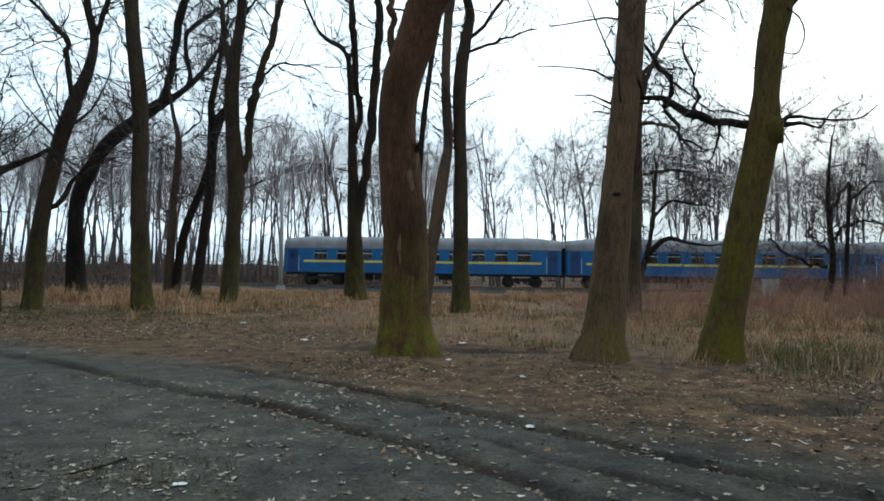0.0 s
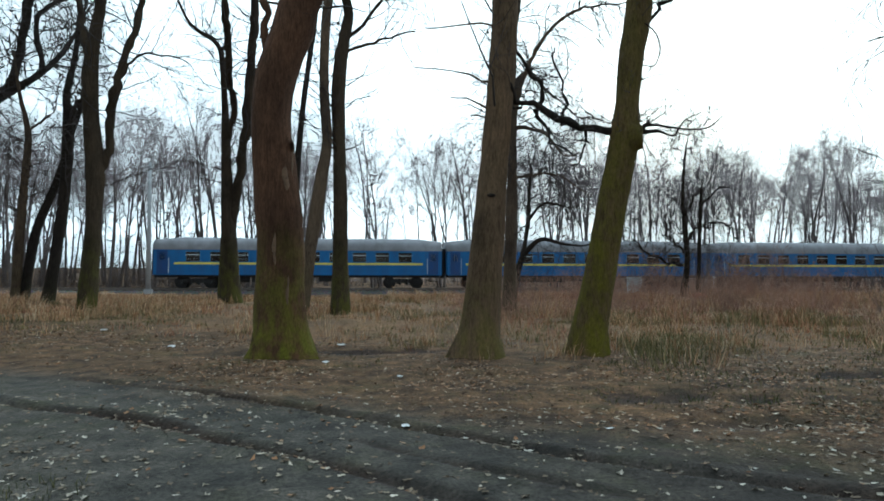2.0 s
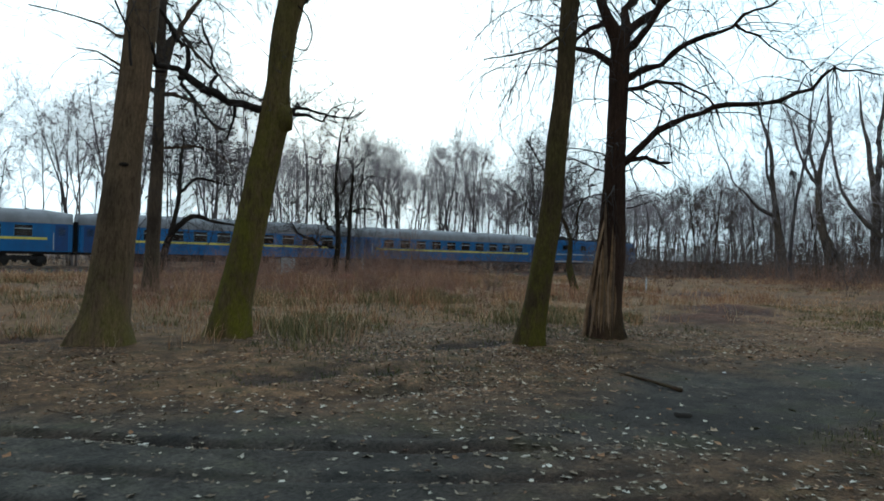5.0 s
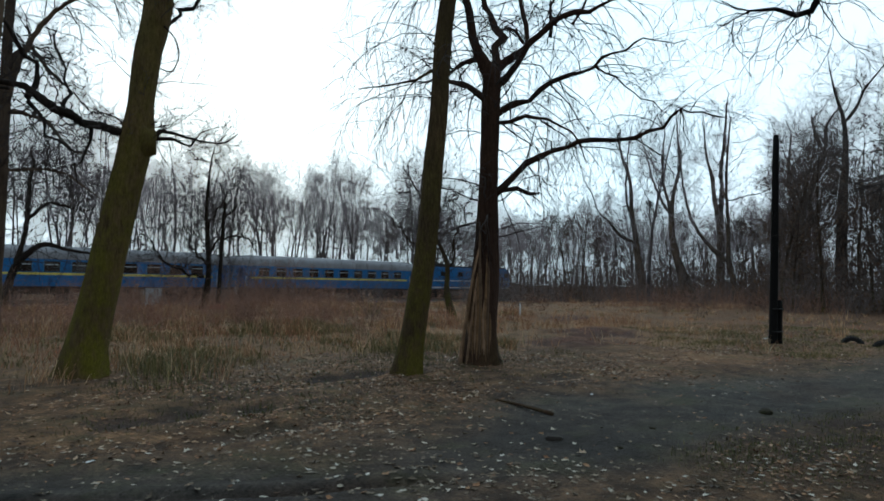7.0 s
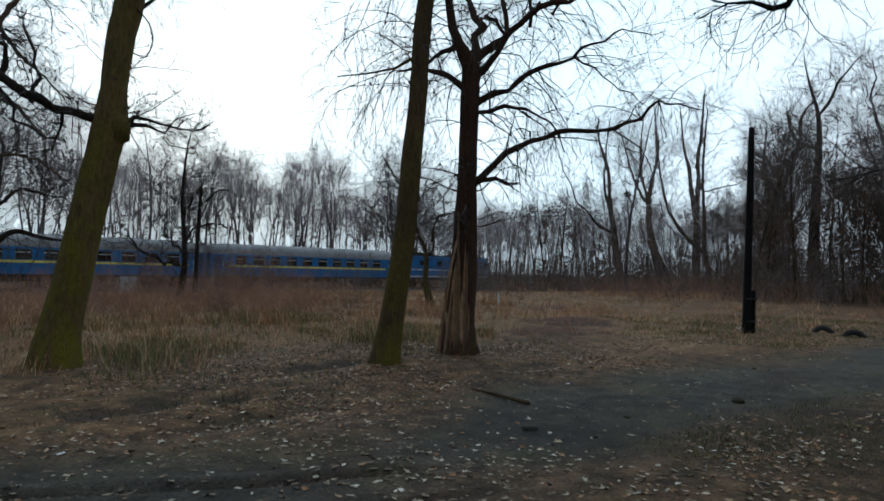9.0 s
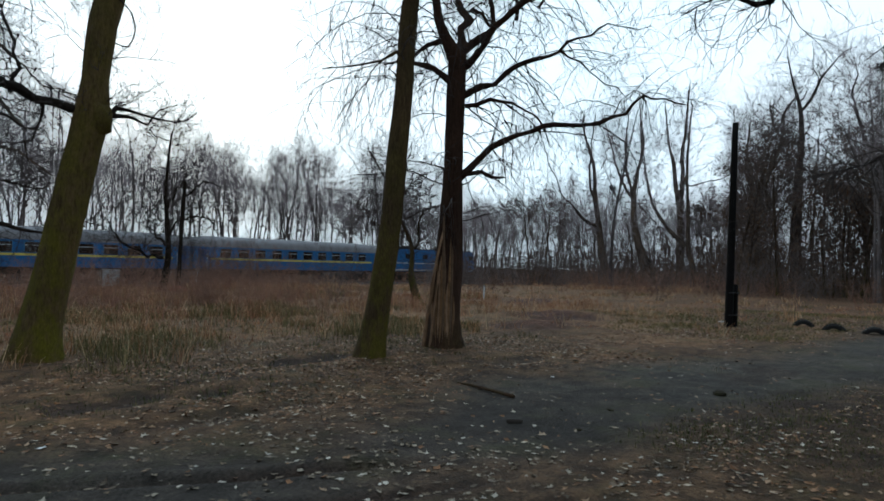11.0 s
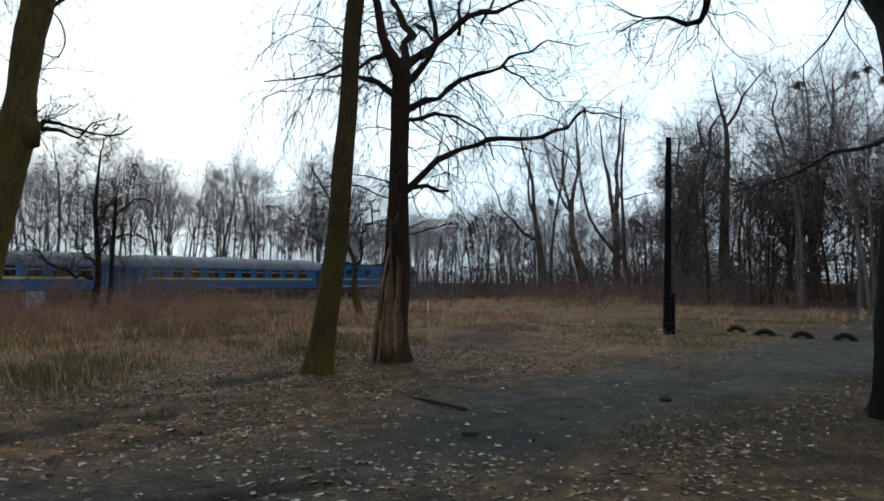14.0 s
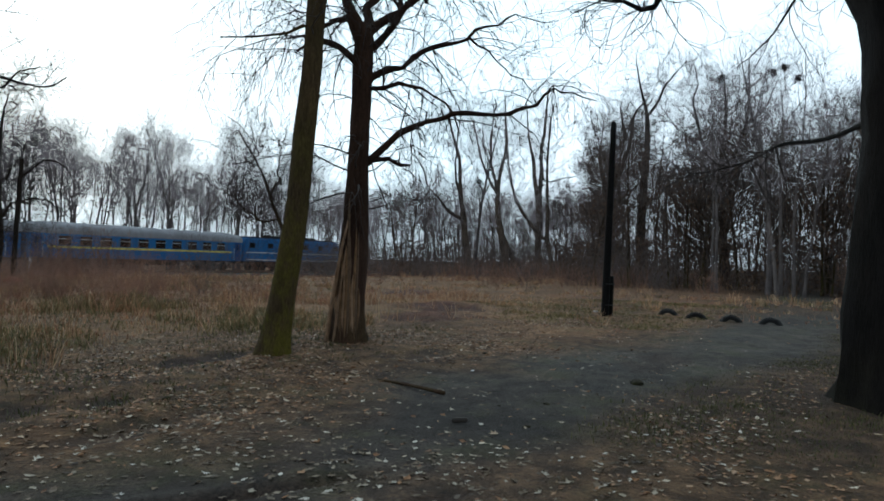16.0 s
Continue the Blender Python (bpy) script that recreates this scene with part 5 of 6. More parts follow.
def meadow(x, y):
    d = past_road(x, y)
    r = np.hypot(x, y)
    d = np.where(x > 14, np.maximum(d, (r - 14) * 0.8), d)
    thinner = (14.0 / np.maximum(r, 14)) ** 0.5 * np.where((x > 20) & (y < 16), 0.12, 1.0) * np.where(r > 38, 0.4, 1.0)
    return smooth01(d + 12 * wavy(x, y, 1), 3.4, 7.6) * (0.04 + 0.96 * tufty(x, y, 0.1, 0.8)) * off_soil(x, y) * thinner


def verge(x, y):
    d = past_road(x, y)
    return 1.0 * (d > 1.2) * (d < 10) * patchy(x, y, -0.1, 0.8)


def weeds(x, y):
    return 1.0 * (past_road(x, y) > 6.0) * tufty(x + 9, y - 4, 0.1, 0.7) * off_soil(x, y, 1.5) * smooth01(np.hypot((x - 17) / 16, (y - 22) / 14), 1.1, 0.5)


blades("dry_grass", 4700, (-34, 60, -8, 50), meadow, 0.44, 0.0042, STRAW, "tall bleached dry grass in tufts", 31, 13, 0.09)
blades("tall_stalks", 700, (2, 27, 7, 24), lambda x, y: smooth01(past_road(x, y), 3.6, 5.2) * smooth01(past_road(x, y), 16, 8) * (0.1 + tufty(x + 4, y - 9, 0.1, 0.7)), 0.62, 0.0034, STRAW, "tall pale grass stalks standing singly", 38, 6, 0.10)
blades("withered_weeds", 1300, (4, 34, 12, 40), weeds, 0.62, 0.0035, RUSSET_STALK, "reddish withered weed stalks in the clearing", 33, 7, 0.22)
blades("matted_grass", 5000, (-30, 60, -6, 50), lambda x, y: meadow(x + 3, y - 2), 0.16, 0.006, RUSSET_STALK, "low matted russet grass", 35, 6, 0.2)
blades("green_tufts", 4200, (-30, 44, -4, 40), meadow, 0.25, 0.005, OLIVE, "faded green tufts among dry grass", 34)
blades("olive_grass", 1900, (1, 15, 9, 22), lambda x, y: meadow(x, y) * (0.35 + 0.65 * tufty(x - 6, y + 2, -0.3, 0.6)), 0.36, 0.0045, OLIVE, "rank olive grass among the dry stalks", 45, 9, 0.12)
blades("path_grass", 2400, (3, 20, -4, 5), lambda x, y: 1.0 * (past_road(x, y) < -2.2) * (np.hypot(x, y) > 6.5) * (0.1 + tufty(x + 5, y, -0.5, 0.5)), 0.05, 0.0035, GRASS, "short dark green grass beside the path", 36)
blades("wood_edge_grass", 1500, (17, 30, -7, 11), lambda x, y: off_soil(x, y) * (past_road(x, y) > 0.6) * (0.15 + 0.85 * tufty(x - 2, y + 6, -0.2, 0.6)), 0.12, 0.005, OLIVE, "low dull green grass round the sunken tyres", 37)
blades("drift_grass", 60, (-4, -1.8, 3.9, 5.6), lambda x, y: np.exp(-(((x + 2.7) / 0.6) ** 2 + ((y - 4.7) / 0.4) ** 2)), 0.06, 0.003, GRASS, "short green tufts in a drift of leaves on the road", 39)
blades("short_grass", 1800, (-16, 14, 1, 22), verge, 0.09, 0.004, GRASS, "short faded green grass between fallen leaves", 32)


# fallen leaves
def litter(name, count, box, keep, size, mat, label, seed, small=False):
    rng = np.random.RandomState(seed)
    x, y = scattered(rng, count, box, keep)
    s, a = size * (0.45 + 0.95 * rng.uniform(0, 1, count) ** 1.5), rng.uniform(0, 6.283, count)
    z = height(x, y) + 0.006
    c, q = np.cos(a), np.sin(a)
    lift, tip = rng.uniform(-0.05, 0.55, count) * s, rng.uniform(-0.1, 0.75, count) * s
    rows = []
    if small:
        outline = ((-1, 0, 0 * s), (0.1, 0.55, lift), (1, 0, tip), (0.1, -0.55, lift * 0.8))
    else:                                    # lobed, curling up at its rim
        outline = ((-1.1, 0, 0 * s), (-0.45, 0.2, 0 * s), (-0.3, 0.62, lift), (0.12, 0.3, 0.3 * lift), (0.45, 0.6, lift), (0.6, 0.22, 0.3 * tip), (1.05, 0, tip),
                   (0.5, -0.24, 0.3 * tip), (0.4, -0.62, lift * 0.8), (0.0, -0.28, 0.2 * lift), (-0.35, -0.55, lift * 0.7))
    for u, w, h in outline:
        u, w, h = u + rng.normal(0, 0.13, count), w + rng.normal(0, 0.13, count), h * rng.uniform(0.1, 1.3, count)
        rows.append(np.stack([x + s * (c * u - q * w), y + s * (q * u + c * w), z + h], -1))
    v = np.stack(rows, 1).reshape(-1, 3)
    k = np.arange(count)[:, None] * len(outline)
    f = (k + np.array([0, 3, 2, 1])).tolist() if small else sum(((k + np.array(p)).tolist() for p in ((0, 10, 9, 1), (1, 9, 3, 2), (9, 8, 7, 3), (3, 7, 5, 4), (7, 6, 5))), [])
    return tagged(mesh_object(name, v.tolist(), f, mat, smooth=False), label, "leaves", kind="stuff")


def under_trees(x, y):
    d = past_road(x, y)
    k = np.maximum(np.exp(-((d - 2.6) / 3.4) ** 2) * (0.08 + 0.92 * smooth01(d + 5 * wavy(x, y, 1), -0.5, 0.7)), smooth01(-d + 5 * wavy(x, y, 1), 2.0, 3.2) * 0.3 * (x > 3.6))
    heap = np.exp(-(((x + 4.3) / 1.4) ** 2 + ((y - 15.0) / 0.9) ** 2))
    return np.maximum(k * (0.12 + 0.88 * tufty(x, y, -0.5, 0.6)) * (0.12 + 0.88 * off_soil(x, y, 0.85)), heap)


def on_road(x, y):
    d = past_road(x, y)
    near = np.minimum(off_line(x + 0.07, y + 0.12, RUT_A[:8]), off_line(x + 0.07, y + 0.12, RUT_B[1:7])) + 0.25 * (1 - tufty(x * 1.6 + 2, y * 1.6, 0.0, 0.7))
    drift = 0.6 * np.exp(-(((x + 2.7) / 0.7) ** 2 + ((y - 4.7) / 0.45) ** 2))
    k = 0.07 + 0.25 * tufty(x, y + 3, 0.2, 0.8) + drift + 1.3 * np.exp(-(near / 0.16) ** 2) + 0.35 * smooth01(x, 2.5, 6.0) * patchy(x, y, 0.0, 0.7)
    return k * (d < 1.0) * np.where(x < 2, 0.6, np.where((x > 4) & (d < -2), 0.28, 0.8)) * (1 - 0.9 * smooth01(x, 4.5, 6.0) * smooth01(d, -2.6, -1.8))


litter("leaf_litter", 46000, (-14, 27, -3, 19), under_trees, 0.031, LEAF, "brown fallen oak leaves strewn under the trees", 41, True)
litter("near_leaf_litter", 2900, (2.5, 13, -3, 8.5), under_trees, 0.038, LEAF, "lobed brown oak leaves curling on the ground", 43)
litter("road_leaves", 6500, (-9, 15, 0.5, 9), on_road, 0.033, LEAF_PALE, "bleached fallen leaves strewn on bare earth", 42)


# ---------------------------------------------------------------- the railway
railway = pose(0, 0, 0, 0, 0, TRACK_TURN) @ pose(0, TRACK_AT, -0.216)     # x along the track, z = 0 at the rails' tops

bed = bmesh.new()
rows = [(-3.6, -0.62), (-1.75, -0.2), (1.75, -0.2), (3.6, -0.62)]
rngb = random.Random(5)
last = None
for i in range(161):
    x = -240 + i * 3.5
    ring = [bed.verts.new((x, y + rngb.uniform(-0.12, 0.12), z + rngb.uniform(-0.03, 0.03))) for y, z in rows]
    if last:
        for a in range(3):
            bed.faces.new((last[a], ring[a], ring[a + 1], last[a + 1]))
    last = ring
track_bed = part("track_bed", bed, BALLAST)
track_bed.matrix_world = railway
tagged(track_bed, "dark ballast bed of the railway line", "track bed", kind="structure")


def rail_profile(length):
    """A flat-bottomed rail along x, its top at z = 0."""
    return join(boxed((length, 0.07, 0.04), (0, 0, -0.02), 0.008), boxed((length, 0.018, 0.10), (0, 0, -0.09)), boxed((length, 0.14, 0.02), (0, 0, -0.15)))


rail_mesh = None
for side in (-0.76, 0.76):
    if rail_mesh is None:
        rail = part("rail", rail_profile(480), RAIL_STEEL)
        rail_mesh = rail.data
    else:
        rail = new("rail", rail_mesh)
    rail.matrix_world = railway @ pose(60, side, 0)
    tagged(rail, "worn steel rail on dark sleepers", "rail", "rails")
sl = [boxed((0.24, 2.6, 0.16), (x, 0, -0.24), 0.01) for x in np.arange(-60, 150, 0.62)]
sleepers = part("sleepers", join(*sl), SLEEPER)
sleepers.matrix_world = railway
tagged(sleepers, "dark oiled wooden sleepers bedded in ballast", "sleepers", kind="stuff")

# heights above the rail
SILL, STRIPE, EAVE, CREST, HALF = 1.13, 2.09, 3.22, 4.30, 1.52


def shell(length, low, high, half, curve=0.03):
    """The side walls and ends of a carriage body, slightly rounded."""
    bm = boxed((length, 2 * half, high - low), (length / 2, 0, (high + low) / 2))
    bmesh.ops.bevel(bm, geom=[e for e in bm.edges if abs(e.verts[0].co.z - e.verts[1].co.z) > 0.5], offset=0.12, segments=3, affect="EDGES")
    return bm


def arched_roof(length, half, low, high):
    bm = bmesh.new()
    n, rows = 14, []
    for x in np.linspace(0, length, 13):
        ring = []
        end = min(1.0, (min(x, length - x) / 0.9) ** 0.5) if min(x, length - x) < 0.9 else 1.0
        for k in range(n + 1):
            a = math.pi * k / n
            c, s = math.cos(a), math.sin(a)
            ring.append(bm.verts.new((x, -half * math.copysign(abs(c) ** 0.62, c), low + (high - low) * (0.8 + 0.2 * end) * s ** 0.72)))
        rows.append(ring)
    for p, q in zip(rows[:-1], rows[1:]):
        for k in range(n):
            bm.faces.new((p[k], p[k + 1], q[k + 1], q[k]))
    bm.faces.new(rows[0])
    bm.faces.new(list(reversed(rows[-1])))
    bmesh.ops.recalc_face_normals(bm, faces=bm.faces)
    return bm


def bogie(parent, x, shared):
    """Two axles in a frame."""
    if not shared:
        frame_bm = join(boxed((3.3, 0.14, 0.30), (0, -1.08, 0.62), 0.04), boxed((3.3, 0.14, 0.30), (0, 1.08, 0.62), 0.04), boxed((0.5, 2.2, 0.28), (0, 0, 0.66)),
                        *[boxed((0.42, 0.26, 0.40), (s * 1.2, y, 0.50), 0.05) for s in (-1, 1) for y in (-1.12, 1.12)],
                        *[rod(0.11, 0.5, 10, (s * 0.32, y, 0.55)) for s in (-1, 1) for y in (-1.12, 1.12)])
        shared["bogie"] = part("bogie", frame_bm, STEEL, parent, "sooty steel bogie")
        shared["bogie"].matrix_basis = pose(x, 0, 0)
        b = shared["bogie"]
        wheel_bm = join(rod(0.475, 0.12, 28, (0, -0.79, 0.475), "Y"), rod(0.51, 0.03, 28, (0, -0.72, 0.475), "Y"), rod(0.08, 1.6, 10, (0, 0, 0.475), "Y"),
                        rod(0.475, 0.12, 28, (0, 0.79, 0.475), "Y"), rod(0.51, 0.03, 28, (0, 0.72, 0.475), "Y"))
        shared["wheel"] = part("wheelset", wheel_bm, STEEL, b)
        shared["wheel"].matrix_basis = pose(-1.2, 0, 0)
        again(shared["wheel"], b, pose(1.2, 0, 0))
        return b
    b = again(shared["bogie"], parent, pose(x, 0, 0))
    for s in (-1.2, 1.2):
        again(shared["wheel"], b, pose(s, 0, 0))
    return b


SHARED = {}


def window(parent, x, y, wide, high, low, key):
    """A window with a raised frame, a bar across and a pane before a curtain."""
    face = -1 if y < 0 else 1
    if key not in SHARED:
        t = 0.05
        f = part("window", join(boxed((wide, 0.05, t), (0, 0, low + high - t / 2)), boxed((wide, 0.05, t), (0, 0, low + t / 2)),
                                boxed((t, 0.05, high - 2 * t), (-wide / 2 + t / 2, 0, low + high / 2)), boxed((t, 0.05, high - 2 * t), (wide / 2 - t / 2, 0, low + high / 2))),
                 SKY_BLUE, parent, "dark window with light blue frame")
        bar = part("crossbar", boxed((wide - 2 * t, 0.045, 0.045), (0, 0, low + high * 0.66)), WHITE, f, "thin pale crossbar")
        c = part("curtain", boxed((wide - 0.08, 0.012, high - 0.08), (0, face * -0.006, low + high / 2)), CURTAIN, f)
        p = part("pane", boxed((wide - 0.1, 0.008, high - 0.1), (0, face * 0.014, low + high / 2)), GLASS, f)
        p.visible_shadow = False
        SHARED[key] = (f, c, p, bar)
        f.matrix_basis = pose(x, y, 0)
        return
    f, c, p, bar = SHARED[key]
    g = again(f, parent, pose(x, y, 0))
    again(c, g, Matrix())
    again(bar, g, Matrix())
    again(p, g, Matrix()).visible_shadow = False


def carriage(start, label):
    """A long-distance coach, 24 m over its ends."""
    long = 24.0
    thing = tagged(new("passenger_carriage"), label, "train carriage", "carriages of the train")
    thing.matrix_world = railway @ pose(start, 0, 0)
    if "body" not in SHARED:
        SHARED["body"] = part("body", shell(long, SILL, EAVE, HALF), BLUE, thing)
        SHARED["rib"] = part("rib", boxed((long - 0.5, 0.03, 0.035), (long / 2, -HALF - 0.005, 1.35), 0.01), BLUE, thing)
        SHARED["roof"] = part("roof", arched_roof(long, HALF + 0.03, EAVE, CREST), ROOF, thing, "dusty grey ribbed roof", True)
        SHARED["skirt"] = part("underframe", join(boxed((long - 0.4, 2.5, 0.20), (long / 2, 0, SILL - 0.10)), boxed((2.6, 2.4, 0.5), (9.2, 0, 0.78), 0.05),
                                                  boxed((1.5, 2.4, 0.42), (12.2, 0, 0.82), 0.05), boxed((1.9, 2.3, 0.46), (14.4, 0, 0.80), 0.05),
                                                  rod(0.24, 2.2, 14, (6.6, -0.7, 0.75), "X")), STEEL, thing, "sooty underframe with equipment boxes")
        SHARED["stripe"] = part("stripe", boxed((long - 3.4, 0.012, 0.17), (long / 2, -HALF - 0.012, STRIPE), 0), YELLOW, thing, "yellow painted stripe")
        SHARED["gang"] = part("gangway", join(boxed((0.28, 1.5, 2.3), (-0.12, 0, 2.3), 0.04), boxed((0.2, 0.3, 0.25), (-0.12, 0, 1.0))), RUBBER, thing, "black rubber gangway")
        d = part("door", join(boxed((0.85, 0.03, 1.95), (0.75, -HALF - 0.012, 2.17), 0.012)), NAVY, thing, "dark blue end door")
        SHARED["door"] = d
        SHARED["doorglass"] = part("pane", boxed((0.42, 0.02, 0.6), (0.75, -HALF - 0.026, 2.65), 0.008), GLASS, d)
        SHARED["grab"] = part("handrail", join(rod(0.02, 1.3, 6, (1.28, -HALF - 0.05, 1.9))), WHITE, d, "white grab rail")
        SHARED["step"] = part("step", join(boxed((0.8, 0.3, 0.04), (0.75, -HALF - 0.02, 0.62)), boxed((0.8, 0.28, 0.04), (0.75, -HALF + 0.02, 0.95))), STEEL, d)
        SHARED["vent"] = part("roof_vent", rod(0.16, 0.16, 10, (2.5, -0.45, CREST - 0.03), "Z", 0.09), ROOF, thing)
    else:
        for key in ("body", "roof", "skirt", "stripe", "gang"):
            again(SHARED[key], thing, Matrix())
        d = again(SHARED["door"], thing, Matrix())
        for key in ("doorglass", "grab", "step"):
            again(SHARED[key], d, Matrix())
        again(SHARED["rib"], thing, Matrix())
    for k in range(0 if SHARED.setdefault("vented", []) else 1, 7):
        again(SHARED["vent"], thing, pose(3.1 * k, 0, 0))
    SHARED["vented"].append(start)
    for z in (0.2, 0.4):
        again(SHARED["rib"], thing, pose(0, 0, z))
    turned = pose(long, 0, 0, 0, 0, 180)
    again(SHARED["stripe"], thing, turned)
    again(SHARED["gang"], thing, turned)
    d = again(SHARED["door"], thing, turned)
    for key in ("doorglass", "grab", "step"):
        again(SHARED[key], d, Matrix())
    mirror = Matrix.Diagonal((-1, 1, 1, 1))
    d = again(SHARED["door"], thing, Matrix.Translation((long, 0, 0)) @ mirror)
    for key in ("doorglass", "grab", "step"):
        again(SHARED[key], d, Matrix())
    for k in range(10):
        x = 3.2 + 1.955 * k
        window(thing, x, -HALF - 0.018, 1.22, 0.92, 2.19, "near")
        window(thing, x, HALF + 0.018, 1.22, 0.92, 2.19, "far")
    b = SHARED.setdefault("bogies", {})
    bogie(thing, 3.3, b)
    bogie(thing, long - 3.3, b)
    return thing


def locomotive(start):
    """An electric engine in two blues with a pale skirt line."""
    long = 18.0
    thing = tagged(new("locomotive"), "blue engine with pale lower line at the train's head", "locomotive")
    thing.matrix_world = railway @ pose(start, 0, 0)
    bm = boxed((long, 3.0, 2.75), (long / 2, 0, 2.5))
    for v in bm.verts:
        if v.co.z > 3:
            v.co.x = long / 2 + (v.co.x - long / 2) * 0.955
            v.co.y *= 0.93
    bmesh.ops.bevel(bm, geom=bm.edges[:], offset=0.14, segments=3, affect="EDGES")
    part("body", bm, BLUE, thing)
    part("roof", join(boxed((long - 1.6, 2.5, 0.16), (long / 2, 0, 3.95), 0.06), boxed((2.4, 1.2, 0.3), (6, 0, 4.12), 0.06), boxed((2.4, 1.2, 0.3), (12.5, 0, 4.12), 0.06)), STEEL, thing, "dark roof with equipment")
    for z, h, m, name in ((2.15, 0.10, WHITE, "stripe"), (1.30, 0.12, WHITE, "skirt_line")):
        part(name, boxed((long - 0.5, 0.02, h), (long / 2, -1.512, z)), m, thing, "pale painted line")
    part("underframe", boxed((long - 0.4, 2.5, 0.3), (long / 2, 0, 1.0)), STEEL, thing)
    for x in (1.2, 4.2, 7.4, 10.6, 13.6, 16.8):
        w = part("window", join(boxed((0.9, 0.03, 0.6), (x, -1.46, 3.0), 0.01)), STEEL, thing, "dark side window")
        part("pane", boxed((0.78, 0.02, 0.48), (x, -1.482, 3.0)), GLASS, w)
    w = part("windscreen", boxed((0.05, 2.2, 0.8), (long - 0.21, 0, 3.1), 0.01), STEEL, thing)
    for y in (-0.55, 0.55):
        part("pane", boxed((0.02, 0.95, 0.66), (long - 0.178, y, 3.1)), GLASS, w)
    part("buffer", join(*[rod(0.22, 0.5, 12, (long + 0.2, y, 1.06), "X") for y in (-0.88, 0.88)]), STEEL, thing)
    part("pantograph", join(boxed((0.06, 1.6, 0.05), (4, 0, 4.75)), boxed((1.4, 0.05, 0.05), (4.6, 0.4, 4.45)), boxed((1.4, 0.05, 0.05), (4.6, -0.4, 4.45)), boxed((0.2, 1.0, 0.3), (5.2, 0, 4.2))), STEEL, thing)
    bogie(thing, 4.0, SHARED["bogies"])
    bogie(thing, long - 4.0, SHARED["bogies"])
    return thing


TRAIN_TAIL = -17.0      # the train's rear end along the track
carriage(TRAIN_TAIL + 0.2, "blue passenger carriage with yellow stripe, last of the train")
carriage(TRAIN_TAIL + 24.6, "blue passenger carriage with yellow stripe and grey roof")
carriage(TRAIN_TAIL + 49.0, "blue passenger carriage with yellow stripe, behind the engine")
locomotive(TRAIN_TAIL + 73.4)


# ---------------------------------------------------------------- things about the clearing
def round_pole(name, at, tall, r0, r1, mat, label, category, lean=(0, 0), group=""):
    thing = tagged(new(name), label, category, group)
    thing.matrix_world = pose(at[0], at[1], level(*at) - 0.05, lean[0], lean[1], 0)
    w = Wood()
    rng = np.random.RandomState(int(abs(at[0]) * 10))
    zs = np.linspace(-0.1, tall, 14)
    w.tube([(0, 0, z) for z in zs], r0 + (r1 - r0) * zs / tall, 12, 0.03, 0, rng, True)
    w.make("shaft", mat, thing)
    return thing


pole = round_pole("wooden_pole", (20.81, 5.52), 6.06, 0.125, 0.088, TAR_WOOD, "old tarred wooden pole with no wires", "pole", (1.1, 0.7))
w = Wood()
w.tube([(0.2, -0.08, z) for z in (-0.1, 0.5, 1.0, 1.3)], (0.12, 0.11, 0.11, 0.10), 10, 0.04, 0, np.random.RandomState(8), True)
w.make("stub", TAR_WOOD, pole, "short stub post bound to the pole")
for z in (0.4, 1.05):
    part("binding", rod(0.215, 0.03, 12, (0.09, -0.04, z)), STEEL, pole, "wire binding")
part("insulator_pin", join(boxed((0.30, 0.05, 0.05), (0.05, 0, 4.7)), rod(0.04, 0.12, 8, (0.18, 0, 4.76))), TAR_WOOD, pole)


def tyre(at, turn, big, sunk, label):
    """A tyre sunk upright to its middle, with tread blocks."""
    thing = tagged(new("half_buried_tyre"), label, "tyre", "row of tyres")
    thing.matrix_world = pose(at[0], at[1], level(*at) - sunk, 0, 0, turn)
    bm = bmesh.new()
    n, m, ring = 32, 10, []
    for i in range(n):
        a = 2 * math.pi * i / n
        row = []
        for k in range(m):
            b = 2 * math.pi * k / m
            r = big * (0.80 + 0.20 * math.copysign(abs(math.cos(b)) ** 0.7, math.cos(b)))
            y = big * 0.32 * math.copysign(abs(math.sin(b)) ** 0.6, math.sin(b))
            row.append(bm.verts.new((r * math.cos(a), y, r * math.sin(a))))
        ring.append(row)
    for i in range(n):
        for k in range(m):
            bm.faces.new((ring[i][k], ring[(i + 1) % n][k], ring[(i + 1) % n][(k + 1) % m], ring[i][(k + 1) % m]))
    bmesh.ops.recalc_face_normals(bm, faces=bm.faces)
    blocks = []
    for i in range(30):
        a = 2 * math.pi * i / 30
        for y in (-0.13, 0.13):
            b = boxed((0.035 * big / 0.35, 0.2 * big, 0.05), (0, y * big / 0.35, 0))
            bmesh.ops.transform(b, matrix=Matrix.Rotation(-a, 4, "Y") @ Matrix.Translation((big, 0, 0)), verts=b.verts)
            blocks.append(b)
    part("casing", join(bm, *blocks), RUBBER, thing, "ribbed tyre casing")
    return thing


for at, turn, label in (((23.4, 4.02), -82, "worn black tyre sunk in the turf, mostly hidden by grass"), ((22.2, 3.02), -84, "worn black tyre half sunk in the turf"),
                        ((21.8, 2.0), -80, "worn black tyre half sunk in the turf"), ((21.75, 0.94), -92, "worn black tyre half sunk in the turf")):
    tyre(at, turn, 0.33, 0.14, label)

# stick and brick end on the path
stick = Wood()
line = curve_through([(-0.65, 0.22, 0.012, 0.009), (-0.2, 0.12, 0.022, 0.017), (0.2, -0.06, 0.03, 0.022), (0.62, -0.2, 0.022, 0.025)], 0.12)
stick.tube(line[:, :3], line[:, 3], 7, 0.08, 0, np.random.RandomState(3), True)
thing = stick.make("fallen_branch", BARK_RED, None)
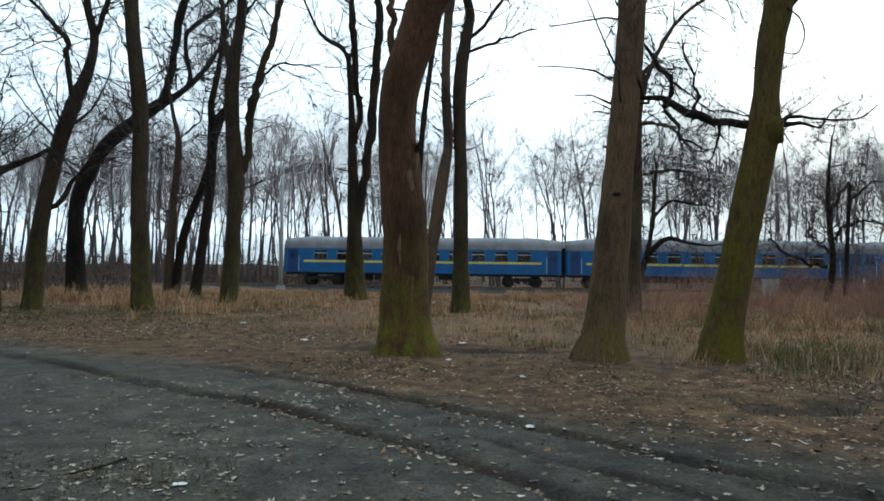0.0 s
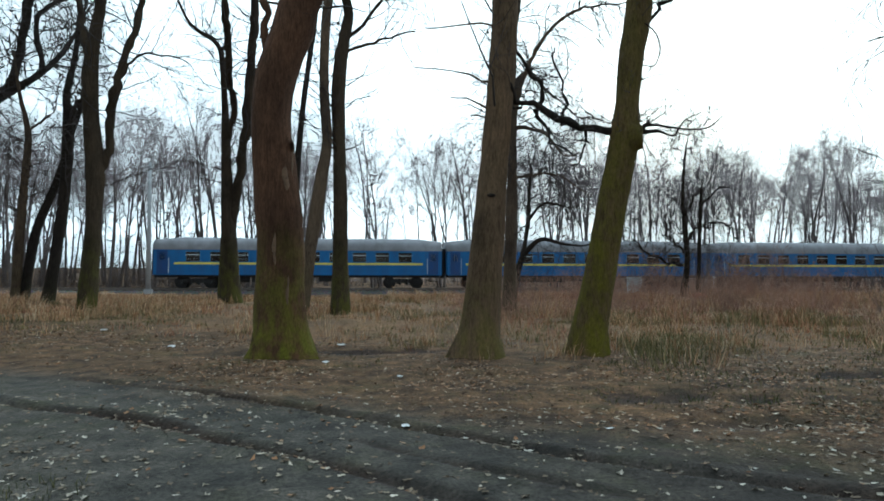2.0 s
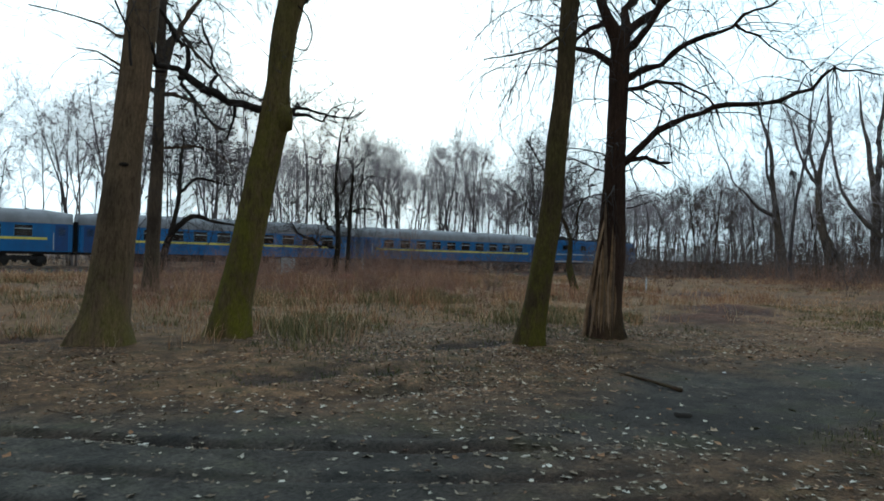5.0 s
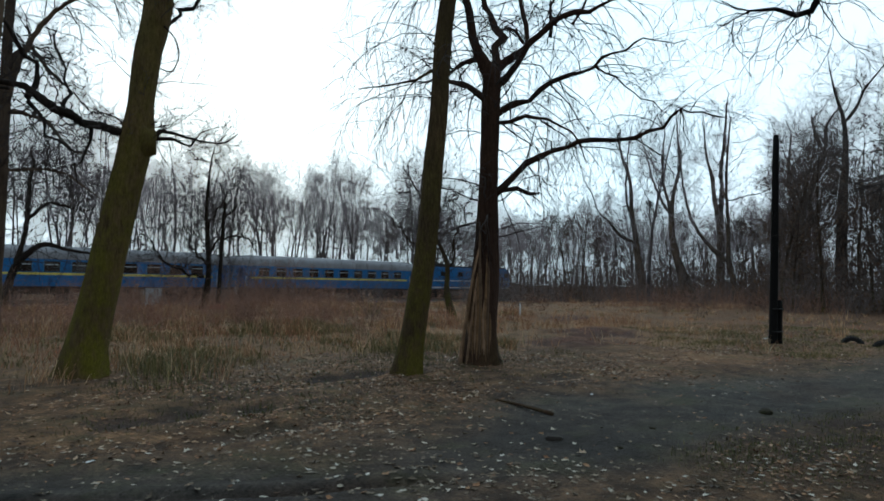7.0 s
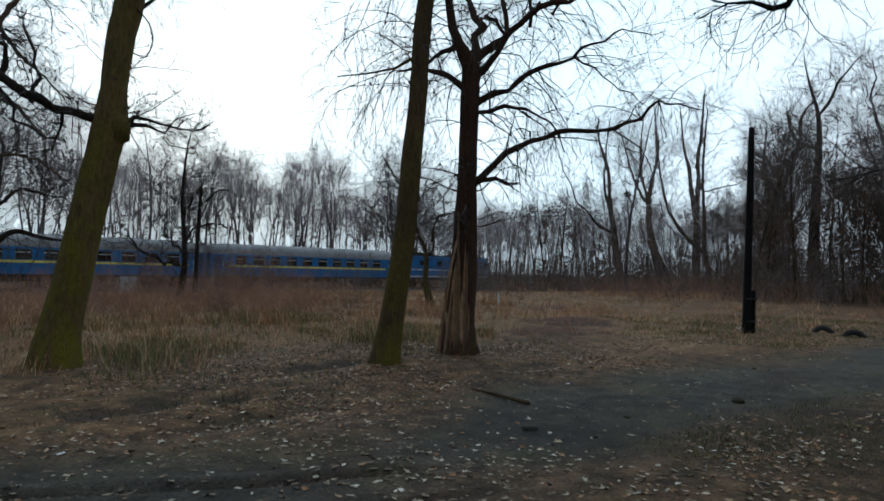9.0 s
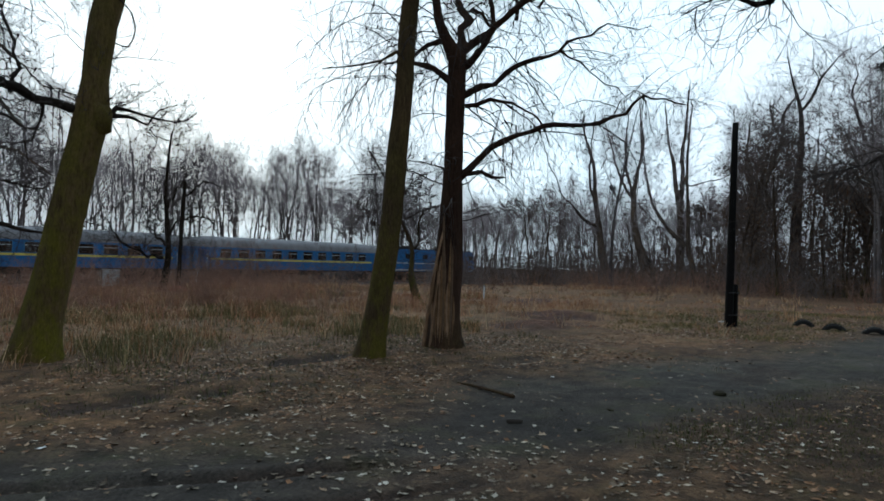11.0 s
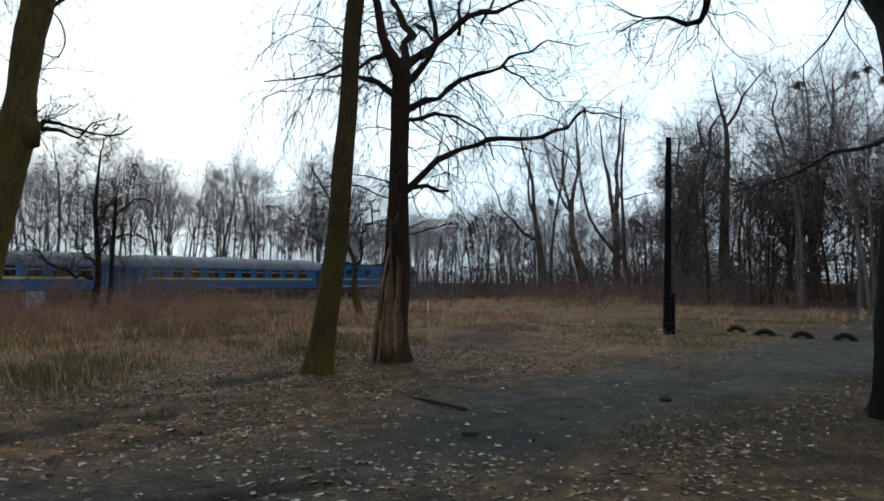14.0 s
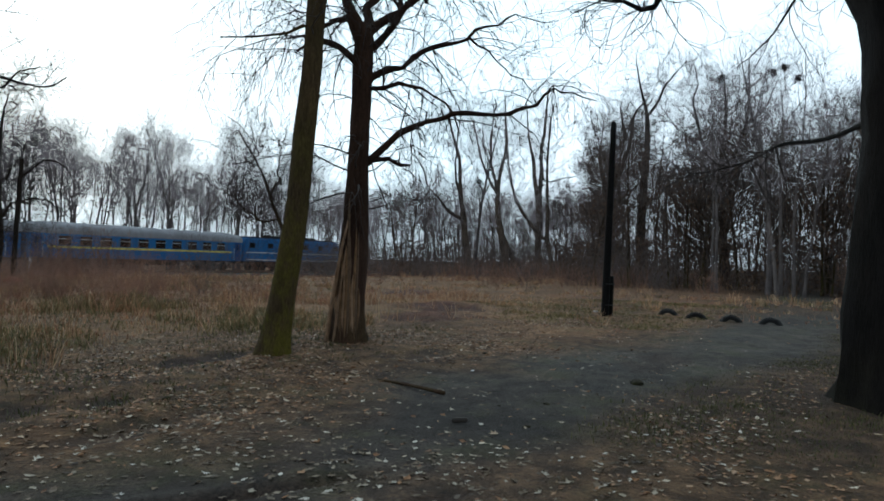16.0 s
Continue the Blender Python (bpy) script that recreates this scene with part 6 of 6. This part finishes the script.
thing.matrix_world = pose(7.4, 4.94, level(7.4, 4.94), 0, 0, -86)
tagged(thing, "dark fallen branch lying on leaf litter", "branch")
bm = boxed((0.17, 0.055, 0.042), (0, 0, 0.02), 0.009)
for v in bm.verts:
    v.co.x += 0.012 * math.sin(60 * v.co.y)
    v.co.z += 0.006 * math.sin(50 * v.co.x)
thing = part("wood_block", bm, SLEEPER)
thing.matrix_world = pose(6.12, 3.58, level(6.12, 3.58), 0, 0, -40)
tagged(thing, "short dark block of wood lying on bare earth", "wood block")


def scrap(at, size, turn, label, name="paper_scrap"):
    """A crumpled sheet of litter."""
    rng = random.Random(int(at[0] * 100))
    bm = bmesh.new()
    bmesh.ops.create_grid(bm, x_segments=4, y_segments=4, size=0.5)
    for v in bm.verts:
        v.co.x = 0.8 * v.co.x * size[0] + rng.uniform(-0.1, 0.1) * size[0]
        v.co.y = v.co.y * size[1] + rng.uniform(-0.1, 0.1) * size[1]
        v.co.z = 0.012 + rng.uniform(0, 0.25) * size[1]
    bmesh.ops.solidify(bm, geom=bm.faces[:], thickness=0.002)
    ob = part(name, bm, PAPER)
    ob.matrix_world = pose(at[0], at[1], level(*at), 0, 0, turn)
    return tagged(ob, label, "litter", "scraps of litter")


scrap((0.61, 6.5), (0.09, 0.09), 20, "crumpled white paper scrap lying in a rut")
scrap((0.06, 13.3), (0.20, 0.12), 10, "crumpled white paper scrap beside an oak")
scrap((-0.22, 10.7), (0.12, 0.08), 50, "small white paper scrap on the leaves")
scrap((0.84, 9.35), (0.10, 0.08), 80, "small white paper scrap on the leaves")
scrap((-5.5, 17.0), (0.22, 0.10), 30, "long pale scrap of litter in the leaves")
scrap((-3.2, 13.6), (0.2, 0.12), 70, "pale scrap of litter in the leaves")
scrap((7.5, 25.5), (0.45, 0.2), 40, "white plastic scrap lying in dry grass")
scrap((8.76, 4.62), (0.07, 0.04), 15, "white paper scrap on bare earth")
scrap((2.53, 6.0), (0.10, 0.04), 20, "white paper scrap on bare earth")
scrap((22.5, 6.2), (0.22, 0.16), 30, "white plastic scrap by the wooden pole")


scrap((-2.05, 4.45), (0.11, 0.045), 5, "narrow white paper scrap on bare earth")
for x, y, s, turn in ((9.37, 2.47, 0.09, 20), (7.4, 3.1, 0.03, 70), (6.3, 2.95, 0.03, 130), (5.2, 6.6, 0.035, 10), (10.6, 5.2, 0.04, 50)):
    bm = bmesh.new()
    bmesh.ops.create_icosphere(bm, subdivisions=2, radius=s)
    for v in bm.verts:
        v.co *= 1 + 0.25 * noise.noise(v.co * 14 + Vector((x, y, 0)))
        v.co.z *= 0.5
        v.co.x *= 1.5
    thing = part("clod", bm, BARK_DARK)
    thing.matrix_world = pose(x, y, level(x, y) + s * 0.2, 0, 0, turn)
    tagged(thing, "dark clod of earth lying on the bare path", "clod", "clods of earth")
twig = Wood()
line = curve_through([(-0.22, 0.02, 0.012, 0.007), (0.0, -0.02, 0.02, 0.010), (0.22, 0.03, 0.015, 0.012)], 0.06)
twig.tube(line[:, :3], line[:, 3], 6, 0.08, 0, np.random.RandomState(4), True)
thing = twig.make("fallen_twig", BARK_DARK, None)
thing.matrix_world = pose(-2.8, 4.85, level(-2.8, 4.85), 0, 0, 60)
tagged(thing, "short dark twig in a drift of leaves", "twig")


def relay_cabinet(at):
    thing = tagged(new("relay_cabinet"), "pale blue-grey metal cabinet beside the railway", "cabinet")
    thing.matrix_world = pose(at[0], at[1], level(*at), 0, 0, -28)
    part("plinth", boxed((1.15, 0.62, 0.3), (0, 0, 0.1), 0.02), CONCRETE, thing, "concrete plinth")
    part("body", boxed((1.05, 0.52, 1.15), (0, 0, 0.8), 0.02), CABINET, thing)
    part("lid", boxed((1.15, 0.62, 0.06), (0, 0, 1.40), 0.015), CABINET, thing)
    for s in (-1, 1):
        d = part("door", boxed((0.48, 0.025, 1.0), (s * 0.255, -0.272, 0.8), 0.008), CABINET, thing)
        part("handle", boxed((0.03, 0.03, 0.12), (s * 0.05, -0.296, 0.82), 0.006), STEEL, d)


relay_cabinet((22.3, 47.2))


def mast(at, tall, label):
    """A concrete line mast with a bracket."""
    thing = tagged(new("line_mast"), label, "mast", "line masts")
    thing.matrix_world = pose(at[0], at[1], level(*at))
    part("post", rod(0.20, tall, 12, (0, 0, tall / 2 - 0.1), "Z", 0.13), CONCRETE, thing, "", True)
    part("footing", boxed((0.6, 0.6, 0.5), (0, 0, 0.1), 0.04), CONCRETE, thing)
    return thing


mast((-14.6, 56.2), 10.6, "pale concrete mast beside the track")
mast((0.6, 55.4), 6.0, "short pale concrete mast beside the track")


def marker(at, tall, label, wide=0.16):
    thing = tagged(new("marker_post"), label, "post", "marker posts")
    thing.matrix_world = pose(at[0], at[1], level(*at))
    part("post", boxed((wide, wide * 0.9, tall), (0, 0, tall / 2 - 0.1), 0.02), WHITE, thing)
    part("cap", boxed((wide * 1.12, wide, 0.08), (0, 0, tall - 0.05), 0.02), CONCRETE, thing)


marker((-8.6, 55.3), 1.9, "white painted marker post by the rails")
marker((-31.5, 55.0), 3.4, "tall white post beyond the trees")
marker((33.0, 54.0), 1.6, "white painted marker post by the rails")
marker((27.4, 18.9), 0.75, "low white post in the dry grass", 0.07)

# broken brick heap and stones by the snag
for k, (x, y, s) in enumerate(((18.5, 31.9, 0.30), (18.8, 31.8, 0.22), (18.6, 31.7, 0.18))):
    bm = bmesh.new()
    bmesh.ops.create_icosphere(bm, subdivisions=2, radius=s)
    r = random.Random(k)
    for v in bm.verts:
        v.co *= r.uniform(0.75, 1.15)
        v.co.z *= 0.75
    thing = part("brick_lump", bm, BRICK)
    thing.matrix_world = pose(x, y, level(x, y) + s * 0.35, 0, 0, 40 * k)
    tagged(thing, "lump of broken red brick at the snag's foot", "brick", "broken bricks")

# split wood at the foot of the torn tree, and the scars of the old oak
torn = [t for t in TREES if "split trunk" in t["label"]][0]


def slab(points, wide, mat, label, parent, name):
    """A long torn sliver of wood along a line of points."""
    rng = random.Random(len(points) * 7 + int(wide * 1000))
    bm, rows = bmesh.new(), []
    for i, (x, y, z) in enumerate(points):
        s = wide * (1 - 0.75 * i / (len(points) - 1))
        rows.append([bm.verts.new((x + dx * s + rng.uniform(-0.01, 0.01), y + dy * s, z)) for dx, dy in ((-0.5, 0.25), (-0.3, -0.4), (0.15, -0.5), (0.5, -0.1), (0.3, 0.4))])
    for p, q in zip(rows[:-1], rows[1:]):
        for k in range(5):
            bm.faces.new((p[k], p[(k + 1) % 5], q[(k + 1) % 5], q[k]))
    bm.faces.new(rows[-1])
    bmesh.ops.recalc_face_normals(bm, faces=bm.faces)
    return part(name, bm, mat, parent, label)


slab([(-0.34, -0.16, -0.05), (-0.30, -0.20, 0.5), (-0.22, -0.22, 1.0), (-0.14, -0.22, 1.5), (-0.06, -0.2, 1.95), (-0.02, -0.16, 2.15)], 0.085, RAW_WOOD, "pale splintered sliver of raw wood", torn, "sliver")
slab([(-0.22, -0.26, -0.05), (-0.18, -0.27, 0.5), (-0.11, -0.26, 1.1), (-0.05, -0.22, 1.6)], 0.06, RAW_WOOD, "pale splintered sliver of raw wood", torn, "sliver")
oak = [t for t in TREES if "thick old oak" in t["label"]][0]


def scar(parent, x, z, wide, tall, seed, mat, label):
    """A torn patch lying on the trunk's own surface."""
    bpy.context.view_layer.update()
    stem = [c for c in parent.children if c.name.startswith("trunk")][0]
    rng = random.Random(seed)
    bm, rows = bmesh.new(), []
    for j in range(9):
        v = j / 8
        half = 0.5 * wide * max(0.06, math.sin(math.pi * v) ** 0.6) * rng.uniform(0.6, 1.15)
        shift = 0.18 * wide * math.sin(5 * v + seed)
        row = []
        for u in (-1, -0.5, 0, 0.5, 1):
            px, pz = x + shift + u * half, z + (v - 0.5) * tall
            hit, place, normal, _ = stem.ray_cast((px, -3, pz), (0, 1, 0))
            row.append(bm.verts.new(place + normal * (0.003 if abs(u) == 1 else 0.012) if hit else (px, -0.35, pz)))
        rows.append(row)
    for p, q in zip(rows[:-1], rows[1:]):
        for k in range(4):
            bm.faces.new((p[k], p[k + 1], q[k + 1], q[k]))
    return part("bark_scar", bm, mat, parent, label)


for x, z, wide, tall, seed in ((0.02, 3.05, 0.12, 0.42, 1), (-0.15, 1.85, 0.07, 0.55, 2), (0.07, 1.15, 0.055, 0.5, 3), (0.13, 3.45, 0.045, 0.7, 4)):
    scar(oak, x, z, wide, tall, seed, SCAR_WOOD, "pale streak where the bark is stripped")
split_rng = random.Random(17)
for k in range(11):
    x = -0.26 + 0.047 * k
    tall = split_rng.uniform(0.9, 2.5) * (1 - 1.4 * abs(x + 0.02))
    mat, label = ((ROT_WOOD, "exposed olive-brown heartwood"), (SCAR_WOOD, "stripped reddish sapwood"), (ROT_WOOD, "exposed olive-brown heartwood"), (RAW_WOOD, "pale splintered raw wood"))[k % 4]
    scar(torn, x * 0.8 + 0.02, tall * 0.5 + split_rng.uniform(0.02, 0.25), split_rng.uniform(0.035, 0.075), tall, 20 + k, mat, label)
knotted = [t for t in TREES if "knot hole" in t["label"]][0]
bm = bmesh.new()
bmesh.ops.create_uvsphere(bm, u_segments=14, v_segments=8, radius=1.0)
bmesh.ops.scale(bm, vec=(0.075, 0.05, 0.035), verts=bm.verts)
bmesh.ops.translate(bm, vec=(0.24, -0.245, 2.82), verts=bm.verts)
part("knot_hole", bm, BARK_DARK, knotted, "dark healed knot hole", True)
burled = [t for t in TREES if "burl" in t["label"]][0]
bm = bmesh.new()
bmesh.ops.create_uvsphere(bm, u_segments=16, v_segments=10, radius=1.0)
for v in bm.verts:
    v.co *= 1 + 0.12 * math.sin(5 * v.co.x + 4 * v.co.z)
bmesh.ops.scale(bm, vec=(0.22, 0.22, 0.32), verts=bm.verts)
bmesh.ops.translate(bm, vec=(0.78, -0.02, 3.93), verts=bm.verts)
part("burl", bm, BARK_OLIVE, burled, "rounded burl", True)
vine = Wood()
line = curve_through([(1.02, -0.1, 5.95, 0.016), (1.2, -0.12, 5.75, 0.014), (1.27, -0.14, 5.45, 0.013), (1.17, -0.12, 5.17, 0.012), (0.98, -0.1, 5.2, 0.012)], 0.08)
vine.tube(line[:, :3], line[:, 3], 6)
vine.make("hanging_shoot", BARK_DARK, burled, "looped hanging shoot")

# the long bough of the old tree by the path, reaching out overhead
great = [t for t in TREES if "massive dark" in t["label"]][0]
inv = great.matrix_world.inverted()
rngk = np.random.RandomState(91)
for pts in ([(9.4, -0.3, 6.9, 0.20), (12.2, 1.2, 8.5, 0.17), (15.3, 2.6, 9.2, 0.13), (17.3, 3.4, 8.95, 0.10), (17.64, 3.6, 8.45, 0.09), (17.6, 3.72, 8.2, 0.085), (17.54, 4.03, 8.15, 0.07), (17.43, 4.48, 8.4, 0.05), (17.29, 5.0, 8.44, 0.03), (17.06, 5.74, 8.1, 0.008)],
            [(9.4, -0.4, 6.4, 0.16), (12.6, -0.6, 7.8, 0.11), (16.0, -0.2, 8.6, 0.07), (17.8, 0.25, 8.5, 0.045), (18.69, 0.65, 8.09, 0.034), (18.67, 1.0, 7.49, 0.024), (18.64, 1.53, 6.95, 0.016), (18.6, 1.96, 6.63, 0.005)],
            [(9.6, -0.6, 3.6, 0.05), (12.9, 0.1, 3.79, 0.038), (14.31, 0.71, 3.98, 0.034), (15.29, 1.04, 4.0, 0.028), (16.76, 1.58, 3.98, 0.022), (18.0, 2.41, 4.0, 0.016), (18.7, 3.16, 4.0, 0.01)]):
    loc = []
    for x, y, z, r in pts:
        q = inv @ Vector((x, y, z))
        loc.append((q.x, q.y, q.z, r))
    line = curve_through(loc, 0.4)
    bough, spray = Wood(), Wood()
    bough.tube(line[:, :3], line[:, 3], 10, 0.07, 0, rngk)
    bough.make("limb", BARK_SILHOUETTE, great, "long dark overhanging bough")
    for i in list(range(int(len(line) * 0.55), len(line) - 1)) * (1 if pts[0][2] == 6.4 else 3):
        along = unit(line[i + 1][:3] - line[i][:3])
        side = unit(np.cross(along, rngk.standard_normal(3)))
        sprout(spray, rngk, line[i][:3], side + along * 0.6 + np.array([0, 0, -0.35]), rngk.uniform(1.0, 2.6), 0.017, 2, -0.06, 0.25, 3, 4, 0.006)
    spray.make("twig_spray", TWIG, great)

# mistletoe in the crowns at the clearing's end
for k, (x, y, z, r) in enumerate(((47.8, 4.35, 14.3, 0.42), (47.98, 1.26, 14.4, 0.45), (48.0, 0.59, 14.7, 0.38), (48.0, -0.17, 13.9, 0.42), (60.8, 27.4, 9.5, 0.5))):
    host = set_out(KINDS[k % 3], x, y, 0.9, 0.9, "tall bare tree with mistletoe at the wood's edge")
    host.matrix_world = pose(x, y, level(x, y), 0, 0, 70 * k)
    ball, rngm = Wood(), np.random.RandomState(300 + k)
    for _ in range(130):
        sprout(ball, rngm, np.array([0, 0, z]) + 0.25 * r * rngm.standard_normal(3), rngm.standard_normal(3), r * rngm.uniform(0.4, 1.0), 0.010, 1, -0.1, 0.4, 5, 3, 0.006)
    stem = Wood()
    stem.tube([(0.3, 0.1, z - 2.2), (-0.05, 0.1, z - 1.1), (0.05, 0, z)], (0.03, 0.02, 0.012), 5)
    ball.v.extend(stem.v)
    off = len(ball.v) - len(stem.v)
    ball.f.extend([tuple(i + off for i in f) for f in stem.f])
    ball.make("mistletoe", TWIG, host, "round tuft of mistletoe")

# the nearest fallen leaves, one by one
leaf_rng = random.Random(404)
leaf_shapes = []
for k in range(4):
    bm = bmesh.new()
    rim = []
    for j in range(9):
        a = 2 * math.pi * j / 9
        lobe = 1.0 if j % 2 else 0.68
        rim.append(bm.verts.new((math.cos(a) * lobe * leaf_rng.uniform(0.85, 1.15), 0.6 * math.sin(a) * lobe * leaf_rng.uniform(0.8, 1.2), leaf_rng.uniform(0.0, 0.32))))
    heart = bm.verts.new((0, 0, 0.02))
    for j in range(9):
        bm.faces.new((heart, rim[j], rim[(j + 1) % 9]))
    me = bpy.data.meshes.new("leaf")
    bm.to_mesh(me)
    bm.free()
    me.materials.append(LEAF_PALE if k < 2 else LEAF)
    leaf_shapes.append(me)
laid = 0
while laid < 280:
    x, y = leaf_rng.uniform(-2.8, 7.5), leaf_rng.uniform(2.6, 7.6)
    rut = float(min(off_line(x, y, RUT_A), off_line(x, y, RUT_B)))
    if leaf_rng.random() > 0.25 + 0.75 * math.exp(-(rut / 0.25) ** 2):
        continue
    laid += 1
    leaf = new("leaf", leaf_shapes[leaf_rng.randrange(4)])
    leaf.parent = ground
    s = leaf_rng.uniform(0.024, 0.048)
    leaf.matrix_basis = pose(x, y, level(x, y) + 0.005, leaf_rng.uniform(-12, 12), leaf_rng.uniform(-12, 12), leaf_rng.uniform(0, 360)) @ Matrix.Diagonal((s, s, s, 1))
